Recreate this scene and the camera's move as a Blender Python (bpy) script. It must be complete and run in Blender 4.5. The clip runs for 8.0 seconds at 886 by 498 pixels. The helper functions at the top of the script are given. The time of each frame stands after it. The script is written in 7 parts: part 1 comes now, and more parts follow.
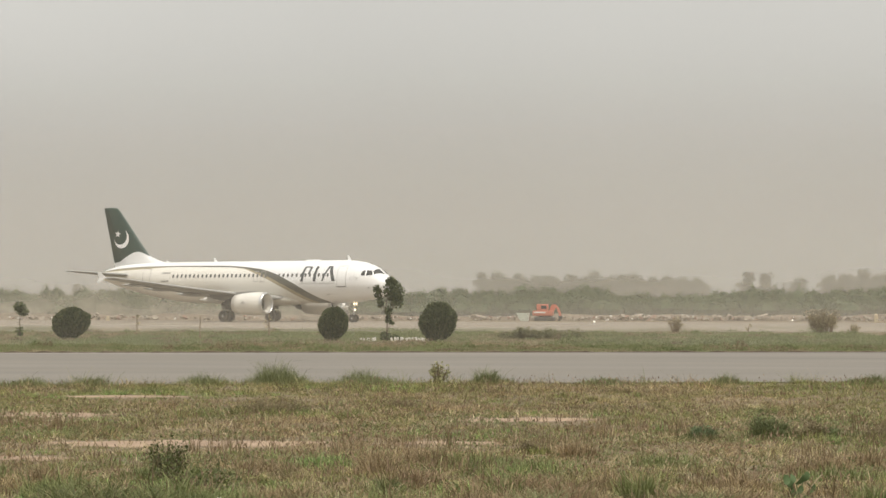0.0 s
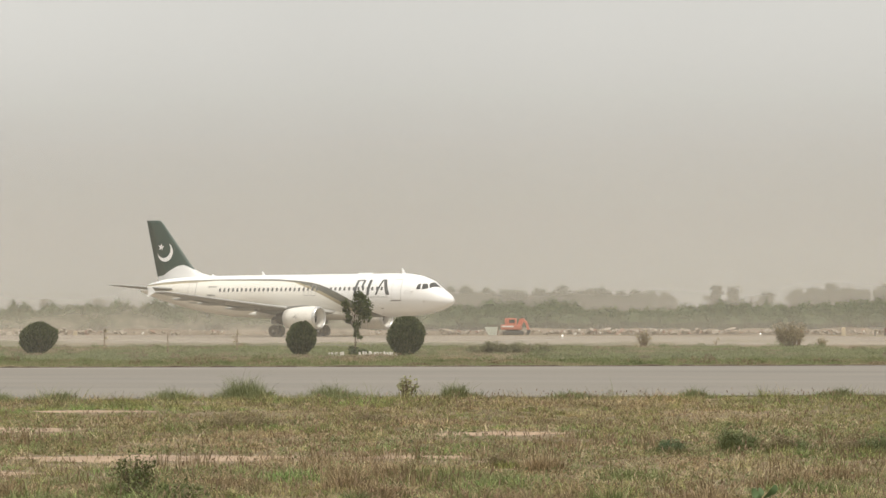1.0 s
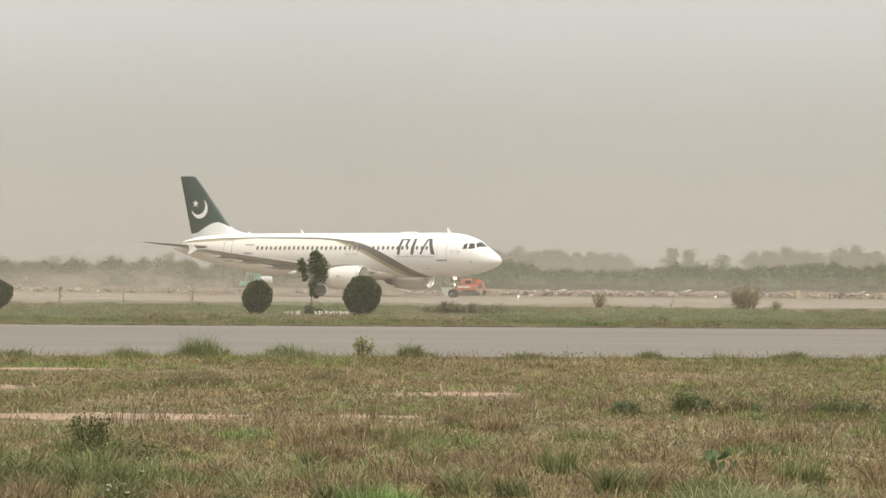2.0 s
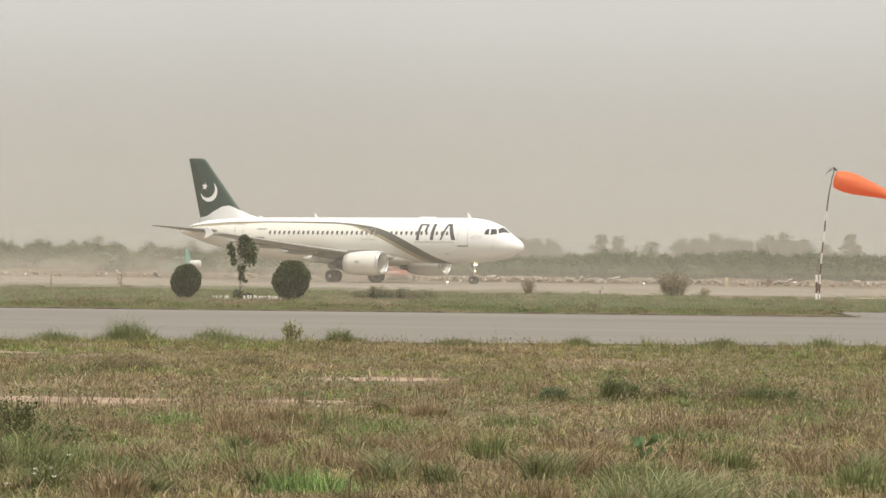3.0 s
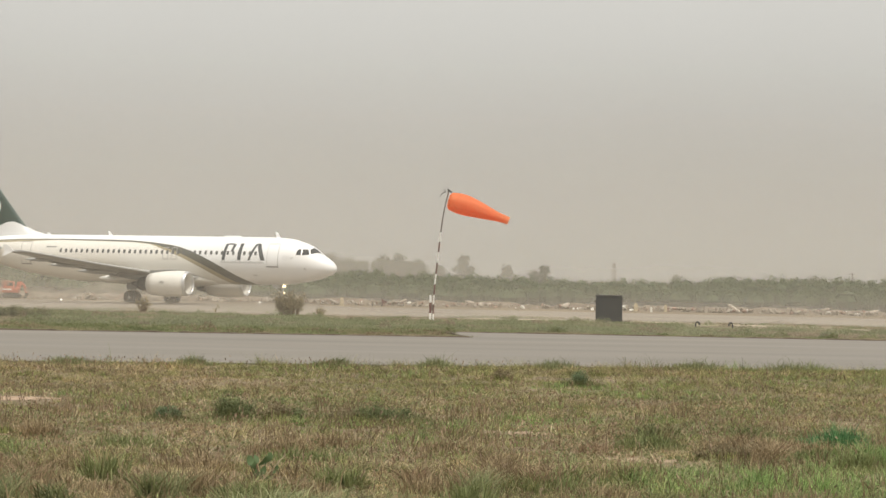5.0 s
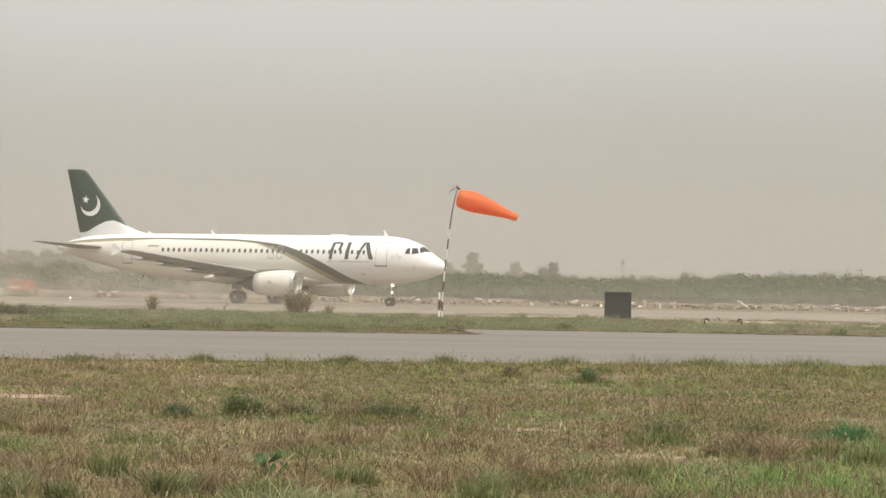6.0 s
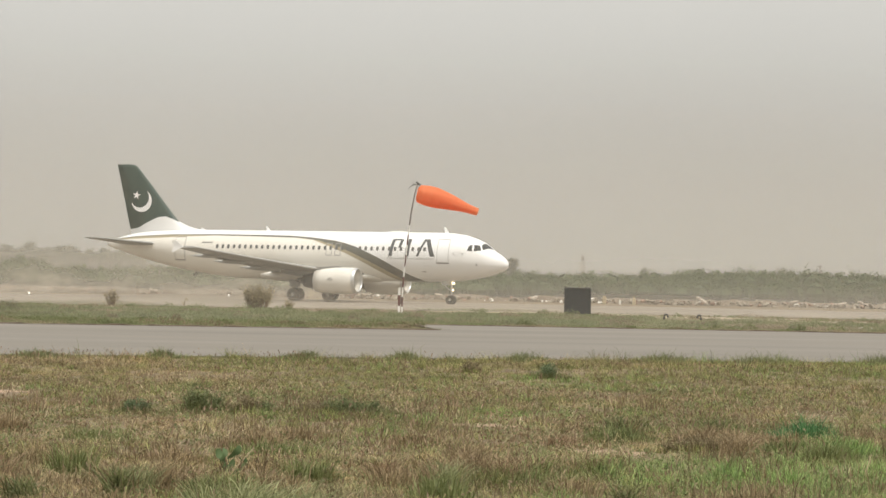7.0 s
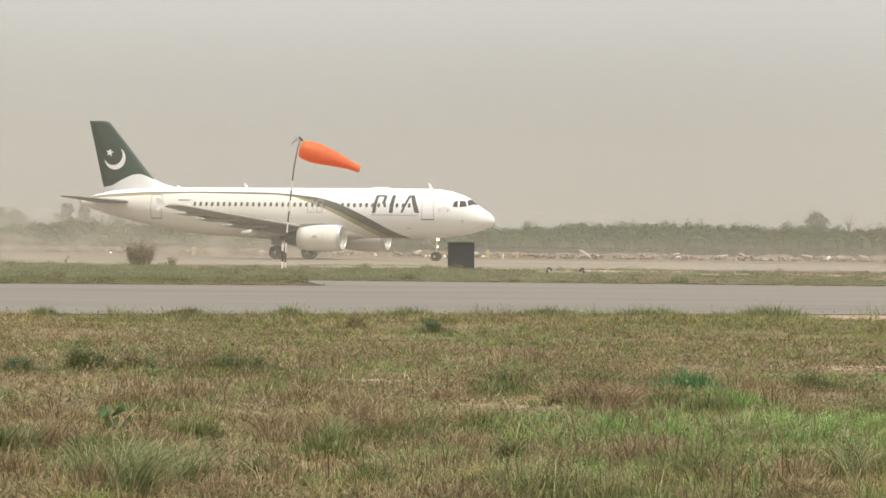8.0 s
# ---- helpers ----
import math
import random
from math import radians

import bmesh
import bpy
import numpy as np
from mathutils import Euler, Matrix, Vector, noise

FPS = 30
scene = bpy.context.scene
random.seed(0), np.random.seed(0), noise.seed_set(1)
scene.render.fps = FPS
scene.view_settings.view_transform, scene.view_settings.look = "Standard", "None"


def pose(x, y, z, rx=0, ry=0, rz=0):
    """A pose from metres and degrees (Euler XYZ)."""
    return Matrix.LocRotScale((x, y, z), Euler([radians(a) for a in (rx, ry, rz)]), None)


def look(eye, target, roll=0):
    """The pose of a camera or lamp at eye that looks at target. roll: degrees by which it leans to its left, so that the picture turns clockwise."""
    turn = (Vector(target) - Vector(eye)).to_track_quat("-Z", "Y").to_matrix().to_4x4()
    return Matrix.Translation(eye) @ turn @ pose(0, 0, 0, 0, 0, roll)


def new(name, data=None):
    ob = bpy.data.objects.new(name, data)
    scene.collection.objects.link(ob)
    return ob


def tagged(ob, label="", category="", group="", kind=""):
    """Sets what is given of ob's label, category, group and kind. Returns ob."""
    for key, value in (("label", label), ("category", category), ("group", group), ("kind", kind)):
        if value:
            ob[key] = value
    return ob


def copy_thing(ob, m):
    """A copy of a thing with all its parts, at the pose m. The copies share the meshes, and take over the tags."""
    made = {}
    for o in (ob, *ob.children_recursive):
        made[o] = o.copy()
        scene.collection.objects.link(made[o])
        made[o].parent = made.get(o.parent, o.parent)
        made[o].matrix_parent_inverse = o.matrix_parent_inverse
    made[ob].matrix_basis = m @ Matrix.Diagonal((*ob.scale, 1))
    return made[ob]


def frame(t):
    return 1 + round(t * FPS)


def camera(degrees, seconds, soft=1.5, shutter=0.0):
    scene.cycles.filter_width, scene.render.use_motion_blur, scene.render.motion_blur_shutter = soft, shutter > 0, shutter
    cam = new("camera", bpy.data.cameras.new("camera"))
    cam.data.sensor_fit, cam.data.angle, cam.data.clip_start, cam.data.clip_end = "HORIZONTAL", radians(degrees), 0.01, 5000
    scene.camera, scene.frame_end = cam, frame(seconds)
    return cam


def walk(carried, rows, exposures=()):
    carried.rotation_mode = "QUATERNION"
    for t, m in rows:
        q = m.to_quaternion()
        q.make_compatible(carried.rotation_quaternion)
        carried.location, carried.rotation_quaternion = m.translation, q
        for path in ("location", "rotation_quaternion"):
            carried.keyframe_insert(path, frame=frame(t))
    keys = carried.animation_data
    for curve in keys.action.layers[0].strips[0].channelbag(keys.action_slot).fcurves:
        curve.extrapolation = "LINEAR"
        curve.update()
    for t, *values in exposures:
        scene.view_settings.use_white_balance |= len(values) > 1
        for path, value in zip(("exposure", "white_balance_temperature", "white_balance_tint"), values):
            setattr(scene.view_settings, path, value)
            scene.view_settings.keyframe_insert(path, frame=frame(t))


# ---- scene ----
cam = camera(20.334, 8.0, soft=1.5)
EYE = (0.0, 0.0, 1.655)
WAY = [  # seconds, heading to the right, tilt up, roll (degrees)
    (0.0, -5.178, 1.307, 0.007),
    (0.5, -4.784, 1.691, -0.063),
    (1.0, -4.437, 1.635, -0.103),
    (1.2, -4.227, 1.509, -0.006),
    (2.3, -3.076, 0.439, 0.530),
    (2.5, -2.793, 0.336, 0.628),
    (3.0, -1.790, 0.390, 0.743),
    (3.5, 0.000, 0.639, 0.621),
    (4.0, 2.907, 1.037, 0.896),
    (4.5, 5.893, 1.072, 1.274),
    (4.9, 7.045, 0.943, 1.228),
    (5.0, 7.085, 0.982, 1.216),
    (5.2, 6.982, 0.849, 1.195),
    (6.3, 6.884, 0.957, 1.081),
    (6.5, 7.184, 0.980, 1.060),
    (7.0, 7.813, 0.828, 1.161),
    (7.5, 8.738, 0.295, 1.047),
    (8.0, 10.534, -0.174, 0.706),
]


def aim(yaw, tilt, roll):
    a, b = radians(yaw), radians(tilt)
    way = Vector((math.sin(a) * math.cos(b), math.cos(a) * math.cos(b), math.sin(b)))
    return look(EYE, Vector(EYE) + way * 100, roll)


walk(cam, [(t, aim(a, b, c)) for t, a, b, c in WAY], exposures=[(0.0, 0.08), (0.5, -0.04), (1.0, 0.18), (1.2, 0.20), (2.5, 0.21), (3.5, 0.23), (4.0, 0.17), (4.5, 0.14), (5.2, 0.15), (6.5, 0.18), (7.0, 0.18), (7.5, 0.18), (8.0, 0.26)])

# ---- world and sun ----
SUN_EL, SUN_AZ = 66.0, 155.0  # degrees above the horizon; clockwise from straight ahead
world = bpy.data.worlds.new("dusty_sky")
scene.world = world
world.use_nodes = True
wt = world.node_tree
wt.nodes.clear()


def wnode(kind, **sets):
    n = wt.nodes.new(kind)
    for k, v in sets.items():
        n.inputs[k].default_value = v
    return n


sky = wt.nodes.new("ShaderNodeTexSky")
sky.sky_type = "NISHITA"
sky.sun_disc = False
sky.sun_elevation, sky.sun_rotation = radians(SUN_EL), radians(SUN_AZ)
sky.dust_density, sky.air_density, sky.altitude = 8.0, 1.0, 180.0
skyscale = wnode("ShaderNodeMix")
skyscale.data_type, skyscale.blend_type = "RGBA", "MULTIPLY"
skyscale.inputs["Factor"].default_value = 1.0
skyscale.inputs[7].default_value = (0.1, 0.1, 0.1, 1)
wt.links.new(sky.outputs[0], skyscale.inputs[6])
# suspended dust: a veil that is palest overhead and dulls towards the horizon
coord = wt.nodes.new("ShaderNodeTexCoord")
sep = wt.nodes.new("ShaderNodeSeparateXYZ")
wt.links.new(coord.outputs["Generated"], sep.inputs[0])
ramp = wt.nodes.new("ShaderNodeValToRGB")
ramp.color_ramp.interpolation = "EASE"
stops = [(0.0, (0.432, 0.421, 0.389)), (0.035, (0.450, 0.440, 0.410)), (0.13, (0.655, 0.645, 0.605)), (1.0, (0.80, 0.79, 0.76))]
ramp.color_ramp.elements[0].position, ramp.color_ramp.elements[0].color = stops[0][0], (*stops[0][1], 1)
ramp.color_ramp.elements[1].position, ramp.color_ramp.elements[1].color = stops[-1][0], (*stops[-1][1], 1)
for pos, col in stops[1:-1]:
    ramp.color_ramp.elements.new(pos).color = (*col, 1)
wt.links.new(sep.outputs[2], ramp.inputs[0])
clouds = wnode("ShaderNodeTexNoise", Scale=3.0, Detail=3.0)
wt.links.new(coord.outputs["Generated"], clouds.inputs["Vector"])
cm = wnode("ShaderNodeMapRange")
for i, v in ((1, 0.3), (2, 0.7), (3, 0.95), (4, 1.05)):
    cm.inputs[i].default_value = v
wt.links.new(clouds.outputs[0], cm.inputs[0])
dusty = wnode("ShaderNodeMix")
dusty.data_type, dusty.blend_type = "RGBA", "MULTIPLY"
dusty.inputs["Factor"].default_value = 1.0
wt.links.new(ramp.outputs[0], dusty.inputs[6])
wt.links.new(cm.outputs[0], dusty.inputs[7])
veil = wnode("ShaderNodeMix")
veil.data_type = "RGBA"
veil.inputs["Factor"].default_value = 0.9
wt.links.new(skyscale.outputs[2], veil.inputs[6])
wt.links.new(dusty.outputs[2], veil.inputs[7])
bg = wnode("ShaderNodeBackground", Strength=1.0)
wt.links.new(veil.outputs[2], bg.inputs[0])
wo = wt.nodes.new("ShaderNodeOutputWorld")
wt.links.new(bg.outputs[0], wo.inputs[0])

sun_data = bpy.data.lights.new("sun", "SUN")
sun_data.energy, sun_data.angle, sun_data.color = 2.7, radians(9), (1.0, 0.95, 0.86)
sun = new("sun", sun_data)
sa, se = radians(SUN_AZ), radians(SUN_EL)
sun.matrix_world = look((math.sin(sa) * math.cos(se) * 300, math.cos(sa) * math.cos(se) * 300, math.sin(se) * 300), (0, 0, 0))


# ---- materials ----
class Nodes:
    """A material's node tree, with short calls to add and join nodes."""

    def __init__(self, name):
        self.m = bpy.data.materials.new(name)
        self.m.use_nodes = True
        self.t = self.m.node_tree
        self.b = self.t.nodes["Principled BSDF"]
        self.out = self.t.nodes["Material Output"]

    def add(self, kind, **sets):
        n = self.t.nodes.new(kind)
        for k, v in sets.items():
            n.inputs[k].default_value = v
        return n

    def join(self, a, b):
        self.t.links.new(a, b)

    def noise(self, scale, detail=4.0, stretch=None, rough=0.55):
        c = self.add("ShaderNodeTexCoord")
        n = self.add("ShaderNodeTexNoise", Scale=scale, Detail=detail, Roughness=rough)
        if stretch:
            mp = self.add("ShaderNodeMapping")
            mp.inputs["Scale"].default_value = stretch
            self.join(c.outputs["Object"], mp.inputs[0])
            self.join(mp.outputs[0], n.inputs["Vector"])
        else:
            self.join(c.outputs["Object"], n.inputs["Vector"])
        return n.outputs[0]

    def ramp(self, value, stops):
        r = self.add("ShaderNodeValToRGB")
        e = r.color_ramp.elements
        e[0].position, e[0].color = stops[0][0], (*stops[0][1], 1)
        e[1].position, e[1].color = stops[-1][0], (*stops[-1][1], 1)
        for p, c in stops[1:-1]:
            e.new(p).color = (*c, 1)
        self.join(value, r.inputs[0])
        return r.outputs[0]

    def mix(self, fac, a, b, blend="MIX"):
        n = self.add("ShaderNodeMix")
        n.data_type, n.blend_type = "RGBA", blend
        for v, s in ((fac, n.inputs["Factor"]), (a, n.inputs[6]), (b, n.inputs[7])):
            if isinstance(v, (int, float)):
                s.default_value = v
            elif isinstance(v, tuple):
                s.default_value = (*v, 1)
            else:
                self.join(v, s)
        return n.outputs[2]

    def math(self, op, a, b=0.0, clamp=False):
        n = self.add("ShaderNodeMath")
        n.operation, n.use_clamp = op, clamp
        for v, s in ((a, n.inputs[0]), (b, n.inputs[1])):
            if isinstance(v, (int, float)):
                s.default_value = v
            else:
                self.join(v, s)
        return n.outputs[0]

    def bump(self, height, strength=0.3, distance=0.02):
        n = self.add("ShaderNodeBump", Strength=strength, Distance=distance)
        self.join(height, n.inputs["Height"])
        self.join(n.outputs[0], self.b.inputs["Normal"])


def shade(c, k):
    return tuple(min(1.0, v * k) for v in c)


def plain(name, color, rough=0.6, metal=0.0, var=0.15, scale=6.0, grain=60.0, bump=0.15, dist=0.01, coat=0.0):
    """A surface with blotches, a finer grain and a slight relief."""
    n = Nodes(name)
    big = n.ramp(n.noise(scale), [(0.3, shade(color, 1 - var)), (0.7, shade(color, 1 + var))])
    fine = n.ramp(n.noise(grain, 3.0), [(0.3, (1 - var * 0.6,) * 3), (0.7, (1.0, 1.0, 1.0))])
    n.join(n.mix(1.0, big, fine, "MULTIPLY"), n.b.inputs["Base Color"])
    n.b.inputs["Roughness"].default_value, n.b.inputs["Metallic"].default_value = rough, metal
    n.b.inputs["Coat Weight"].default_value = coat
    if bump:
        n.bump(n.noise(grain, 3.0), bump, dist)
    return n.m


def leafy(name, dark, light, rough=0.6, through_it=0.25, clump=0.0, tint=None):
    """Leaves or blades: each island takes its own tone, and some light comes through."""
    n = Nodes(name)
    g = n.add("ShaderNodeNewGeometry")
    col = n.ramp(g.outputs["Random Per Island"], [(0.0, dark), (0.55, tuple((a + b) / 2 for a, b in zip(dark, light))), (1.0, light)])
    blot = n.ramp(n.noise(0.5, 2.0), [(0.3, (0.75, 0.75, 0.75)), (0.7, (1.1, 1.1, 1.1))])
    col = n.mix(1.0, col, blot, "MULTIPLY")
    if tint:
        where = n.ramp(n.noise(0.9, 3.0), [(0.45, (0, 0, 0)), (0.6, (1, 1, 1))])
        col = n.mix(where, col, n.mix(1.0, col, tint, "MULTIPLY"))
    if clump:
        tone = n.ramp(n.noise(3.2, 3.0), [(0.36, (1 - clump,) * 3), (0.64, (1 + clump,) * 3)])
        col = n.mix(1.0, col, tone, "MULTIPLY")
    n.join(col, n.b.inputs["Base Color"])
    n.b.inputs["Roughness"].default_value = rough
    n.b.inputs["Specular IOR Level"].default_value = 0.25
    tr = n.add("ShaderNodeBsdfTranslucent")
    n.join(col, tr.inputs[0])
    ms = n.add("ShaderNodeMixShader", Fac=through_it)
    n.join(n.b.outputs[0], ms.inputs[1])
    n.join(tr.outputs[0], ms.inputs[2])
    n.join(ms.outputs[0], n.out.inputs[0])
    return n.m


def glow(name, color, power):
    n = Nodes(name)
    n.b.inputs["Base Color"].default_value = (*color, 1)
    n.b.inputs["Emission Color"].default_value = (*color, 1)
    n.b.inputs["Emission Strength"].default_value = power
    return n.m


def soil_material():
    n = Nodes("dry_soil")
    a = n.ramp(n.noise(0.35, 5.0), [(0.3, (0.135, 0.105, 0.062)), (0.5, (0.19, 0.145, 0.085)), (0.7, (0.27, 0.20, 0.125))])
    b = n.ramp(n.noise(9.0, 6.0), [(0.3, (0.7, 0.7, 0.7)), (0.7, (1.1, 1.1, 1.1))])
    n.join(n.mix(1.0, a, b, "MULTIPLY"), n.b.inputs["Base Color"])
    n.b.inputs["Roughness"].default_value = 0.95
    n.bump(n.noise(14.0, 6.0), 0.6, 0.03)
    return n.m


def asphalt_material():
    n = Nodes("worn_asphalt")
    along = n.ramp(n.noise(0.5, 2.0, (0.03, 0.38, 1.0)), [(0.3, (0.182, 0.164, 0.139)), (0.5, (0.206, 0.187, 0.160)), (0.7, (0.228, 0.208, 0.179))])
    blot = n.ramp(n.noise(0.35, 5.0, (0.35, 1.0, 1.0)), [(0.35, (0.94, 0.94, 0.95)), (0.65, (1.05, 1.04, 1.02))])
    grain = n.ramp(n.noise(25.0, 4.0), [(0.3, (0.85, 0.85, 0.85)), (0.7, (1.05, 1.05, 1.05))])
    n.join(n.mix(1.0, n.mix(1.0, along, blot, "MULTIPLY"), grain, "MULTIPLY"), n.b.inputs["Base Color"])
    n.b.inputs["Roughness"].default_value = 0.9
    n.bump(n.noise(40.0, 3.0), 0.25, 0.005)
    return n.m


def taxiway_material():
    n = Nodes("dusty_concrete")
    swept = n.ramp(n.noise(0.16, 4.0, (0.10, 0.9, 1.0)), [(0.3, (0.180, 0.150, 0.115)), (0.5, (0.240, 0.203, 0.157)), (0.7, (0.315, 0.268, 0.202))])
    blot = n.ramp(n.noise(0.5, 4.0), [(0.3, (0.88, 0.88, 0.88)), (0.7, (1.08, 1.08, 1.08))])
    n.join(n.mix(1.0, swept, blot, "MULTIPLY"), n.b.inputs["Base Color"])
    n.b.inputs["Roughness"].default_value = 0.95
    n.bump(n.noise(4.0, 3.0), 0.15, 0.01)
    return n.m


def dust_material(name, base, low, fall, seed, color=(0.90, 0.855, 0.77), top=38.0):
    """Airborne dust: mostly clear, denser and patchier towards the ground."""
    n = Nodes(name)
    c = n.add("ShaderNodeTexCoord")
    s = n.add("ShaderNodeSeparateXYZ")
    n.join(c.outputs["Object"], s.inputs[0])
    z = s.outputs[2]
    mp = n.add("ShaderNodeMapping")
    mp.inputs["Location"].default_value = (seed, seed, seed)
    mp.inputs["Scale"].default_value = (0.05, 0.05, 0.16)
    n.join(c.outputs["Object"], mp.inputs[0])
    ns = n.add("ShaderNodeTexNoise", Scale=1.0, Detail=4.0)
    n.join(mp.outputs[0], ns.inputs["Vector"])
    puff = n.math("MULTIPLY_ADD", ns.outputs[0], 2.4)
    puff.node.inputs[2].default_value = -0.45
    puff.node.use_clamp = True
    near = n.math("MULTIPLY", n.math("EXPONENT", n.math("DIVIDE", z, -fall)), low)
    near = n.math("MULTIPLY", near, puff)
    fade = n.add("ShaderNodeMapRange")
    fade.interpolation_type = "SMOOTHSTEP"
    for i, v in ((1, 6.0), (2, top), (3, base), (4, 0.0)):
        fade.inputs[i].default_value = v
    n.join(z, fade.inputs[0])
    alpha = n.math("ADD", near, fade.outputs[0], clamp=True)
    d, t, clear = n.add("ShaderNodeBsdfDiffuse"), n.add("ShaderNodeBsdfTranslucent"), n.add("ShaderNodeBsdfTransparent")
    d.inputs[0].default_value = t.inputs[0].default_value = (*color, 1)
    half, ms = n.add("ShaderNodeMixShader", Fac=0.5), n.add("ShaderNodeMixShader")
    n.join(d.outputs[0], half.inputs[1])
    n.join(t.outputs[0], half.inputs[2])
    n.join(alpha, ms.inputs[0])
    n.join(clear.outputs[0], ms.inputs[1])
    n.join(half.outputs[0], ms.inputs[2])
    n.join(ms.outputs[0], n.out.inputs[0])
    return n.m


def cloth_material():
    n = Nodes("orange_cloth")
    col = n.ramp(n.noise(2.5, 4.0), [(0.3, (0.95, 0.29, 0.11)), (0.7, (1.0, 0.39, 0.18))])
    n.join(col, n.b.inputs["Base Color"])
    n.b.inputs["Roughness"].default_value = 0.8
    n.bump(n.noise(3.0, 4.0, (1.0, 3.0, 3.0)), 0.5, 0.06)
    tr = n.add("ShaderNodeBsdfTranslucent")
    n.join(col, tr.inputs[0])
    ms = n.add("ShaderNodeMixShader", Fac=0.55)
    n.join(n.b.outputs[0], ms.inputs[1])
    n.join(tr.outputs[0], ms.inputs[2])
    n.join(ms.outputs[0], n.out.inputs[0])
    return n.m


SOIL, ASPHALT = soil_material(), asphalt_material()
RUNWAY = taxiway_material()
SAND = plain("bare_sandy_soil", (0.38, 0.275, 0.19), 0.95, var=0.22, scale=1.2, grain=30.0, bump=0.5, dist=0.02)
EARTH = plain("rubble_earth", (0.205, 0.165, 0.12), 0.95, var=0.25, scale=0.5, grain=6.0, bump=0.5, dist=0.05)
DRY = leafy("dry_grass", (0.085, 0.064, 0.032), (0.65, 0.545, 0.315), clump=0.45, tint=(0.96, 0.86, 0.76))
OLIVE = leafy("olive_grass", (0.072, 0.072, 0.027), (0.50, 0.475, 0.205), clump=0.42, tint=(0.85, 0.95, 0.8))
GREEN = leafy("green_grass", (0.08, 0.145, 0.042), (0.43, 0.58, 0.205), clump=0.30)
DARKGREEN = leafy("dark_tuft_leaves", (0.05, 0.07, 0.028), (0.15, 0.18, 0.075))
HEDGELEAF = leafy("thicket_leaves", (0.068, 0.102, 0.036), (0.115, 0.16, 0.058), through_it=0.5)
HEDGECORE = plain("thicket_inner_leaves", (0.07, 0.098, 0.038), 0.9, var=0.3, scale=1.5, grain=5.0, bump=0.8, dist=0.15)
TREELEAF = leafy("far_tree_leaves", (0.065, 0.08, 0.045), (0.10, 0.115, 0.06), through_it=0.4)
BUSHLEAF = leafy("clipped_bush_leaves", (0.058, 0.075, 0.034), (0.17, 0.195, 0.085), through_it=0.3)
SCRUBLEAF = leafy("scrub_leaves", (0.22, 0.19, 0.11), (0.48, 0.41, 0.24))
FLESHY = leafy("fleshy_leaves", (0.055, 0.105, 0.04), (0.15, 0.22, 0.10), 0.5)
BARK = plain("bark", (0.13, 0.095, 0.065), 0.9, var=0.3, scale=8.0, grain=40.0, bump=0.5)
DEADWOOD = plain("dead_wood", (0.27, 0.21, 0.145), 0.9, var=0.3, scale=8.0, grain=40.0, bump=0.4)
TYRE = plain("tyre_rubber", (0.022, 0.021, 0.02), 0.85, var=0.2)
GEARGREY = plain("gear_paint", (0.55, 0.55, 0.53), 0.45, var=0.15)
DARKMETAL = plain("dark_metal", (0.05, 0.05, 0.05), 0.5, metal=0.5, var=0.2)
BLACKPAINT = plain("black_board", (0.028, 0.030, 0.029), 0.7, var=0.25, scale=3.0, grain=30.0)
ORANGE = cloth_material()
REDPAINT = plain("red_band_paint", (0.13, 0.055, 0.045), 0.6, var=0.25, scale=10.0)
WHITEBAND = plain("white_band_paint", (0.78, 0.77, 0.73), 0.55, var=0.08, scale=10.0)
POLEGREY = plain("weathered_pole_paint", (0.16, 0.13, 0.115), 0.6, var=0.3, scale=8.0)
DIGRED = plain("faded_red_paint", (0.56, 0.185, 0.115), 0.5, var=0.15, scale=3.0)
CONCRETE = plain("broken_concrete", (0.33, 0.285, 0.225), 0.9, var=0.2, scale=3.0, grain=20.0, bump=0.4)
STONEWHITE = plain("whitewashed_brick", (0.78, 0.75, 0.68), 0.85, var=0.12)
GLASSDARK = plain("dark_glazing", (0.045, 0.048, 0.05), 0.12, var=0.1, bump=0)
PAINTWHITE = plain("white_aircraft_paint", (0.91, 0.91, 0.90), 0.35, var=0.03, scale=0.8, grain=12.0, coat=0.3, bump=0)
PAINTGREY = plain("grey_wing_paint", (0.27, 0.27, 0.255), 0.45, var=0.08, scale=0.8, grain=12.0, bump=0)
TITLEGREY = plain("dark_title_paint", (0.075, 0.082, 0.085), 0.45, var=0.05, bump=0)
LINEGREY = plain("panel_line_paint", (0.33, 0.32, 0.30), 0.6, var=0.1, bump=0)
LAMPWARM = glow("landing_lamp_glass", (1.0, 0.78, 0.48), 4.0)
LAMPWHITE = glow("edge_lamp_glass", (1.0, 0.94, 0.82), 1.6)


# ---- mesh helpers ----
def mesh_of(name, bm, material, smooth=False):
    me = bpy.data.meshes.new(name)
    bmesh.ops.recalc_face_normals(bm, faces=bm.faces)
    bm.to_mesh(me)
    bm.free()
    for m in material if isinstance(material, (list, tuple)) else [material]:
        me.materials.append(m)
    if smooth:
        me.polygons.foreach_set("use_smooth", [True] * len(me.polygons))
    return me


def part(name, bm, material, parent, label="", smooth=False, at=None):
    """Links a bmesh as one mesh object under a thing or a part."""
    ob = new(name, mesh_of(name, bm, material, smooth))
    ob.parent = parent
    if at is not None:
        ob.matrix_basis = at
    return tagged(ob, label)


def root(name, m, label, category, group="", kind=""):
    ob = new(name)
    ob.empty_display_size = 0.3
    ob.matrix_basis = m
    return tagged(ob, label, category, group, kind)


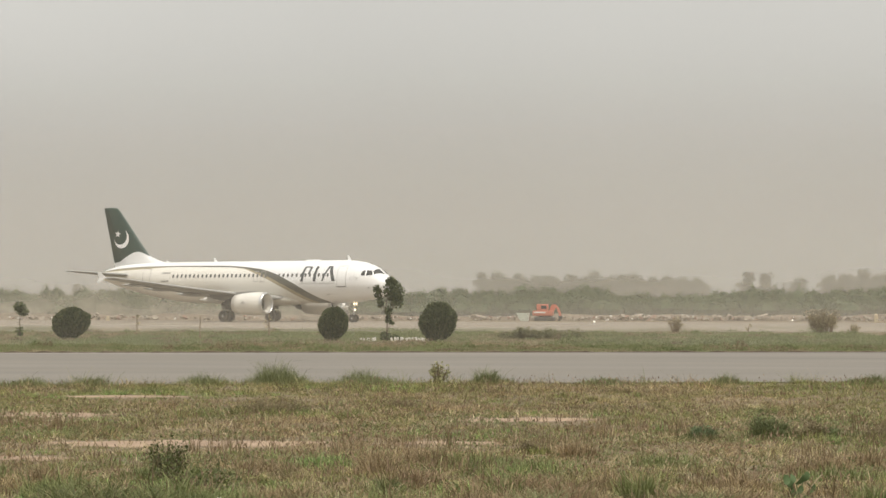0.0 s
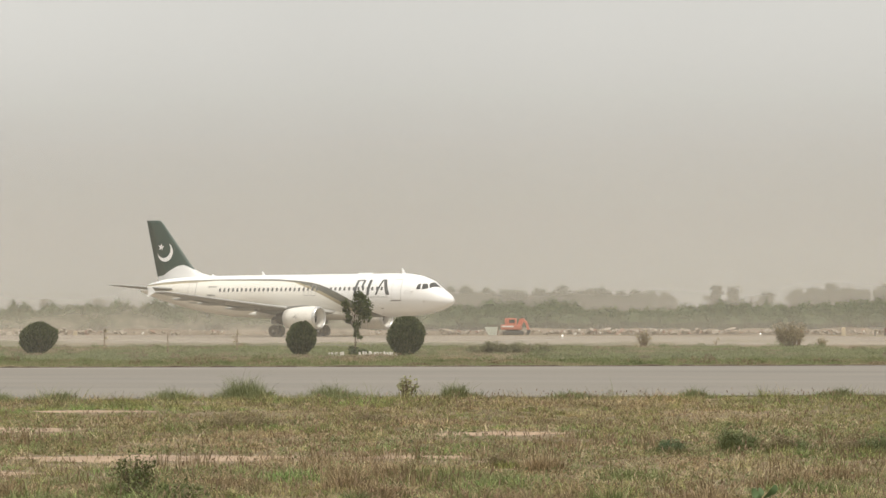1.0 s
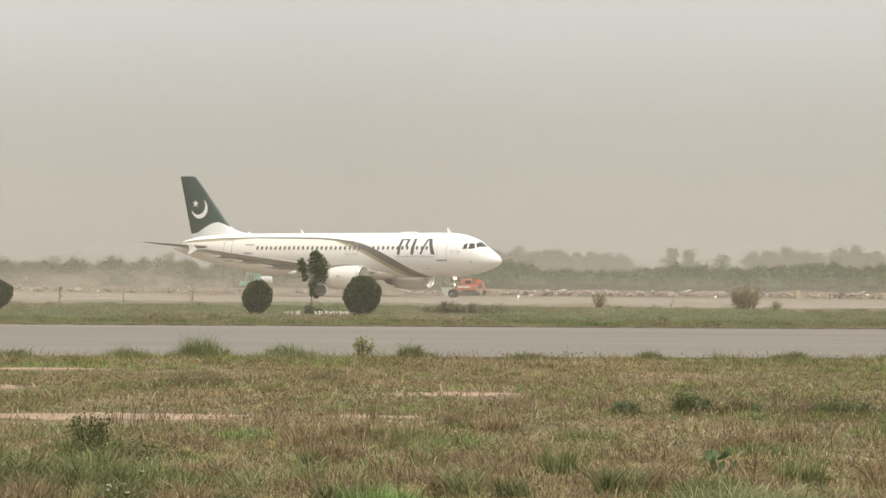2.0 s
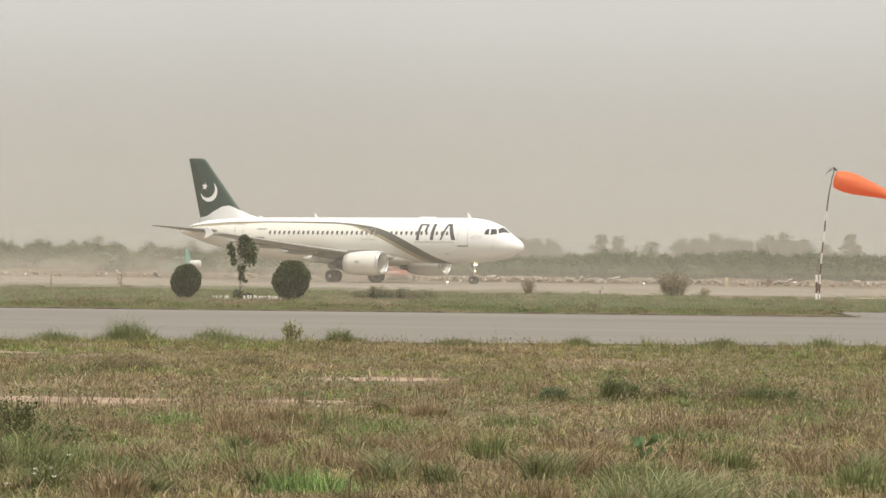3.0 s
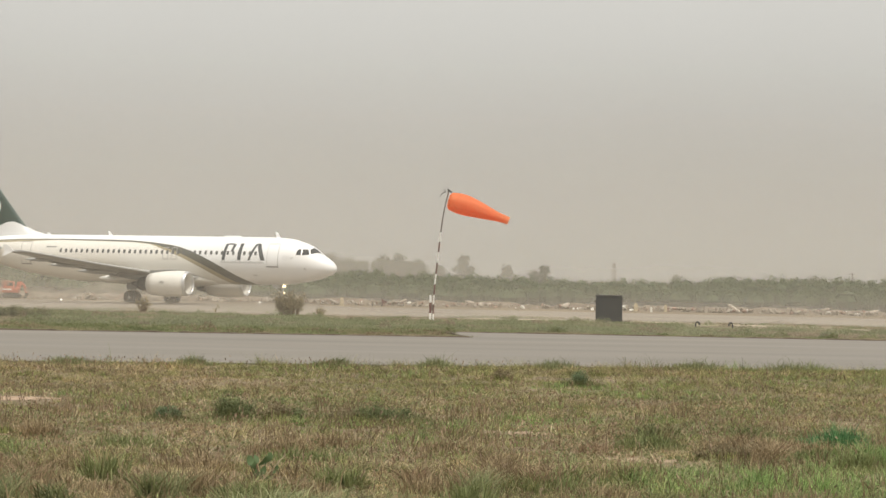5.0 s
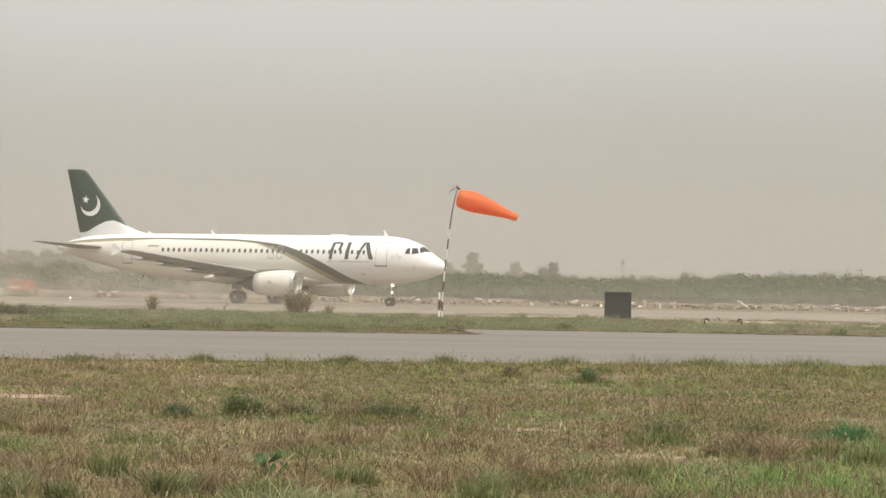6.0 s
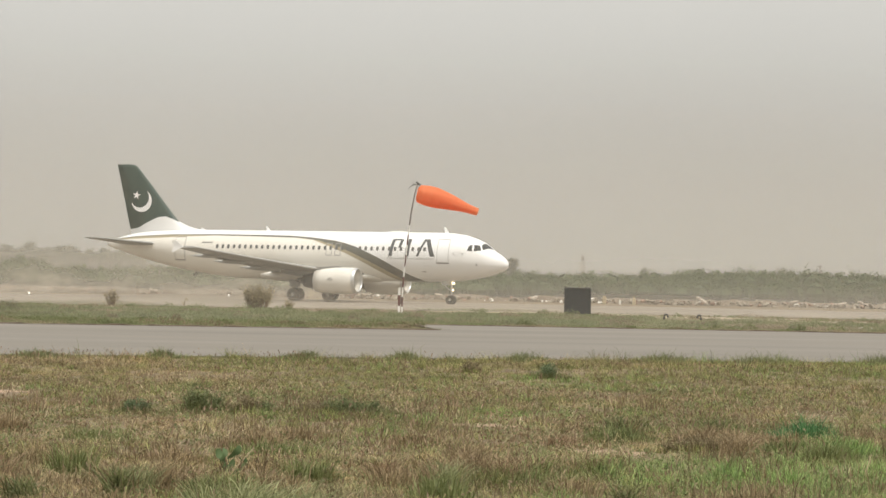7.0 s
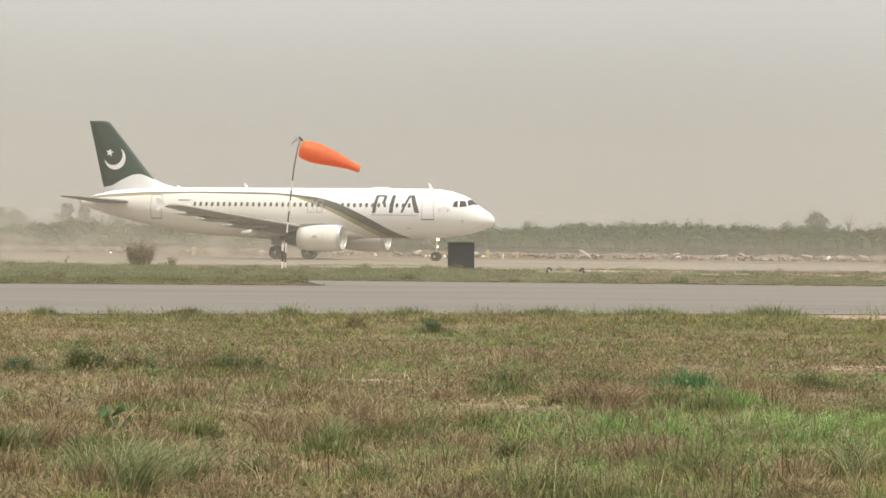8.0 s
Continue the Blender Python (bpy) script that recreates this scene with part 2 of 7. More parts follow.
def thing(name, bm, material, m, label, category, group="", kind="", smooth=False):
    ob = new(name, mesh_of(name, bm, material, smooth))
    ob.matrix_basis = m
    return tagged(ob, label, category, group, kind)


def box(bm, x0, y0, z0, x1, y1, z1, bevel=0.0):
    r = bmesh.ops.create_cube(bm, size=1, matrix=Matrix.Translation(((x0 + x1) / 2, (y0 + y1) / 2, (z0 + z1) / 2)) @ Matrix.Diagonal((x1 - x0, y1 - y0, z1 - z0, 1)))
    if bevel:
        edges = list({e for v in r["verts"] for e in v.link_edges})
        bmesh.ops.bevel(bm, geom=edges, offset=bevel, segments=2, affect="EDGES", profile=0.6)
    return bm


def loft(bm, rings, cap=True):
    """Skin over closed rings of equal length."""
    rows = [[bm.verts.new(p) for p in ring] for ring in rings]
    n = len(rows[0])
    for a, b in zip(rows, rows[1:]):
        for i in range(n):
            bm.faces.new((a[i], a[(i + 1) % n], b[(i + 1) % n], b[i]))
    if cap:
        bm.faces.new(rows[0])
        bm.faces.new(list(reversed(rows[-1])))
    return bm


def tube(bm, pts, radii, n=8, cap=True):
    """A round bar along points, with a radius at each."""
    pts = [Vector(p) for p in pts]
    if not isinstance(radii, (list, tuple)):
        radii = [radii] * len(pts)
    rings = []
    for i, p in enumerate(pts):
        d = (pts[min(i + 1, len(pts) - 1)] - pts[max(i - 1, 0)]).normalized()
        a = d.orthogonal().normalized() if abs(d.z) > 0.9 else d.cross(Vector((0, 0, 1))).normalized()
        b = d.cross(a)
        rings.append([p + (a * math.cos(k * math.tau / n) + b * math.sin(k * math.tau / n)) * radii[i] for k in range(n)])
    return loft(bm, rings, cap)


def spin_profile(bm, prof, n=24, axis="Y"):
    """A body of revolution from (radius, along) pairs."""
    rings = []
    for r, a in prof:
        ring = []
        for k in range(n):
            c, s = math.cos(k * math.tau / n) * r, math.sin(k * math.tau / n) * r
            ring.append((c, a, s) if axis == "Y" else (a, c, s) if axis == "X" else (c, s, a))
        rings.append(ring)
    return loft(bm, rings)


def mesh_arrays(name, verts, faces_n, material):
    """A mesh of many small triangles or quads from numpy arrays, fast."""
    verts = np.asarray(verts, dtype=np.float32).reshape(-1, 3)
    count = len(verts) // faces_n
    me = bpy.data.meshes.new(name)
    me.vertices.add(len(verts))
    me.vertices.foreach_set("co", verts.ravel())
    me.loops.add(len(verts))
    me.loops.foreach_set("vertex_index", np.arange(len(verts), dtype=np.int32))
    me.polygons.add(count)
    me.polygons.foreach_set("loop_start", np.arange(count, dtype=np.int32) * faces_n)
    me.polygons.foreach_set("loop_total", np.full(count, faces_n, dtype=np.int32))
    me.materials.append(material)
    me.update(calc_edges=True)
    return me


# ---- ground, road, strip ----
def road_far(x):
    return 86.0 + 0.125 * x if x < 12.2 else 98.4 - 0.07 * (x - 12.2)


def road_near(x):
    return 52.5 + 0.2 * x


def strip_near(x):
    return 163.0 - 0.30 * x


def strip_far(x):
    return 241.0 - 0.40 * x


def sheet(xs, lo, hi, z, rows=2):
    bm = bmesh.new()
    grid = [[bm.verts.new((x, lo(x) + (hi(x) - lo(x)) * k / (rows - 1), z)) for k in range(rows)] for x in xs]
    for a, b in zip(grid, grid[1:]):
        for k in range(rows - 1):
            bm.faces.new((a[k], b[k], b[k + 1], a[k + 1]))
    return bm


bm = bmesh.new()
bmesh.ops.create_grid(bm, x_segments=40, y_segments=40, size=4000)
thing("ground", bm, SOIL, pose(0, 0, 0), "dry sandy soil under patchy grass of the airfield", "ground", kind="structure")

ROAD_XS = [-400, -200, -100, -60, -30, -10, 0, 6, 12.0, 12.4, 20, 30, 40, 60, 100, 200, 400]
bm = sheet(ROAD_XS, road_near, road_far, 0.03, 3)
r = bmesh.ops.extrude_face_region(bm, geom=list(bm.faces))
for v in [g for g in r["geom"] if isinstance(g, bmesh.types.BMVert)]:
    v.co.z -= 0.06
thing("road", bm, ASPHALT, pose(0, 0, 0), "worn grey asphalt service road across the airfield", "road", kind="structure")
bm = sheet([-600, -200, -100, -60, -30, 0, 30, 60, 100, 200, 500], strip_near, strip_far, 0.015)
thing("taxiway", bm, RUNWAY, pose(0, 0, 0), "dust-covered pale concrete taxiway", "taxiway", kind="structure")


def patch(cx, cy, rx, ry, seed):
    """A bare spot with a ragged edge, slightly proud of the soil."""
    rnd = random.Random(seed)
    bm = bmesh.new()
    n = 48
    ph = [rnd.uniform(0, 6.3) for _ in range(6)]
    rim = []
    for k in range(n):
        a = k * math.tau / n
        w = 1 + 0.22 * math.sin(2 * a + ph[0]) + 0.18 * math.sin(5 * a + ph[1]) + 0.12 * math.sin(9 * a + ph[2]) + rnd.uniform(-0.08, 0.08)
        rim.append(bm.verts.new((cx + rx * w * math.cos(a), cy + ry * w * math.sin(a), 0.004)))
    mid = bm.verts.new((cx, cy, 0.03))
    for k in range(n):
        bm.faces.new((rim[k], rim[(k + 1) % n], mid))
    return bm


BARE = [(-9.3, 36.6, 1.1, 0.7), (-5.75, 29.2, 1.45, 0.8), (-2.0, 35.7, 0.95, 0.6), (-2.65, 29.5, 0.6, 0.35), (20.6, 55.0, 1.8, 2.2), (4.5, 28.8, 0.45, 0.25),
        (11.8, 32.0, 0.9, 0.5), (-7.1, 26.2, 0.7, 0.4), (-9.8, 44.0, 0.9, 0.6), (5.1, 24.3, 0.35, 0.3), (-1.4, 28.6, 0.4, 0.2)]
for i, (cx, cy, rx, ry) in enumerate(BARE):
    thing("bare_patch", patch(cx, cy, rx, ry, i), SAND, pose(0, 0, 0), "bare pinkish sandy patch in the dry grass", "soil patch", "bare patches", "structure")


# ---- grass ----
def value_noise(x, y, scale, seed):
    """Smooth noise from 0 to 1 over arrays."""
    rs = np.random.RandomState(seed)
    table = rs.rand(256, 256)
    u, v = x / scale + 100, y / scale + 100
    i, j = np.floor(u).astype(int), np.floor(v).astype(int)
    a, b = u - i, v - j
    a, b = a * a * (3 - 2 * a), b * b * (3 - 2 * b)
    t = lambda p, q: table[p % 256, q % 256]
    return (t(i, j) * (1 - a) + t(i + 1, j) * a) * (1 - b) + (t(i, j + 1) * (1 - a) + t(i + 1, j + 1) * a) * b


def blades(rs, x, y, tall, wide, per, spread, lean, flat=0.0):
    """Bent blades (two triangles each) in tufts at x, y: (n, 2, 3, 3) corners."""
    x, y, tall, wide = (np.repeat(v, per) for v in (x, y, tall, wide))
    n = len(x)
    ang = rs.rand(n) * math.tau
    off = spread * rs.rand(n) ** 0.5
    bx, by = x + off * np.cos(ang), y + off * np.sin(ang)
    h = tall * (0.55 + 0.6 * rs.rand(n))
    la = ang + rs.randn(n) * 0.9
    out = h * lean * (0.3 + rs.rand(n))
    mx, my, mz = bx + np.cos(la) * out * 0.35, by + np.sin(la) * out * 0.35, h * 0.62
    tx, ty, tz = bx + np.cos(la) * out, by + np.sin(la) * out, h * (1 - flat * rs.rand(n))
    fa = rs.rand(n) * math.pi
    wx, wy = np.cos(fa) * wide / 2, np.sin(fa) * wide / 2
    z0 = np.full(n, -0.01)
    a = np.stack([bx - wx, by - wy, z0], 1)
    b = np.stack([bx + wx, by + wy, z0], 1)
    c = np.stack([mx + wx * 0.8, my + wy * 0.8, mz], 1)
    d = np.stack([mx - wx * 0.8, my - wy * 0.8, mz], 1)
    e = np.stack([tx, ty, tz], 1)
    return a, b, c, d, e


def sliver_mesh(name, groups, material):
    """Joins blades, each one a single sliver."""
    return mesh_arrays(name, np.concatenate([np.stack([g[0], g[1], g[4]], 1) for g in groups]), 3, material)


def blade_mesh(name, groups, material):
    """Joins blades, each one island of a quad and a tip."""
    cat = [np.concatenate([g[k] for g in groups]) for k in range(5)]
    n = len(cat[0])
    verts = np.stack(cat, 1).reshape(-1, 3).astype(np.float32)
    base = np.arange(n, dtype=np.int32) * 5
    loops = np.stack([base, base + 1, base + 2, base + 3, base + 3, base + 2, base + 4], 1).ravel()
    me = bpy.data.meshes.new(name)
    me.vertices.add(len(verts))
    me.vertices.foreach_set("co", verts.ravel())
    me.loops.add(len(loops))
    me.loops.foreach_set("vertex_index", loops)
    me.polygons.add(2 * n)
    me.polygons.foreach_set("loop_start", np.stack([np.arange(n) * 7, np.arange(n) * 7 + 4], 1).ravel().astype(np.int32))
    me.polygons.foreach_set("loop_total", np.tile(np.array([4, 3], dtype=np.int32), n))
    me.materials.append(material)
    me.update(calc_edges=True)
    return me


def bare_at(x, y):
    """How bare the soil is, 0 to 1."""
    out = np.zeros(len(x))
    for cx, cy, rx, ry in BARE:
        d = ((x - cx) / rx) ** 2 + ((y - cy) / ry) ** 2
        out = np.maximum(out, np.clip(1.5 - d, 0, 1))
    return out


GREENS = [(5.9, 22.2, 1.5, 0.8), (7.4, 24.2, 0.6, 0.8), (7.9, 20.7, 2.3, 2.2), (-5.0, 20.5, 2.0, 2.5), (-2.6, 26.0, 0.8, 0.6), (-1.6, 37.0, 1.0, 1.0), (-9.0, 44.0, 4.0, 1.2), (-3.5, 25.0, 1.1, 0.5), (-3.6, 18.2, 0.9, 1.6),
          (-2.5, 45.0, 2.0, 1.0), (0.5, 17.6, 1.3, 1.0), (4.0, 30.0, 1.5, 0.6), (9.0, 40.0, 2.0, 1.5), (-1.2, 24.0, 0.6, 1.0), (1.6, 23.6, 0.7, 0.5), (-1.5, 17.9, 0.7, 0.7), (4.6, 18.0, 1.6, 2.0)]
DARKS = [(7.76, 26.6, 0.28, 0.35), (9.6, 25.0, 0.6, 0.4)]


def before_bare(x, y):
    """Where the grass is grazed short, on the near side of the bare patches."""
    out = np.zeros(len(x))
    for cx, cy, rx, ry in BARE:
        out = np.maximum(out, np.clip(1.6 - np.abs(x - cx) / rx, 0, 1) * ((y < cy + ry) & (y > cy - 1.2 - ry * (1 + value_noise(x, y, 0.6, 44)))))
    return out


def field(spots, x, y):
    out = np.zeros(len(x))
    for cx, cy, rx, ry in spots:
        out = np.maximum(out, np.clip(1.4 - ((x - cx) / rx) ** 2 - ((y - cy) / ry) ** 2, 0, 1))
    return out


def tussocks(rs, y0, y1, per_m2):
    """Centres of grass tussocks, with a radius, a height and a leaning to green or straw each."""
    n = int((y1 - y0) * (0.665 * (y0 + y1) / 2 + 2.4) * per_m2)
    y = y0 + (y1 - y0) * rs.rand(n)
    x = -0.28 * y - 1.2 + rs.rand(n) * (0.665 * y + 2.4)
    wild = value_noise(x, y, 1.7, 81)
    return x, y, 0.04 + 0.13 * rs.rand(n) ** 1.5, (0.25 + 1.5 * rs.rand(n) ** 1.8) * (0.55 + 0.8 * wild), 0.15 * rs.randn(n)


def near_grass():
    rs = np.random.RandomState(5)
    heaps = {"dry": [], "olive": [], "green": [], "dark": []}
    for y0, y1, dens, per, wide in ((15.0, 18, 230, 9, 0.0036), (18, 24, 170, 9, 0.0044), (24, 34, 160, 8, 0.0058), (34, 45, 125, 7, 0.0076), (45, 62, 80, 7, 0.0095)):
        area = (y1 - y0) * (0.665 * (y0 + y1) / 2 + 2.4)
        n = int(area * dens)
        tx, ty, tr, th, tg = tussocks(rs, y0, y1, 11)
        # two thirds of the grass stands in tussocks, the rest as a short mat between them
        own = rs.rand(n) < 0.66
        i = rs.randint(0, len(tx), n)
        far = np.abs(rs.randn(n))
        a = rs.rand(n) * math.tau
        my = y0 + (y1 - y0) * rs.rand(n)
        mx = -0.28 * my - 1.2 + rs.rand(n) * (0.665 * my + 2.4)
        x = np.where(own, tx[i] + tr[i] * far * np.cos(a), mx)
        y = np.where(own, ty[i] + tr[i] * far * np.sin(a), my)
        lift = np.where(own, th[i] * np.exp(-0.35 * far ** 2), 0.28)
        lean_g = np.where(own, tg[i], 0.08 * rs.randn(n))
        keep = (y < 52.5 + 0.2 * x) & (rs.rand(n) > np.clip(1.6 * bare_at(x, y), 0, 1) * np.clip(0.55 + 1.2 * value_noise(x, y, 0.5, 41), 0.7, 0.985))
        thin = value_noise(x, y, 1.3, 3)
        keep &= rs.rand(n) > np.clip(0.8 - thin * 1.8, 0, 0.75)
        x, y, lift, lean_g = x[keep], y[keep], lift[keep], lean_g[keep]
        g = np.maximum(field(GREENS[:3], x, y), field(GREENS[3:], x, y) * np.clip(2.2 * value_noise(x, y, 0.5, 51) - 0.6, 0, 1) * 0.8)
        d = field(DARKS, x, y)
        u = 0.55 * value_noise(x, y, 2.6, 7) + 0.45 * value_noise(x, y, 0.8, 8) + lean_g + 0.08 * rs.randn(len(x)) + 0.66 * g + 0.24 * np.clip((x - 2.0) / 3, 0, 1) * np.clip((24 - y) / 3, 0, 1) + 0.09 * np.clip((x - 1.0) / 4, 0, 1) * np.clip((y - 24) / 3, 0, 1) + 0.01 - 0.04 * np.clip((2.0 - x) / 2, 0, 1) * np.clip((27 - y) / 3, 0, 1)
        lump = value_noise(x, y, 0.9, 21)
        tall = (0.03 + 0.105 * lift * (0.45 + 0.9 * lump) + 0.025 * rs.rand(len(x))) * np.where(y > 47 + 0.2 * x, 1.5, 1.0) * np.where(y < 24, 1.15, 1.0)
        tall *= 1 - np.clip(0.35 + 0.8 * value_noise(x, y, 0.7, 43), 0, 0.85) * before_bare(x, y)
        kind = np.where(d > 0.35, 3, np.where(u > 0.84 + 0.14 * np.clip((y - 32) / 8, 0, 1), 2, np.where(u > 0.52 - 0.09 * np.clip((y - 32) / 10, 0, 1), 1, 0)))
        kind = np.where((kind == 3) & (rs.rand(len(x)) < 0.25), 1, kind)
        for k, name in enumerate(("dry", "olive", "green", "dark")):
            s = kind == k
            t = tall[s] * (1.0, 1.0, 1.05, 1.45)[k]
            heaps[name].append(blades(rs, x[s], y[s], t, np.full(s.sum(), wide), per, 0.06, (1.7, 1.4, 1.0, 0.9)[k] * (1.0 if y0 < 24 else 0.75), (0.8, 0.65, 0.4, 0.4)[k]))
    labels = {"dry": ("dry_grass", DRY, "dry brown straw-like grass over the field"), "olive": ("olive_grass", OLIVE, "half-dry olive grass over the field"),
              "green": ("green_grass", GREEN, "fresh green grass in patches"), "dark": ("dark_grass", DARKGREEN, "dark green tussocks in dry grass")}
    for k, (name, material, label) in labels.items():
        tagged(new(name, blade_mesh(name, heaps[k][:2], material)), label, "grass", kind="stuff")
        tagged(new("far_" + name, sliver_mesh(name, heaps[k][2:], material)), label, "grass", kind="stuff")


def seed_heads():
    """Thin dead stems with brown seed heads, in drifts over the field."""
    rs = np.random.RandomState(19)
    n = 24000
    y = 15.5 + 37 * rs.rand(n) ** 1.15
    x = -0.28 * y - 1 + rs.rand(n) * (0.665 * y + 2)
    keep = (y < 52 + 0.2 * x) & (value_noise(x, y, 1.9, 85) * 0.6 + value_noise(x, y, 0.5, 86) * 0.4 + 0.08 * rs.randn(n) > 0.50) & (field(GREENS[:3], x, y) < 0.3) & (bare_at(x, y) < 0.2)
    x, y = x[keep], y[keep]
    n = len(x)
    h = 0.06 + 0.16 * rs.rand(n) ** 1.4
    a, out = rs.rand(n) * math.tau, h * (0.15 + 0.6 * rs.rand(n))
    w = 0.0022 + 0.00006 * y
    fa = rs.rand(n) * math.pi
    foot, tip = np.stack([x, y, 0 * x - 0.01], 1), np.stack([x + out * np.cos(a), y + out * np.sin(a), h], 1)
    side = np.stack([np.cos(fa) * w, np.sin(fa) * w, 0 * w], 1)
    tagged(new("seed_stems", mesh_arrays("seed_stems", np.stack([foot - side * 0.5, foot + side * 0.5, tip], 1), 3, STALK)), "thin dead grass stems in drifts", "dry stalks", kind="stuff")
    up = (tip - foot) / np.linalg.norm(tip - foot, axis=1)[:, None] * (0.018 + 0.03 * rs.rand(n, 1))
    heads = np.stack([tip - up, tip - side * 2.2, tip + up, tip + side * 2.2], 1)
    tagged(new("seed_heads", mesh_arrays("seed_heads", heads, 4, SEEDHEAD)), "brown seed heads on dead grass stems", "dry stalks", kind="stuff")


def far_edge(x):
    return np.where(x < 12.2, 86.0 + 0.125 * x, 98.4 - 0.07 * (x - 12.2))


def verge_grass():
    """Low tussocky grass between the road and the taxiway, thinning out into sand at its far side."""
    rs = np.random.RandomState(9)
    heaps = [[], [], []]
    for y0, y1, dens, wide in ((82, 105, 32, 0.019), (105, 130, 22, 0.026), (130, 190, 10, 0.040)):
        n = int((y1 - y0) * (0.665 * (y0 + y1) / 2 + 6) * dens)
        y = y0 + (y1 - y0) * rs.rand(n)
        x = -0.28 * y - 3 + rs.rand(n) * (0.665 * y + 6)
        far = far_edge(x)
        edge = 163.0 - 0.30 * x + 40 * (value_noise(x, y * 0.5, 9, 4) - 0.5) + 14 * (value_noise(x, y, 2.5, 5) - 0.5)
        sandy = np.clip((x - 22) / 8, 0, 1) * np.clip(2.6 * value_noise(x * 0.45, y, 7, 6) - 0.9, 0, 1) * np.clip((y - far - 9) / 10, 0, 1)
        keep = (y > far + 0.12) & (y < edge) & (rs.rand(n) > 0.6 * np.clip(1.2 - (edge - y) / 14, 0, 1)) & (rs.rand(n) > 0.95 * sandy)
        for cx, cy, rx, ry in VERGE_BARE:
            keep &= rs.rand(n) > 1.5 - 1.2 * (((x - cx) / rx) ** 2 + ((y - cy) / ry) ** 2)
        x, y, far = x[keep], y[keep], far[keep]
        u = 0.45 * value_noise(x, y * 0.3, 8, 11) + 0.35 * value_noise(x, y * 0.5, 2.2, 12) + 0.20 * value_noise(x, y, 0.8, 15) + 0.07 * rs.randn(len(x))
        u += 0.09 * np.clip((14 - x) / 8, 0.0, 1) + 0.05
        u -= 0.16 * np.exp(-np.maximum(y - far, 0) / 2.0)
        lump = value_noise(x, y, 1.4, 13)
        tall = 0.05 + 0.34 * lump ** 3 * (0.3 + 1.1 * value_noise(x, y, 6, 14)) + 0.10 * value_noise(x, y, 0.5, 16) ** 2
        tall *= np.where(y - far < 1.5, 0.6 + 0.9 * value_noise(x, y, 0.9, 17) ** 2, 1.0)
        kind = np.where(u > 0.55, 1, np.where(u < 0.36, 2, 0))
        for k in (0, 1, 2):
            s = kind == k
            heaps[k].append(blades(rs, x[s], y[s], tall[s], np.full(s.sum(), wide), 4, 0.24, 1.3, 0.6))
    tagged(new("verge_dry_grass", sliver_mesh("verge_dry_grass", heaps[0], VERGEDRY)), "half-dry grass between road and taxiway", "grass", kind="stuff")
    tagged(new("verge_green_grass", sliver_mesh("verge_green_grass", heaps[1], VERGEGREEN)), "low green grass between road and taxiway", "grass", kind="stuff")
    tagged(new("verge_dead_grass", sliver_mesh("verge_dead_grass", heaps[2], VERGEDEAD)), "dead brown grass between road and taxiway", "grass", kind="stuff")


def verge_weeds():
    """Low leafy weeds in drifts over the verge, greener, browner and taller than the grass."""
    rs = np.random.RandomState(27)
    heaps = [[], []]
    n = 420
    y = 88 + 60 * rs.rand(n) ** 1.3
    x = -0.28 * y + rs.rand(n) * 0.665 * y
    keep = (y > far_edge(x) + 0.8) & (y < 158 - 0.3 * x)
    for cx, cy in zip(x[keep], y[keep]):
        w, h = 0.25 + 0.9 * rs.rand() ** 2, 0.10 + 0.26 * rs.rand() ** 2
        k = int(60 + 160 * w)
        a, r = rs.rand(k) * math.tau, np.sqrt(rs.rand(k))
        z = h * np.sqrt(np.clip(1 - r * r, 0, 1)) * (0.4 + 0.75 * rs.rand(k))
        heaps[int(rs.rand() < 0.25)].append(leaf_quads(rs, cx + r * w * np.cos(a), cy + 0.7 * r * w * np.sin(a), np.clip(z, 0.02, None), 0.038))
    tagged(new("verge_weeds", mesh_arrays("verge_weeds", np.concatenate(heaps[0]), 4, VERGEGREEN)), "low green weeds in drifts over the verge", "weeds", kind="stuff")
    tagged(new("dead_verge_weeds", mesh_arrays("dead_verge_weeds", np.concatenate(heaps[1]), 4, VERGEDEAD)), "low withered brown weeds over the verge", "weeds", kind="stuff")


def verge_sand():
    """Wind-blown sand lying bare at the verge's far side."""
    for i, (cx, cy, rx, ry) in enumerate(VERGE_BARE):
        thing("sand_patch", patch(cx, cy, rx, ry, 70 + i), PALESAND, pose(0, 0, 0), "pale wind-blown sand at the verge's far side", "soil patch", "sand patches", "structure")


VERGE_BARE = [(37.2, 143.0, 6.0, 5.0), (44.5, 134.0, 5.0, 3.2), (50.0, 130.5, 5.0, 3.0), (30.5, 150.0, 4.0, 5.0), (24.0, 152.0, 4.0, 4.0), (58.0, 128.0, 6.0, 3.5), (38.5, 131.8, 2.5, 1.8)]
PALESAND = plain("pale_sand", (0.40, 0.335, 0.235), 0.95, var=0.15, scale=0.5, grain=8.0, bump=0.3, dist=0.02)


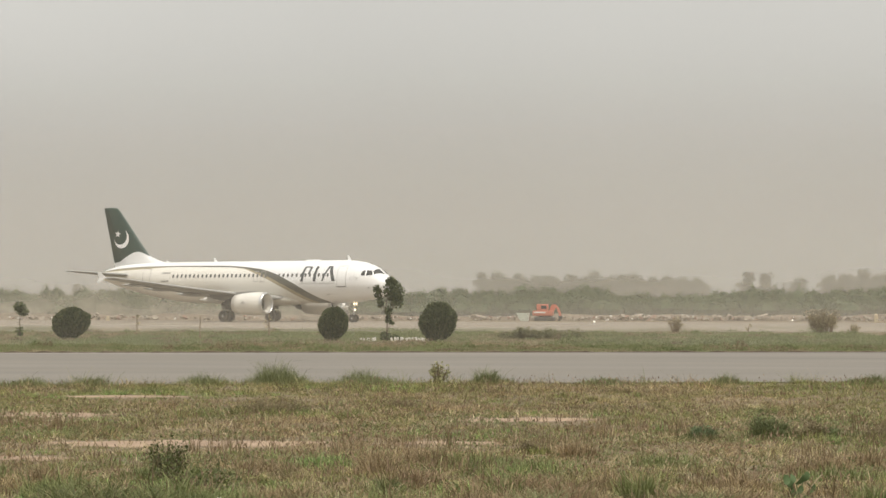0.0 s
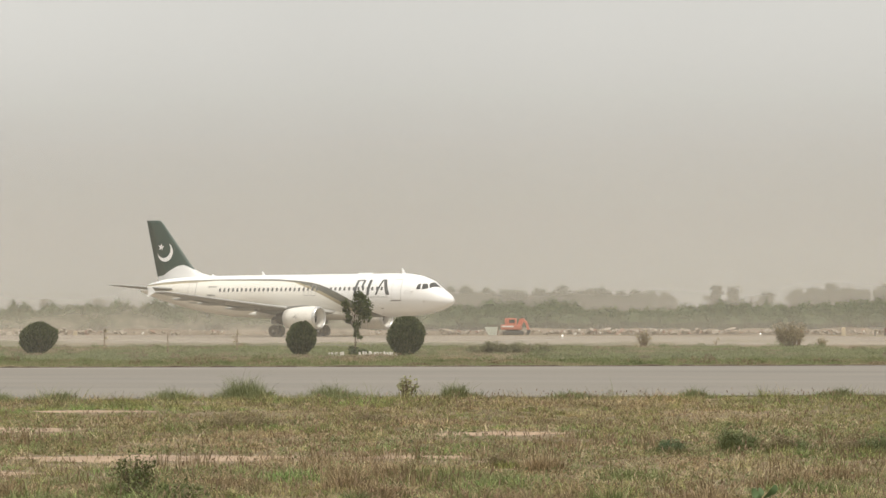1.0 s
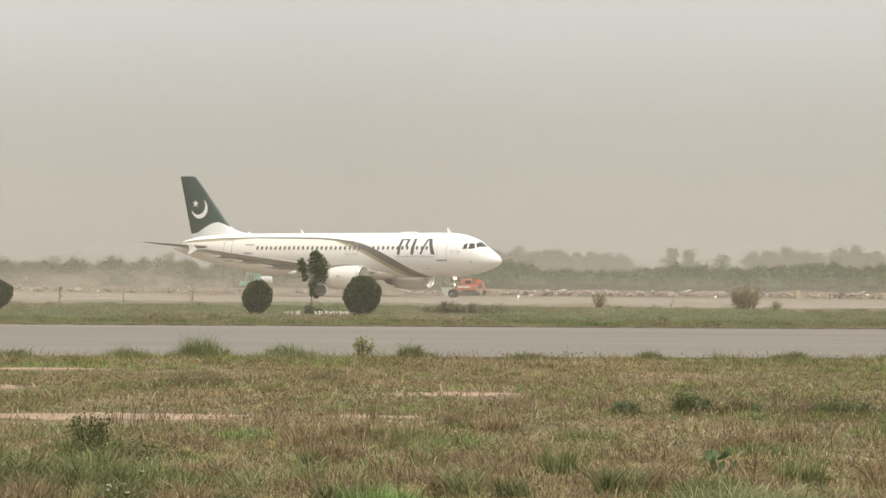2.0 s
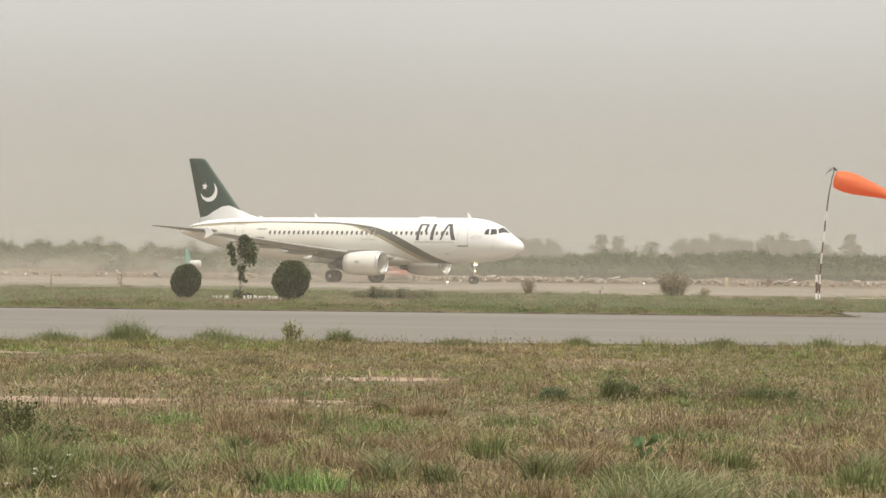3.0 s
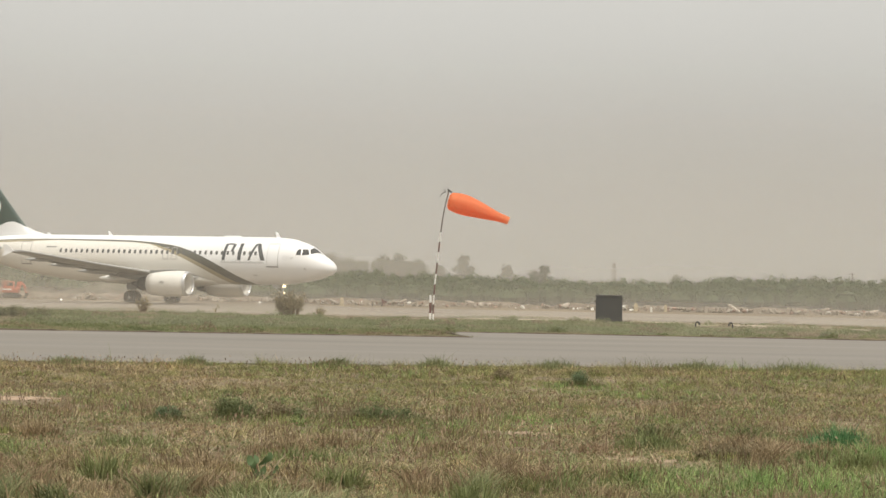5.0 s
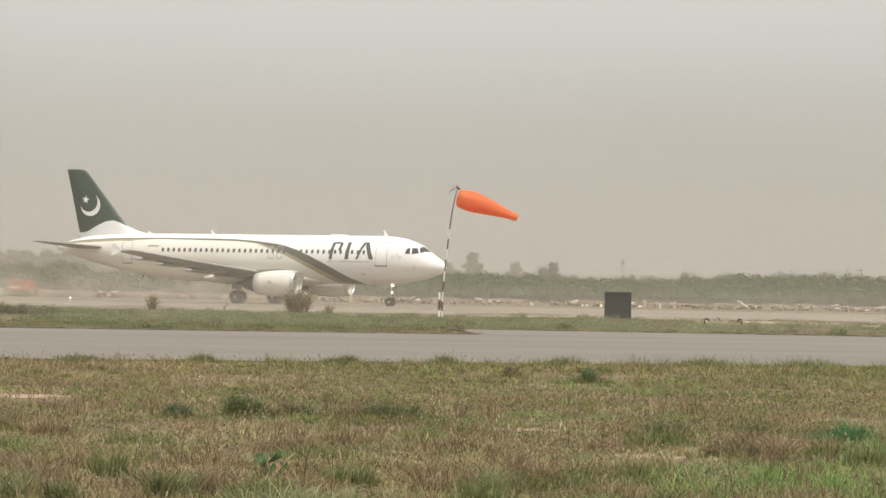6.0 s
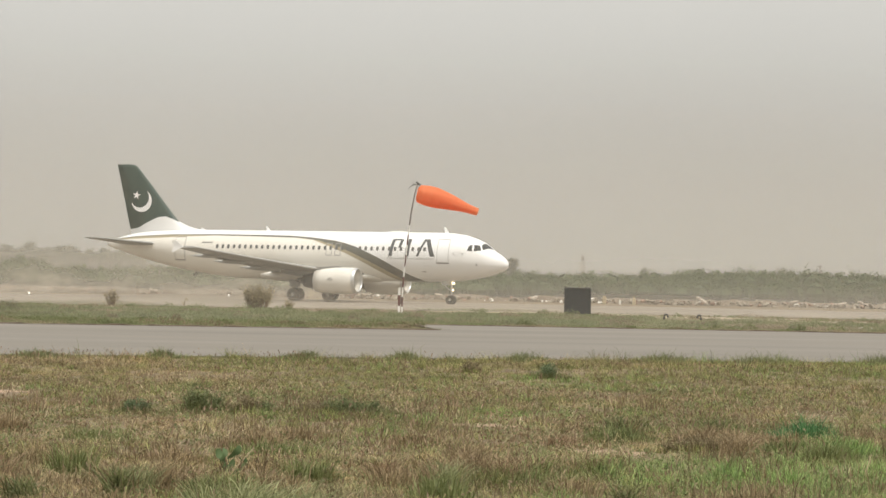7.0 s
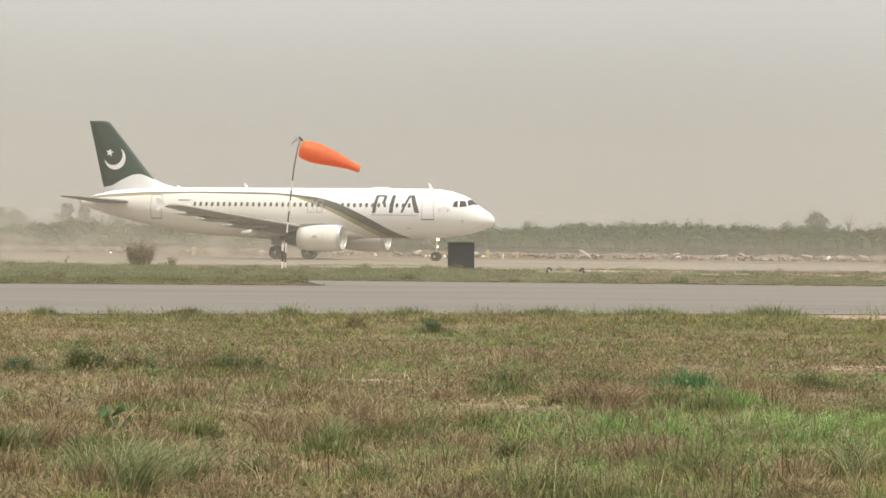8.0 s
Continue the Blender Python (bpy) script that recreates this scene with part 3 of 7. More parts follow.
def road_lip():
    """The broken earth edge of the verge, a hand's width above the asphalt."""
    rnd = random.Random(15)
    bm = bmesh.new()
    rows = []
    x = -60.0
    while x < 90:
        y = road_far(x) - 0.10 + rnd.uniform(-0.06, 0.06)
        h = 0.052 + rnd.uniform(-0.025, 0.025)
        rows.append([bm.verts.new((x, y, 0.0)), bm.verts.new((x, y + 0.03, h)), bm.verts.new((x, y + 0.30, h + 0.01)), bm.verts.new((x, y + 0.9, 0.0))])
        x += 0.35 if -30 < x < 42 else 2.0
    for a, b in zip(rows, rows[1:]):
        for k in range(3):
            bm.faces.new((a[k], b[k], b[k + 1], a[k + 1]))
    thing("verge_edge", bm, SHADEDEARTH, pose(0, 0, 0), "broken earth edge where the verge meets the road, its shade put into the dark colour", "earth edge", kind="structure")


# earth colour taken darker to hold the shade on the lip's road face
SHADEDEARTH = plain("shaded_crumbled_earth", (0.12, 0.09, 0.062), 0.95, var=0.35, scale=2.0, grain=25.0, bump=0.6, dist=0.03)
SEEDHEAD = leafy("brown_seed_heads", (0.19, 0.13, 0.085), (0.46, 0.34, 0.23), through_it=0.3)
VERGEDEAD = leafy("verge_dead_blades", (0.23, 0.185, 0.12), (0.35, 0.29, 0.19), through_it=0.4, clump=0.15)
VERGEDRY = leafy("verge_dry_blades", (0.31, 0.26, 0.165), (0.41, 0.35, 0.225), through_it=0.5, clump=0.10)
VERGEGREEN = leafy("verge_green_blades", (0.20, 0.23, 0.11), (0.285, 0.31, 0.16), through_it=0.5, clump=0.10)
near_grass()
verge_grass()
verge_sand()
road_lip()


# ---- thicket, far trees, rubble ----
def leaf_quads(rs, px, py, pz, size):
    """Small leaf clumps, each a bent quad turned at random."""
    n = len(px)
    c = np.stack([px, py, pz], 1)
    a = rs.randn(n, 3)
    a /= np.linalg.norm(a, axis=1)[:, None]
    b = np.cross(a, rs.randn(n, 3))
    b /= np.linalg.norm(b, axis=1)[:, None]
    s = (size * (0.6 + 0.8 * rs.rand(n)))[:, None]
    return np.stack([c - a * s, c - b * s * 0.55, c + a * s, c + b * s * 0.55], 1)


def ball_quads(n=7, m=4):
    """A rough ball in quads, as corner points."""
    pt = lambda i, j: (math.sin(math.pi * j / m) * math.cos(math.tau * i / n), math.sin(math.pi * j / m) * math.sin(math.tau * i / n), math.cos(math.pi * j / m))
    return np.array([[pt(i, j), pt(i + 1, j), pt(i + 1, j + 1), pt(i, j + 1)] for i in range(n) for j in range(m)])


BALL = ball_quads()
verge_weeds()


def thicket():
    """A belt of thorn scrub along the airfield's far side."""
    rs = np.random.RandomState(17)
    parts, hearts = [], []
    for row, (yy, hh, count) in enumerate(((316, 2.5, 660), (325, 3.4, 700), (335, 3.9, 640))):
        x = -100 + 238 * rs.rand(count)
        y = yy + 7 * rs.rand(count) - 0.05 * x
        stand = value_noise(x, y, 14, 31 + row)
        top = hh * (0.62 + 0.48 * stand + 0.30 * rs.rand(count) ** 3) + 0.006 * np.clip(x, 0, 200)
        rad = 0.9 + 1.5 * rs.rand(count) ** 1.5
        for i in range(count):
            k = 140
            v = rs.randn(k, 3)
            v /= np.linalg.norm(v, axis=1)[:, None]
            v[:, 2] = np.where(v[:, 2] < -0.4, -v[:, 2], v[:, 2])
            r = 0.74 + 0.30 * rs.rand(k, 1) ** 1.3
            p = v * r * np.array([[rad[i], rad[i], top[i] * 0.50]])
            parts.append(leaf_quads(rs, x[i] + p[:, 0], y[i] + p[:, 1], np.clip(top[i] * 0.48 + p[:, 2], 0.05, None), 0.14))
            if rs.rand() < 0.08:
                # a few sprigs stand out of the crown
                q = rs.rand(16)
                dx = rs.randn() * 0.4
                parts.append(leaf_quads(rs, x[i] + dx * q + 0.1 * rs.randn(16), y[i] + 0.1 * rs.randn(16), top[i] * (0.90 + 0.20 * q), 0.10))
            ball = BALL * (0.9 + 0.22 * rs.rand(len(BALL), 1, 1)) * np.array([rad[i] * 0.72, rad[i] * 0.72, top[i] * 0.41]) + np.array([x[i], y[i], top[i] * 0.44])
            hearts.append(ball)
    tagged(new("thicket_core", mesh_arrays("thicket_core", np.concatenate(hearts), 4, HEDGECORE)), "dense inner growth of the thorn scrub", "thicket", kind="stuff")
    me = mesh_arrays("thicket", np.concatenate(parts), 4, HEDGELEAF)
    tagged(new("thicket", me), "hazy belt of green thorn scrub behind the taxiway", "thicket", kind="stuff")


thicket()


def far_tree(seed, height, width, shape, m, label, group="far trees"):
    """A tapered trunk with limbs and a crown of many leaf clumps with gaps."""
    rnd, rs = random.Random(seed), np.random.RandomState(seed)
    t = root("tree", m, label, "tree", group)
    bm = bmesh.new()
    lean = rnd.uniform(-0.3, 0.3)
    tube(bm, [(0, 0, -0.1), (lean * 0.3, 0, height * 0.35), (lean, 0, height * 0.85)], [height * 0.028, height * 0.02, height * 0.006], 7)
    clumps = []
    count = 30
    for k in range(count):
        z = height * (0.30 + 0.66 * (k + rnd.random()) / count)
        f = math.sin(math.pi * min(0.98, max(0.12, (z / height - 0.16) / 0.83))) ** (0.8 if shape == "round" else 1.0)
        r = width * 0.5 * f * rnd.uniform(0.0, 0.95)
        a = rnd.uniform(0, math.tau)
        c = (lean * z / height + r * math.cos(a), r * math.sin(a), z + rnd.uniform(-0.2, 0.2))
        if k % 3 == 0:
            tube(bm, [(lean * 0.4, 0, height * 0.3), ((c[0] + lean * 0.4) / 2, c[1] / 2, (c[2] + height * 0.3) / 2 + 0.1), c], [height * 0.012, height * 0.008, height * 0.003], 5)
        clumps.append((c, width * rnd.uniform(0.12, 0.22)))
    part("trunk", bm, BARK, t)
    quads = []
    for c, r in clumps:
        k = 80
        v = rs.randn(k, 3)
        v /= np.linalg.norm(v, axis=1)[:, None]
        p = v * (rs.rand(k, 1) ** 0.6) * r * np.array([[1.25, 1.25, 0.8]])
        quads.append(leaf_quads(rs, c[0] + p[:, 0], c[1] + p[:, 1], c[2] + p[:, 2], 0.20))
    crown = new("crown", mesh_arrays("crown", np.concatenate(quads), 4, TREELEAF))
    crown.parent = t
    return t


# azimuth in degrees, elevation of the top above eye level in thousandths, crown width, kind
def place_trees():
    protos = [far_tree(101 + i, 6.5, (4.2, 5.0, 3.2, 5.6)[i], ("round", "round", "tall", "round")[i], pose(0, 0, 0), "grey-green tree standing in haze beyond the thicket") for i in range(4)]
    spots = FAR_TREES
    for i, (az, z, k, *near) in enumerate(spots):
        d = near[0] if near else 385 + (i * 37) % 50
        m = pose(d * math.tan(radians(az)), d, 0, 0, 0, (i * 77) % 360)
        if i < 4:
            t = protos[i]
            t.matrix_basis = m
            t.scale = (z / 6.9,) * 3
        else:
            src = protos[k]
            t = copy_thing(src, m)
            t.scale = (z / 6.9,) * 3


FAR_TREES = [(-4.25, 7.0, 0), (-3.9, 7.5, 1), (1.88, 7.6, 2), (-3.4, 7.0, 3), (-3.0, 7.2, 0), (-2.6, 6.8, 1), (-2.2, 7.0, 3), (-1.75, 7.1, 1), (-1.4, 6.8, 0), (-1.05, 7.2, 3), (-0.7, 6.9, 1), (-0.35, 6.4, 0), (0.05, 7.0, 3), (0.4, 6.7, 0), (0.75, 6.2, 1),
             (2.25, 6.9, 0), (3.1, 6.6, 3), (3.7, 6.8, 1), (4.05, 7.0, 3), (4.5, 7.4, 0), (4.9, 7.2, 1), (5.3, 6.8, 3), (5.7, 7.4, 1), (6.1, 7.7, 0), (6.5, 7.3, 3), (7.0, 6.2, 0), (7.6, 8.0, 2), (8.6, 6.8, 0), (12.5, 5.6, 0), (19.1, 6.8, 1, 348), (9.45, 6.0, 2, 348), (9.2, 5.0, 0, 348),
             (-3.7, 6.6, 0), (-3.2, 6.2, 1), (-2.8, 6.5, 3), (-2.4, 6.1, 0), (-2.0, 6.4, 1), (-1.55, 6.2, 3), (-1.2, 6.4, 1), (-0.9, 6.0, 0), (-0.5, 6.1, 3), (0.2, 6.0, 1), (0.6, 5.8, 3), (3.9, 6.2, 0), (4.3, 6.4, 3), (4.7, 6.6, 1), (5.1, 6.3, 0), (5.5, 6.5, 3), (5.9, 6.8, 1), (6.3, 6.6, 0),
             (-9.7, 6.0, 2), (-12.4, 5.6, 3), (-13.6, 5.4, 0), (15.6, 5.6, 1), (0.9, 5.6, 3), (-7.6, 5.6, 3)]
place_trees()


def rubble():
    """A long low heap of broken masonry and earth beyond the taxiway."""
    rnd = random.Random(23)
    bm = bmesh.new()
    prof = [(0, 0), (0.9, 0.35), (2.0, 0.6), (3.2, 0.55), (5.0, 0.0)]
    rows = []
    for i in range(150):
        x = -130 + 2 * i
        y = 262 - 0.14 * x
        rows.append([bm.verts.new((x, y + a + rnd.uniform(-0.2, 0.2), max(0.0, b * rnd.uniform(0.15, 1.35)) if 0 < k < 4 else -0.02)) for k, (a, b) in enumerate(prof)])
    for a, b in zip(rows, rows[1:]):
        for k in range(4):
            bm.faces.new((a[k], b[k], b[k + 1], a[k + 1]))
    thing("earth_bank", bm, EARTH, pose(0, 0, 0), "low bank of dusty earth beyond the taxiway", "earth bank", kind="structure")
    for name, material, count, lo, hi, label in (("broken_concrete", CONCRETE, 2900, 0.06, 0.21, "pale broken masonry strewn along the earth bank"), ("white_rubble", STONEWHITE, 240, 0.05, 0.16, "whitewashed bricks and lumps strewn along the earth bank"),
                                                 ("brick_rubble", BRICKRED, 900, 0.05, 0.17, "reddish broken brick strewn along the earth bank")):
        bm = bmesh.new()
        for _ in range(count):
            x = rnd.uniform(-120, 160)
            if rnd.random() < 0.3:
                x = rnd.gauss(rnd.choice((-5, 8, 20, 60, 85)), 6)
            s = rnd.uniform(lo, hi) * rnd.choice((0.7, 1, 1, 1.5))
            m = pose(x, 262 - 0.14 * x + rnd.uniform(-0.4, 2.6), rnd.uniform(0.05, 0.42), rnd.uniform(-50, 50), rnd.uniform(-50, 50), rnd.uniform(0, 360)) @ Matrix.Diagonal((s * rnd.uniform(0.8, 1.8), s * rnd.uniform(0.6, 1.2), s * rnd.uniform(0.3, 0.8), 1))
            vs = [bm.verts.new(m @ Vector((a * rnd.uniform(0.7, 1), b * rnd.uniform(0.7, 1), c * rnd.uniform(0.7, 1)))) for a in (-1, 1) for b in (-1, 1) for c in (-1, 1)]
            for f in ((0, 1, 3, 2), (4, 6, 7, 5), (0, 4, 5, 1), (2, 3, 7, 6), (0, 2, 6, 4), (1, 5, 7, 3)):
                bm.faces.new([vs[q] for q in f])
        thing(name, bm, material, pose(0, 0, 0), label, "rubble", kind="stuff")


def broken_slab(x, y, z, length, tilt, turn, material, label):
    """A long slab end that sticks out of the bank."""
    bm = bmesh.new()
    loft(bm, [[(a, -w, -t), (a, w * 0.9, -t * 0.8), (a, w, t), (a, -w * 0.85, t * 1.1)] for a, w, t in ((-length / 2, 0.20, 0.07), (-length * 0.1, 0.26, 0.09), (length * 0.3, 0.22, 0.08), (length / 2, 0.12, 0.05))])
    thing("broken_slab", bm, material, pose(x, y, z, 0, tilt, turn), label, "rubble slab", "rubble slabs")


PALESLAB = plain("pale_slab", (0.50, 0.44, 0.36), 0.9, var=0.2, scale=3.0, grain=20.0, bump=0.4)
BRICKRED = plain("dusty_brick", (0.33, 0.215, 0.16), 0.9, var=0.25, scale=3.0, grain=20.0)
rubble()
for k, (x, length, tilt) in enumerate(((62.5, 1.5, 32), (72.0, 1.0, -12), (77.0, 1.3, -8), (79.0, 0.7, 25), (45.0, 1.0, -20), (86.0, 1.1, 10), (2.0, 1.0, 15), (10.0, 1.2, -12), (16.0, 0.9, 20), (-3.0, 1.1, -10), (28.0, 1.0, -25), (92.0, 1.0, 12), (-20.0, 1.2, 14), (35.0, 0.9, 8))):
    broken_slab(x, 262 - 0.14 * x + 0.5 + 0.2 * (k % 3), 0.52 + 0.1 * (k % 2), length, tilt, 20 * (k % 5) - 40, PALESLAB, "pale broken concrete slab tipped on the earth bank")


# ---- airborne dust, in standing veils one behind the other ----
def dust_veil(y, material, label):
    bm = bmesh.new()
    rows = [[bm.verts.new((x, y + 1.5 * math.sin(x * 0.05), z)) for z in (0.02, 5, 15, 60)] for x in range(-160, 241, 20)]
    for a, b in zip(rows, rows[1:]):
        for k in range(3):
            bm.faces.new((a[k], b[k], b[k + 1], a[k + 1]))
    thing("dust_veil", bm, material, pose(0, 0, 0), label, "airborne dust", kind="stuff", smooth=True)


dust_veil(101, dust_material("dust_over_verge", 0.055, 0.10, 1.5, 3.0), "thin pale dust hanging over the verge")
dust_veil(152, dust_material("dust_before_taxiway", 0.08, 0.46, 1.15, 0.0, (0.80, 0.735, 0.635)), "thin pale dust hanging before the taxiway")
dust_veil(282, dust_material("dust_behind_taxiway", 0.12, 0.30, 1.5, 7.0), "pale dust blown up behind the taxiway")
dust_veil(344, dust_material("dust_over_thicket", 0.20, 0.15, 4.0, 13.0), "pale dust haze over the thicket")
dust_veil(354, dust_material("dust_behind_thicket", 0.25, 0.2, 4.0, 17.0), "pale dust haze behind the thicket")


# ---- the airliner: local x runs aft to forward with the nose at 0, y to port, z up from the ground ----
STATIONS = [(0.0, 3.42, 3.36, 0.03), (0.10, 3.72, 3.12, 0.34), (0.40, 4.04, 2.90, 0.68), (0.80, 4.31, 2.72, 0.93), (1.16, 4.53, 2.58, 1.10), (1.50, 4.82, 2.47, 1.25), (2.0, 5.20, 2.33, 1.43), (2.75, 5.55, 2.19, 1.63),
            (3.75, 5.86, 2.04, 1.82), (4.75, 6.00, 1.94, 1.92), (5.9, 6.05, 1.88, 1.97), (7.2, 6.06, 1.86, 1.975), (15.0, 6.06, 1.86, 1.975), (24.0, 6.06, 1.86, 1.975), (26.0, 6.06, 1.97, 1.96), (28.0, 6.05, 2.22, 1.90),
            (30.2, 6.02, 2.56, 1.76), (32.4, 5.93, 3.03, 1.48), (34.5, 5.74, 3.54, 1.12), (36.1, 5.40, 4.02, 0.72), (37.2, 5.03, 4.38, 0.38), (37.57, 4.86, 4.50, 0.22)]


def section(a):
    """Top, bottom and half width of the fuselage, a metres behind the nose."""
    for p, q in zip(STATIONS, STATIONS[1:]):
        if a <= q[0]:
            f = (a - p[0]) / (q[0] - p[0])
            return [p[k] + (q[k] - p[k]) * f for k in (1, 2, 3)]
    return list(STATIONS[-1][1:])


def skin(a, z, side=-1, out=0.0):
    """The point of the fuselage's side at that height; side -1 is starboard."""
    top, bot, w = section(a)
    c, hh = (top + bot) / 2, (top - bot) / 2
    u = max(-0.999, min(0.999, (z - c) / hh))
    y = w * math.sqrt(1 - u * u)
    n = Vector((0, y / w ** 2, (z - c) / hh ** 2)).normalized()
    return Vector((-a, side * (y + n.y * out), z + n.z * out))


def fuselage_material():
    """White paint, with a dark band that sweeps down to the front, a gold edge and cream below and behind it."""
    n = Nodes("airliner_livery_paint")
    c = n.add("ShaderNodeTexCoord")
    s = n.add("ShaderNodeSeparateXYZ")
    n.join(c.outputs["Object"], s.inputs[0])
    along = n.math("DIVIDE", s.outputs[0], -40.0)

    def edge(pts):
        return n.math("MULTIPLY", n.ramp(along, [(a / 40.0, (z / 8.0,) * 3) for a, z in pts]), 8.0)

    def below(pts):
        return n.math("MULTIPLY_ADD", n.math("SUBTRACT", edge(pts), s.outputs[2]), 40.0, clamp=True)

    upper = below([(6.6, 1.6), (7.45, 2.03), (8.2, 2.35), (9.07, 2.80), (10.0, 3.31), (10.98, 3.82), (11.99, 4.28), (13.05, 4.70), (14.12, 5.03), (15.18, 5.24), (17.29, 5.48), (19.4, 5.61), (22.5, 5.65), (26.66, 5.66), (30.9, 5.60), (34.2, 5.42), (37.5, 5.1)])
    lower = below([(8.0, 1.6), (8.88, 1.96), (9.27, 2.15), (10.11, 2.61), (11.02, 3.11), (11.98, 3.57), (12.98, 4.04), (14.02, 4.46), (15.08, 4.83), (16.71, 5.25), (18.28, 5.42), (22.41, 5.52), (26.6, 5.56), (30.8, 5.53), (34.2, 5.36), (37.5, 5.04)])
    gold = below([(9.0, 1.6), (10.41, 2.35), (11.07, 2.72), (12.0, 3.23), (12.98, 3.70), (13.99, 4.16), (15.04, 4.54), (16.12, 4.93), (17.22, 5.27), (19.0, 5.44), (26.6, 5.54), (37.5, 5.02)])
    dirt = n.ramp(n.noise(0.7, 5.0, (0.35, 1.0, 1.0)), [(0.3, (0.95, 0.94, 0.92)), (0.65, (1.0, 1.0, 1.0))])
    dark = n.ramp(n.noise(2.0), [(0.3, (0.105, 0.105, 0.085)), (0.7, (0.135, 0.13, 0.105))])
    col = n.mix(upper, (0.93, 0.93, 0.925), dark)
    col = n.mix(lower, col, (0.37, 0.32, 0.205))
    col = n.mix(gold, col, (0.845, 0.815, 0.745))
    n.join(n.mix(1.0, col, dirt, "MULTIPLY"), n.b.inputs["Base Color"])
    n.b.inputs["Roughness"].default_value = 0.35
    n.b.inputs["Coat Weight"].default_value = 0.25
    return n.m


def fin_material():
    """Dark green fin with a waved white foot."""
    n = Nodes("tail_fin_paint")
    c = n.add("ShaderNodeTexCoord")
    s = n.add("ShaderNodeSeparateXYZ")
    n.join(c.outputs["Object"], s.inputs[0])
    along = n.math("MULTIPLY_ADD", s.outputs[0], -0.1)
    along.node.inputs[2].default_value = -2.8
    pts = [(28.0, 6.2), (30.6, 6.62), (31.2, 6.95), (31.9, 7.19), (32.7, 7.09), (33.8, 6.6), (34.6, 6.17), (35.4, 6.05), (36.5, 6.1)]
    e = n.math("MULTIPLY", n.ramp(along, [((a - 28) / 10, (z / 8,) * 3) for a, z in pts]), 8.0)
    up = n.math("MULTIPLY_ADD", n.math("SUBTRACT", s.outputs[2], e), 40.0, clamp=True)
    g = n.ramp(n.noise(0.9, 4.0), [(0.3, (0.022, 0.052, 0.040)), (0.7, (0.032, 0.066, 0.052))])
    n.join(n.mix(up, (0.87, 0.87, 0.86), g), n.b.inputs["Base Color"])
    n.b.inputs["Roughness"].default_value = 0.4
    return n.m


def slab_wing(bm, stations, thick=0.115, n=9):
    """An aerofoil skin through stations (y, leading a, trailing a, z)."""
    rings = []
    for y, a0, a1, z in stations:
        ring, ch = [], a1 - a0
        us = [0.5 - 0.5 * math.cos(math.pi * k / n) for k in range(n + 1)]
        th = lambda u: ch * thick * (1.48 * math.sqrt(max(u, 0)) - 0.63 * u - 1.76 * u * u + 1.42 * u ** 3 - 0.51 * u ** 4 + 0.004)
        for u in us:
            ring.append((-(a0 + ch * u), y, z + th(u) * 0.95))
        for u in reversed(us[1:-1]):
            ring.append((-(a0 + ch * u), y, z - th(u) * 0.75))
        rings.append(ring)
    return loft(bm, rings)


def wheel(parent, name, radius, width, m):
    """A tyre and its hub, turning about the local y axis."""
    bm = bmesh.new()
    r, w = radius, width / 2
    spin_profile(bm, [(r * 0.55, -w), (r * 0.86, -w), (r * 0.97, -w * 0.7), (r, -w * 0.3), (r, w * 0.3), (r * 0.97, w * 0.7), (r * 0.86, w), (r * 0.55, w)], 28)
    wh = part(name, bm, TYRE, parent, smooth=False, at=m)
    bm = bmesh.new()
    spin_profile(bm, [(r * 0.16, -w * 1.05), (r * 0.5, -w * 0.8), (r * 0.56, -w * 0.92), (r * 0.56, w * 0.92), (r * 0.5, w * 0.8), (r * 0.16, w * 1.05)], 20)
    for k in range(6):
        a = k * math.tau / 6
        for s in (-1, 1):
            bmesh.ops.create_cone(bm, cap_ends=True, segments=6, radius1=r * 0.05, radius2=r * 0.05, depth=w * 0.3, matrix=Matrix.Translation((r * 0.34 * math.cos(a), s * w * 0.95, r * 0.34 * math.sin(a))) @ pose(0, 0, 0, 90))
    part("hub", bm, GEARGREY, wh, "grey metal wheel hub")
    return wh


def side_bar(bm, a0, z0, a1, z1, w0, w1=None, side=-1, steps=10, out=0.012):
    """A painted stroke along the side from (a0, z0) to (a1, z1), its width measured along the fuselage."""
    w1 = w0 if w1 is None else w1
    prev = None
    for k in range(steps + 1):
        f = k / steps
        a, z, w = a0 + (a1 - a0) * f, z0 + (z1 - z0) * f, w0 + (w1 - w0) * f
        cur = [bm.verts.new(skin(a - w / 2, z, side, out)), bm.verts.new(skin(a + w / 2, z, side, out))]
        if prev:
            bm.faces.new((prev[0], prev[1], cur[1], cur[0]))
        prev = cur
    return bm


def side_frame(a0, z0, a1, z1, w, side):
    """The outline of a door in the fuselage's side."""
    bm = bmesh.new()
    am = (a0 + a1) / 2
    side_bar(bm, a0, z0, a0, z1, w, side=side)
    side_bar(bm, a1, z0, a1, z1, w, side=side)
    side_bar(bm, am, z0 - w * 0.6, am, z0 + w * 0.6, a0 - a1, side=side, steps=1)
    side_bar(bm, am, z1 - w * 0.6, am, z1 + w * 0.6, a0 - a1, side=side, steps=1)
    return bm


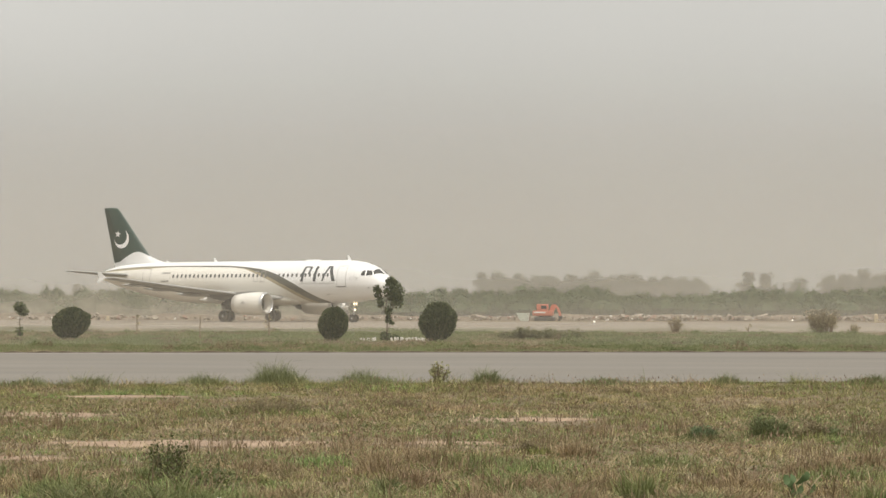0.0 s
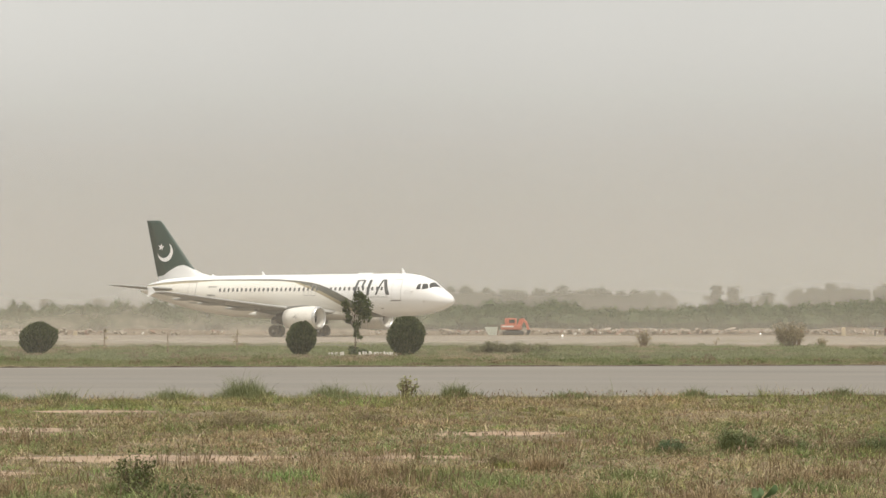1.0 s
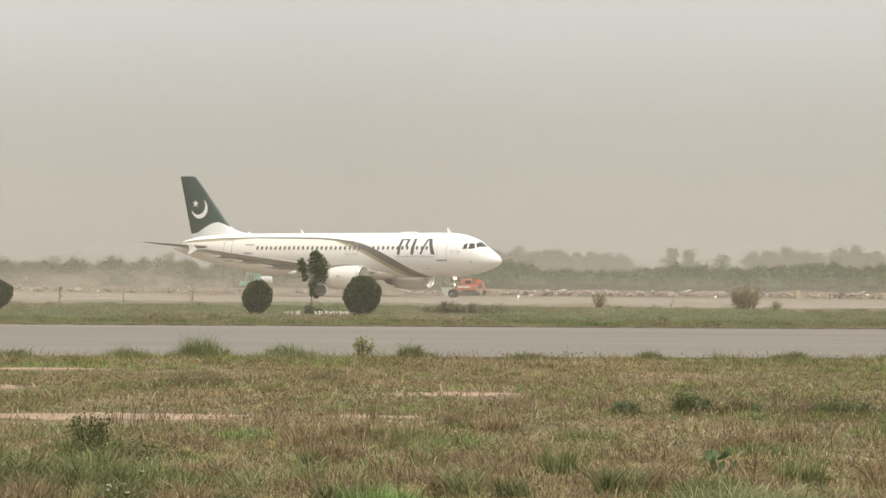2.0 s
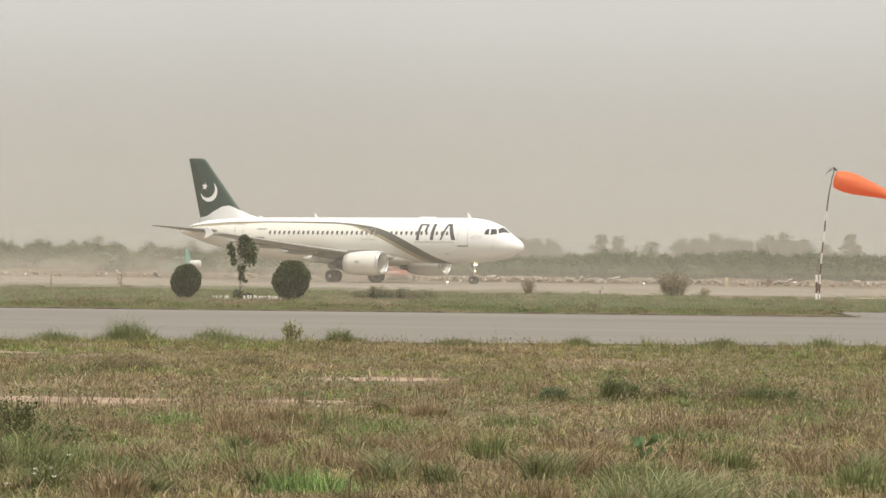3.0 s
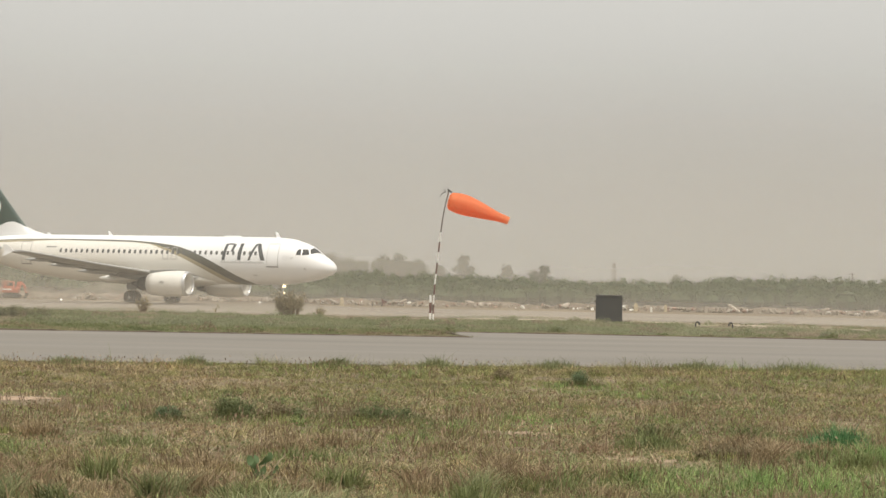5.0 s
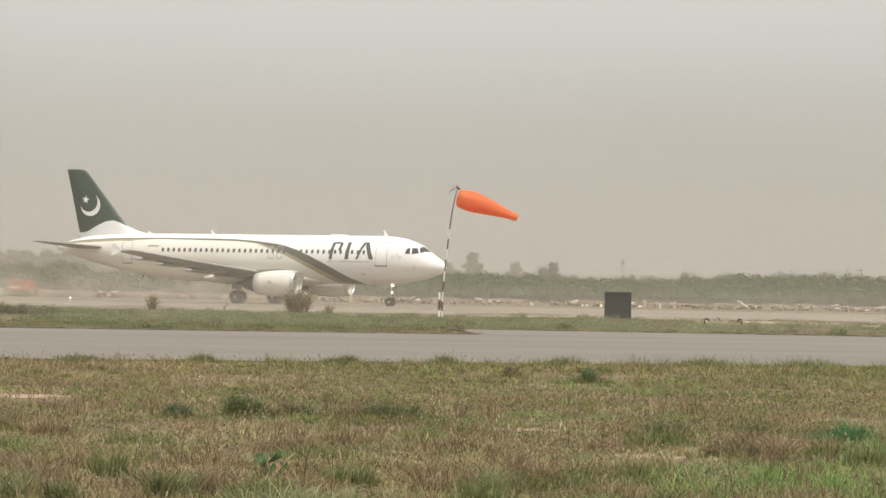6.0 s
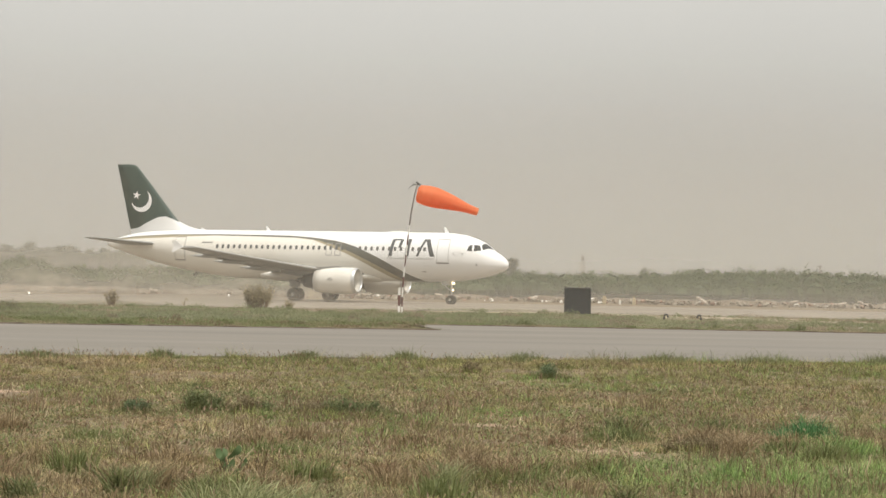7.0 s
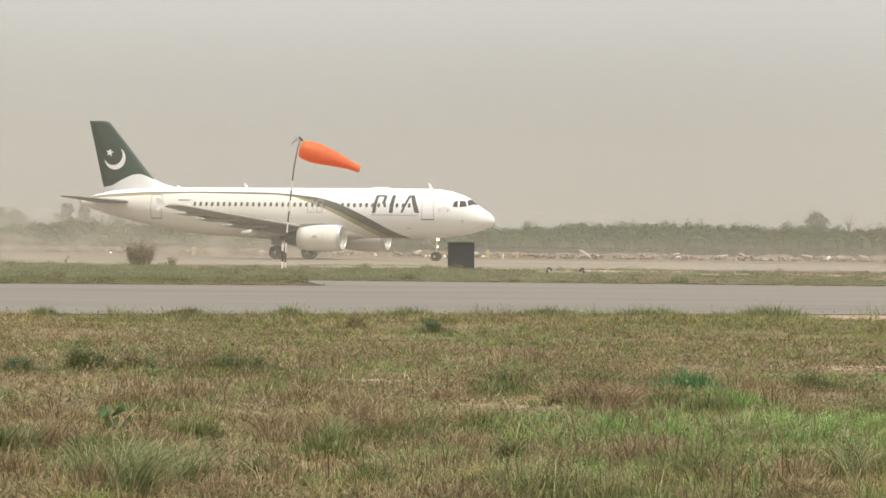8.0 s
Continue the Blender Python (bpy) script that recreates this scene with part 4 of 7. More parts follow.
def airliner():
    plane = root("airliner", pose(0, 0, 0), "white twin-engine airliner with dark green tail fin, taxiing", "airplane")
    n = 40
    bm = bmesh.new()
    rings = []
    for i, st in enumerate(STATIONS):
        stops = [st[0]]
        if i + 1 < len(STATIONS):
            gap = STATIONS[i + 1][0] - st[0]
            stops += [st[0] + gap * k / 3 for k in (1, 2)] if gap > 0.5 else []
        for a in stops:
            top, bot, w = section(a)
            c, hh = (top + bot) / 2, (top - bot) / 2
            rings.append([(-a, w * math.sin(k * math.tau / n), c + hh * math.cos(k * math.tau / n)) for k in range(n)])
    loft(bm, rings)
    part("fuselage", bm, fuselage_material(), plane, "white and cream fuselage with a sweeping dark band", smooth=True)

    bm = bmesh.new()
    rings = []
    for a, w, b, t in ((11.2, 0.9, 1.84, 2.3), (12.2, 1.6, 1.72, 2.7), (13.5, 2.02, 1.60, 3.0), (16.0, 2.12, 1.56, 3.1), (19.0, 2.08, 1.58, 3.0), (20.8, 1.6, 1.70, 2.7), (22.4, 0.8, 1.84, 2.2)):
        rings.append([(-a, w * math.sin(k * math.tau / 24), (t + b) / 2 + (t - b) / 2 * math.cos(k * math.tau / 24)) for k in range(24)])
    loft(bm, rings)
    part("belly_fairing", bm, BELLY, plane, "grey-cream fairing under the wing root", smooth=True)

    # tail fin
    bm = bmesh.new()
    rings = []
    for z, a0, a1, half in ((5.45, 29.6, 35.25, 0.34), (6.1, 29.9, 35.45, 0.33), (6.62, 30.62, 35.6, 0.31), (8.3, 32.05, 36.0, 0.25), (10.0, 33.48, 36.42, 0.19), (11.45, 34.72, 36.78, 0.13), (11.72, 35.05, 36.85, 0.10), (11.78, 35.5, 36.8, 0.04)):
        ch, ring = a1 - a0, []
        for u, t in ((0, 0), (0.03, 0.45), (0.12, 0.8), (0.3, 1), (0.6, 0.75), (1, 0.03)):
            ring.append((-(a0 + ch * u), half * t, z))
        for u, t in ((1, -0.03), (0.6, -0.75), (0.3, -1), (0.12, -0.8), (0.03, -0.45)):
            ring.append((-(a0 + ch * u), half * t, z))
        rings.append(ring)
    loft(bm, rings)
    fin = part("tail_fin", bm, fin_material(), plane, "dark green tail fin with a white crescent and star", smooth=True)
    bm = bmesh.new()
    loft(bm, [[(-a, -w, 5.9), (-a, 0, z), (-a, w, 5.9)] for a, w, z in ((28.0, 0.05, 6.06), (28.9, 0.14, 6.12), (29.7, 0.22, 6.32), (30.3, 0.28, 6.58), (30.7, 0.28, 6.78), (31.5, 0.28, 6.5))])
    part("dorsal_fillet", bm, PAINTWHITE, plane)
    for s in (-1, 1):
        # crescent between two circles, opening up and aft
        bm = bmesh.new()
        c0, r0 = Vector((34.27, 8.54)), 0.99
        c1, r1 = Vector((34.46, 8.83)), 0.89
        d = (c1 - c0)
        th = math.atan2(d.y, d.x)
        outer, inner = [], []
        dist = d.length
        ph = math.acos(max(-1, min(1, (r0 * r0 + dist * dist - r1 * r1) / (2 * r0 * dist))))
        ph1 = math.pi - math.acos(max(-1, min(1, (r1 * r1 + dist * dist - r0 * r0) / (2 * r1 * dist))))
        K = 26
        for k in range(K + 1):
            a = th + ph + (math.tau - 2 * ph) * k / K
            b = th + ph1 + (math.tau - 2 * ph1) * k / K
            outer.append(bm.verts.new((-(c0.x + r0 * math.cos(a)), s * 0.275, c0.y + r0 * math.sin(a))))
            inner.append(bm.verts.new((-(c1.x + r1 * math.cos(b)), s * 0.275, c1.y + r1 * math.sin(b))))
        for k in range(K):
            bm.faces.new((outer[k], outer[k + 1], inner[k + 1], inner[k]))
        part("crescent", bm, PAINTWHITE, fin, "white painted crescent")
        bm = bmesh.new()
        vs = []
        for k in range(10):
            r = 0.40 if k % 2 == 0 else 0.15
            a = math.pi / 2 + 0.15 + k * math.pi / 5
            vs.append(bm.verts.new((-(34.78 + r * math.cos(a)), s * 0.262, 9.03 + r * math.sin(a))))
        mid = bm.verts.new((-34.78, s * 0.265, 9.03))
        for k in range(10):
            bm.faces.new((vs[k], vs[(k + 1) % 10], mid))
        part("star", bm, PAINTWHITE, fin, "white painted star")

    for s in (-1, 1):
        bm = bmesh.new()
        slab_wing(bm, [(s * 0.3, 31.6, 36.0, 4.72), (s * 1.0, 32.1, 36.1, 4.72), (s * 6.0, 35.2, 36.75, 5.10), (s * 6.22, 35.7, 36.75, 5.12)], 0.10)
        part("tailplane", bm, PAINTGREY, plane, "grey tailplane", smooth=True)
        # main wing
        bm = bmesh.new()
        slab_wing(bm, [(s * 0.6, 11.6, 19.2, 2.25), (s * 1.98, 12.7, 19.1, 2.36), (s * 4.2, 13.9, 19.05, 2.58), (s * 6.4, 15.1, 19.25, 2.82), (s * 10.5, 17.25, 20.7, 3.34), (s * 14.2, 19.2, 21.95, 3.84), (s * 16.8, 20.6, 22.75, 4.22), (s * 17.0, 20.9, 22.75, 4.25)], 0.118, 11)
        wing = part("wing", bm, WINGPAINT, plane, "pale grey swept wing", smooth=True)
        bm = bmesh.new()
        loft(bm, [[(-21.9, s * 16.98, 4.27), (-22.5, s * 17.03, 4.78), (-22.95, s * 17.03, 4.80), (-22.75, s * 16.98, 4.27), (-22.95, s * 17.03, 3.86), (-22.75, s * 17.03, 3.84)], [(-21.9, s * 17.04, 4.27), (-22.5, s * 17.07, 4.78), (-22.95, s * 17.07, 4.80), (-22.75, s * 17.04, 4.27), (-22.95, s * 17.07, 3.86), (-22.75, s * 17.07, 3.84)]])
        part("wingtip_fence", bm, PAINTWHITE, wing, "white wingtip fence")
        for y, a0, a1, z, r in ((3.9, 16.6, 21.0, 2.16, 0.40), (7.3, 17.2, 21.3, 2.72, 0.24), (10.7, 18.6, 22.2, 3.18, 0.20), (13.6, 20.0, 22.9, 3.58, 0.16)):
            bm = bmesh.new()
            tube(bm, [(-(a0 + (a1 - a0) * f), s * y, z + 0.05 * f) for f in (0, 0.08, 0.25, 0.55, 0.8, 1.0)], [r * k for k in (0.15, 0.6, 0.95, 1.0, 0.65, 0.12)], 12)
            part("flap_fairing", bm, NACELLE if y < 5 else PODGREY, wing, "cream flap track fairing" if y < 5 else "pale grey flap track fairing", smooth=True)
        bm = bmesh.new()
        slab_wing(bm, [(s * 2.2, 18.6, 19.9, 2.26), (s * 6.4, 18.9, 20.0, 2.72), (s * 12.6, 21.0, 21.85, 3.55)], 0.09, 6)
        part("flap", bm, PAINTGREY, wing, smooth=True)

        # engine
        y, z = s * 5.75, 1.84
        bm = bmesh.new()
        prof = [(0.93, 0.0), (1.00, 0.06), (1.07, 0.35), (1.12, 1.0), (1.11, 2.0), (1.02, 3.0), (0.90, 3.75), (0.86, 3.75), (0.80, 3.0), (0.80, 1.2), (0.84, 0.5), (0.88, 0.1), (0.93, 0.0)]
        k = 36
        rings = [[(-(11.25 + a), y + r * math.cos(q * math.tau / k), z + r * math.sin(q * math.tau / k) - 0.02 * a) for q in range(k)] for r, a in prof]
        loft(bm, rings, cap=False)
        eng = part("engine", bm, NACELLE, plane, "cream engine nacelle with bare metal intake lip", smooth=True)
        bm = bmesh.new()
        rings = [[(-(11.22 + a), y + r * math.cos(q * math.tau / k), z + r * math.sin(q * math.tau / k)) for q in range(k)] for r, a in ((0.875, 0.3), (0.865, 0.12), (0.90, 0.03), (0.95, 0.0), (1.0, 0.04), (1.045, 0.14), (1.075, 0.30))]
        loft(bm, rings, cap=False)
        part("intake_lip", bm, LIP, eng, "bright bare metal intake lip", smooth=True)
        bm = bmesh.new()
        for q in range(24):
            m = Matrix.Translation((-12.2, y, z)) @ pose(0, 0, 0, q * 15, 0, 0)
            vs = [bm.verts.new(m @ Vector(p)) for p in ((0.04, -0.03, 0.22), (-0.04, 0.05, 0.22), (-0.10, 0.10, 0.80), (0.06, -0.06, 0.80))]
            bm.faces.new(vs)
        part("fan", bm, DARKMETAL, eng, "dark fan blades")
        bm = bmesh.new()
        rings = [[(-a, y + r * math.cos(q * math.tau / 20), z + r * math.sin(q * math.tau / 20)) for q in range(20)] for r, a in ((0.02, 11.75), (0.14, 11.9), (0.24, 12.15), (0.26, 12.4))]
        loft(bm, rings)
        part("spinner", bm, DARKMETAL, eng, smooth=True)
        bm = bmesh.new()
        rings = [[(-a, y + r * math.cos(q * math.tau / 24), z - 0.06 + r * math.sin(q * math.tau / 24)) for q in range(24)] for r, a in ((0.78, 14.6), (0.70, 15.2), (0.56, 15.9), (0.50, 16.1), (0.30, 16.15), (0.16, 16.7), (0.03, 16.9))]
        loft(bm, rings)
        part("exhaust_nozzle", bm, DARKMETAL, eng, "dark exhaust nozzle", smooth=True)
        bm = bmesh.new()
        rings = []
        for a, z0, z1, w in ((11.9, 2.86, 2.94, 0.05), (13.0, 2.7, 3.02, 0.20), (14.6, 2.3, 2.95, 0.24), (16.6, 2.1, 2.75, 0.2), (18.2, 2.35, 2.65, 0.08)):
            rings.append([(-a, y - w, z0), (-a, y + w, z0), (-a, y + w, z1), (-a, y - w, z1)])
        loft(bm, rings)
        part("pylon", bm, PAINTGREY, eng)
        bm = bmesh.new()
        for da, dz in ((0.0, 0.0), (-0.14, -0.1), (0.12, -0.14)):
            yy = y + s * 1.135
            vs = [bm.verts.new((-13.35 + da + u, yy - s * 0.004, z + 0.12 + dz + v)) for u, v in ((-0.14, 0.02), (0.1, 0.12), (0.14, 0.06), (-0.06, -0.06))]
            bm.faces.new(vs)
        part("engine_mark", bm, LINEGREY, eng, "small grey painted mark")

    # landing gear
    wheels = []
    for s in (-1, 1):
        leg = None
        bm = bmesh.new()
        tube(bm, [(-17.5, s * 3.5, 2.4), (-17.68, s * 3.78, 1.3), (-17.71, s * 3.795, 0.58)], [0.17, 0.15, 0.10], 12)
        tube(bm, [(-17.71, s * 3.795 - 0.55, 0.58), (-17.71, s * 3.795 + 0.55, 0.58)], 0.07, 10)
        tube(bm, [(-17.6, s * 2.4, 2.2), (-17.7, s * 3.75, 1.35)], 0.07, 8)
        tube(bm, [(-17.9, s * 3.795, 1.4), (-18.05, s * 3.795, 1.05), (-17.8, s * 3.795, 0.72)], 0.045, 8)
        leg = part("main_gear_leg", bm, GEARGREY, plane, "grey main landing gear leg")
        bm = bmesh.new()
        box(bm, -18.2, s * 4.02 - 0.03, 1.25, -17.2, s * 4.02 + 0.03, 2.45, 0.02)
        part("gear_door", bm, PAINTGREY, leg, "grey gear door")
        for o in (-0.46, 0.46):
            wheels.append((wheel(plane, "main_wheel", 0.58, 0.42, pose(-17.71, s * 3.795 + o, 0.58)), 0.58))
    bm = bmesh.new()
    tube(bm, [(-5.0, 0, 2.2), (-5.06, 0, 1.0), (-5.07, 0, 0.39)], [0.11, 0.10, 0.07], 12)
    tube(bm, [(-5.07, -0.36, 0.39), (-5.07, 0.36, 0.39)], 0.05, 10)
    tube(bm, [(-6.3, 0, 2.1), (-5.1, 0, 1.15)], 0.05, 8)
    leg = part("nose_gear_leg", bm, GEARGREY, plane, "grey nose landing gear leg with lit lamps")
    for o in (-0.25, 0.25):
        wheels.append((wheel(plane, "nose_wheel", 0.39, 0.22, pose(-5.07, o, 0.39)), 0.39))
        bm = bmesh.new()
        box(bm, -5.75, o * 1.9 - 0.02, 1.62, -5.15, o * 1.9 + 0.02, 1.95, 0.015)
        part("nose_gear_door", bm, GEARGREY, leg)
        bm = bmesh.new()
        bmesh.ops.create_uvsphere(bm, u_segments=12, v_segments=8, radius=0.10, matrix=Matrix.Translation((-4.9, o * 0.75, 1.80)) @ Matrix.Diagonal((0.5, 1, 1, 1)))
        part("taxi_lamp", bm, LAMPWARM, leg, "lit taxi lamp", smooth=True)
    bm = bmesh.new()
    bmesh.ops.create_uvsphere(bm, u_segments=12, v_segments=8, radius=0.10, matrix=Matrix.Translation((-4.9, -0.03, 1.22)) @ Matrix.Diagonal((0.5, 1, 1, 1)))
    part("landing_lamp", bm, LAMPWARM, leg, "lit landing lamp", smooth=True)

    # cabin windows, doors, glazing and markings on both sides
    for s in (-1, 1):
        base = None
        for k in range(38):
            a = 26.05 - 0.5335 * k
            if a < 6.1:
                break
            z = 4.60
            if base is None:
                bm = bmesh.new()
                y0 = skin(12.0, z, s)
                vs = []
                for q in range(12):
                    t = q * math.tau / 12
                    cx, cz = math.copysign(abs(math.cos(t)) ** 0.6, math.cos(t)) * 0.125, math.copysign(abs(math.sin(t)) ** 0.6, math.sin(t)) * 0.18
                    p = skin(12.0, z + cz, s, 0.012)
                    vs.append(bm.verts.new((cx, p.y, p.z)))
                bm.faces.new(vs)
                base = part("cabin_window", bm, WINDOWGREY, plane, at=Matrix.Translation((-a, 0, 0)))
            else:
                w = base.copy()
                scene.collection.objects.link(w)
                w.matrix_basis = Matrix.Translation((-a, 0, 0))
        part("front_door", side_frame(5.72, 3.50, 4.72, 5.45, 0.035, s), LINEGREY, plane, "outlined cabin door")
        bm = bmesh.new()
        side_bar(bm, 5.22, 3.40, 5.22, 3.50, 1.15, side=s, steps=2, out=0.018)
        part("door_sill", bm, LINEGREY, plane, "grey door sill")
        part("rear_door", side_frame(30.2, 3.38, 29.2, 5.36, 0.05, s), LINEGREY, plane, "outlined cabin door")
        bm = bmesh.new()
        side_bar(bm, 29.7, 3.32, 29.7, 3.40, 1.1, side=s, steps=2, out=0.018)
        part("door_sill", bm, LINEGREY, plane, "grey door sill")
        for a0 in (15.8, 14.98):
            part("overwing_exit", side_frame(a0, 3.98, a0 - 0.5, 5.0, 0.05, s), LINEGREY, plane, "outlined emergency exit")
        for pts in ([(3.17, 4.53), (3.10, 4.88), (3.0, 5.0), (2.80, 5.03), (2.74, 4.50)], [(2.63, 4.50), (2.68, 5.02), (2.25, 5.0), (2.02, 4.56)]):
            cx, cz = sum(p[0] for p in pts) / len(pts), sum(p[1] for p in pts) / len(pts)
            bm = bmesh.new()
            ring = [bm.verts.new(skin(a, z, s, 0.02)) for a, z in pts]
            mid = bm.verts.new(sum((v.co for v in ring), Vector()) / len(ring) + Vector((0.03, s * 0.04, 0.03)))
            for q in range(len(ring)):
                bm.faces.new((ring[q], ring[(q + 1) % len(ring)], mid))
            part("cockpit_window", bm, GLASSDARK, plane, "dark cockpit glazing")
        # front pane, over the brow
        bm = bmesh.new()
        grid = []
        for u in range(5):
            line = []
            for v in range(5):
                f, g = u / 4, v / 4
                a = (1.93 * (1 - f) + 1.27 * f) * (1 - g) + (2.13 * (1 - f) + 1.93 * f) * g
                ang = radians((54 * (1 - f) + 8 * f) * (1 - g) + (36 * (1 - f) + 6 * f) * g)
                top, bot, w = section(a)
                line.append(bm.verts.new((-a + 0.01, s * (w * math.sin(ang) + 0.012), (top + bot) / 2 + (top - bot) / 2 * math.cos(ang) + 0.015)))
            grid.append(line)
        for u in range(4):
            for v in range(4):
                bm.faces.new((grid[u][v], grid[u + 1][v], grid[u + 1][v + 1], grid[u][v + 1]))
        part("cockpit_window", bm, GLASSDARK, plane, "dark cockpit glazing")
        # title: three plain slanted shapes and a fine line of bars under them
        f = -s
        bm = bmesh.new()
        side_bar(bm, 9.92, 3.97, 9.72, 5.42, 0.30, 0.26, s)
        side_bar(bm, 9.12, 4.70, 8.98, 5.40, 0.24, 0.26, s)
        side_bar(bm, 9.36, 5.32, 9.34, 5.45, 0.62, 0.62, s, 2)
        part("title_shape", bm, TITLEGREY, plane, "dark slanted painted shape")
        bm = bmesh.new()
        side_bar(bm, 8.42, 3.98, 8.28, 5.45, 0.34, 0.30, s)
        part("title_shape", bm, TITLEGREY, plane, "dark slanted painted shape")
        bm = bmesh.new()
        side_bar(bm, 7.48, 3.99, 6.86, 5.45, 0.20, 0.24, s)
        side_bar(bm, 6.12, 3.99, 6.66, 5.45, 0.42, 0.34, s)
        part("title_shape", bm, TITLEGREY, plane, "dark slanted painted shape")
        rnd = random.Random(3)
        a = 10.1
        bm = bmesh.new()
        while a > 5.95:
            w = rnd.uniform(0.10, 0.17)
            side_bar(bm, a, 3.72, a, 3.85 + rnd.choice((0, 0, 0.06)), w * 0.75, side=s, steps=1)
            a -= w + 0.05
        tagged(part("subtitle_bars", bm, FAINTGREY, plane, "fine pale grey line of bars"), kind="stuff")
        bm = bmesh.new()
        oval = [(3.9 + 0.40 * math.cos(q * math.tau / 14), 4.22 + 0.17 * math.sin(q * math.tau / 14)) for q in range(15)]
        for (a0, z0), (a1, z1) in zip(oval, oval[1:]):
            side_bar(bm, a0, z0, a1, z1 + 0.001, 0.07, side=s, steps=1)
        for a0, z0, a1, z1 in ((4.15, 4.18, 3.62, 4.27), (3.95, 4.36, 3.72, 4.46), (3.5, 4.24, 3.36, 4.34)):
            side_bar(bm, a0, z0, a1, z1, 0.07, side=s, steps=2)
        part("nose_emblem", bm, LINEGREY, plane, "small grey emblem of plain strokes")
        bm = bmesh.new()
        for k in range(5):
            side_bar(bm, 27.55 - 0.2 * k, 4.0, 27.55 - 0.2 * k, 4.18, 0.13, side=s, steps=1)
        for k in range(4):
            side_bar(bm, 27.5 - 0.27 * k, 4.86, 27.45 - 0.27 * k, 4.98, 0.2, side=s, steps=1)
        tagged(part("registration_bars", bm, BARGREY, plane, "row of plain grey bars"), kind="stuff")
        bm = bmesh.new()
        side_bar(bm, 2.35, 3.28, 2.35, 3.42, 0.14, side=s, steps=1)
        side_bar(bm, 6.95, 2.68, 6.95, 2.76, 0.35, side=s, steps=1)
        tagged(part("probe_marks", bm, LINEGREY, plane, "small grey marks"), kind="stuff")
    for a, h in ((28.2, 0.22), (22.0, 0.42), (5.5, 0.52)):
        bm = bmesh.new()
        loft(bm, [[(-a + 0.18, -0.02, 5.98), (-a + 0.18, 0.02, 5.98), (-a - 0.22, 0.02, 5.98), (-a - 0.22, -0.02, 5.98)], [(-a - 0.16, -0.01, 6.0 + h), (-a - 0.16, 0.01, 6.0 + h), (-a - 0.32, 0.01, 6.0 + h), (-a - 0.32, -0.01, 6.0 + h)]])
        part("antenna", bm, PAINTWHITE, plane, "white blade antenna")
    bm = bmesh.new()
    loft(bm, [[(-a, r * math.sin(q * math.tau / 16), 4.68 + r * math.cos(q * math.tau / 16)) for q in range(16)] for a, r in ((37.45, 0.19), (37.62, 0.17), (37.66, 0.13), (37.5, 0.10))])
    part("tail_exhaust", bm, DARKMETAL, plane, "dark tail exhaust ring", smooth=True)
    bm = bmesh.new()
    loft(bm, [[(-a + f, -w, z) for f, w in ((0.12, -0.02), (0.12, 0.02), (-0.12, 0.02), (-0.12, -0.02))] for a, z in ((28.9, 2.36), (29.1, 2.02))])
    part("belly_antenna", bm, LINEGREY, plane, "small blade antenna under the tail")
    bm = bmesh.new()
    box(bm, -10.7, -0.22, 5.98, -9.2, 0.22, 6.14, 0.05)
    part("antenna_fairing", bm, PAINTWHITE, plane)
    return plane, wheels


BARGREY = plain("dark_bar_paint", (0.17, 0.17, 0.16), 0.5, var=0.05, bump=0)
WINDOWGREY = plain("cabin_window_glazing", (0.15, 0.15, 0.145), 0.25, var=0.1, bump=0)
PODGREY = plain("fairing_paint", (0.42, 0.42, 0.40), 0.45, var=0.08, bump=0)
FAINTGREY = plain("pale_grey_lettering_paint", (0.48, 0.48, 0.46), 0.5, var=0.05, bump=0)
BELLY = plain("belly_paint", (0.68, 0.65, 0.58), 0.45, var=0.08, scale=0.9, grain=12.0, bump=0)
WINGPAINT = plain("wing_paint", (0.36, 0.355, 0.335), 0.45, var=0.08, scale=0.8, grain=12.0, bump=0)
NACELLE = plain("nacelle_paint", (0.82, 0.79, 0.72), 0.35, var=0.05, scale=0.9, grain=12.0, bump=0)
LIP = plain("worn_metal_lip", (0.66, 0.66, 0.65), 0.38, metal=0.8, var=0.03, bump=0)
AIRLINER, WHEELS = airliner()


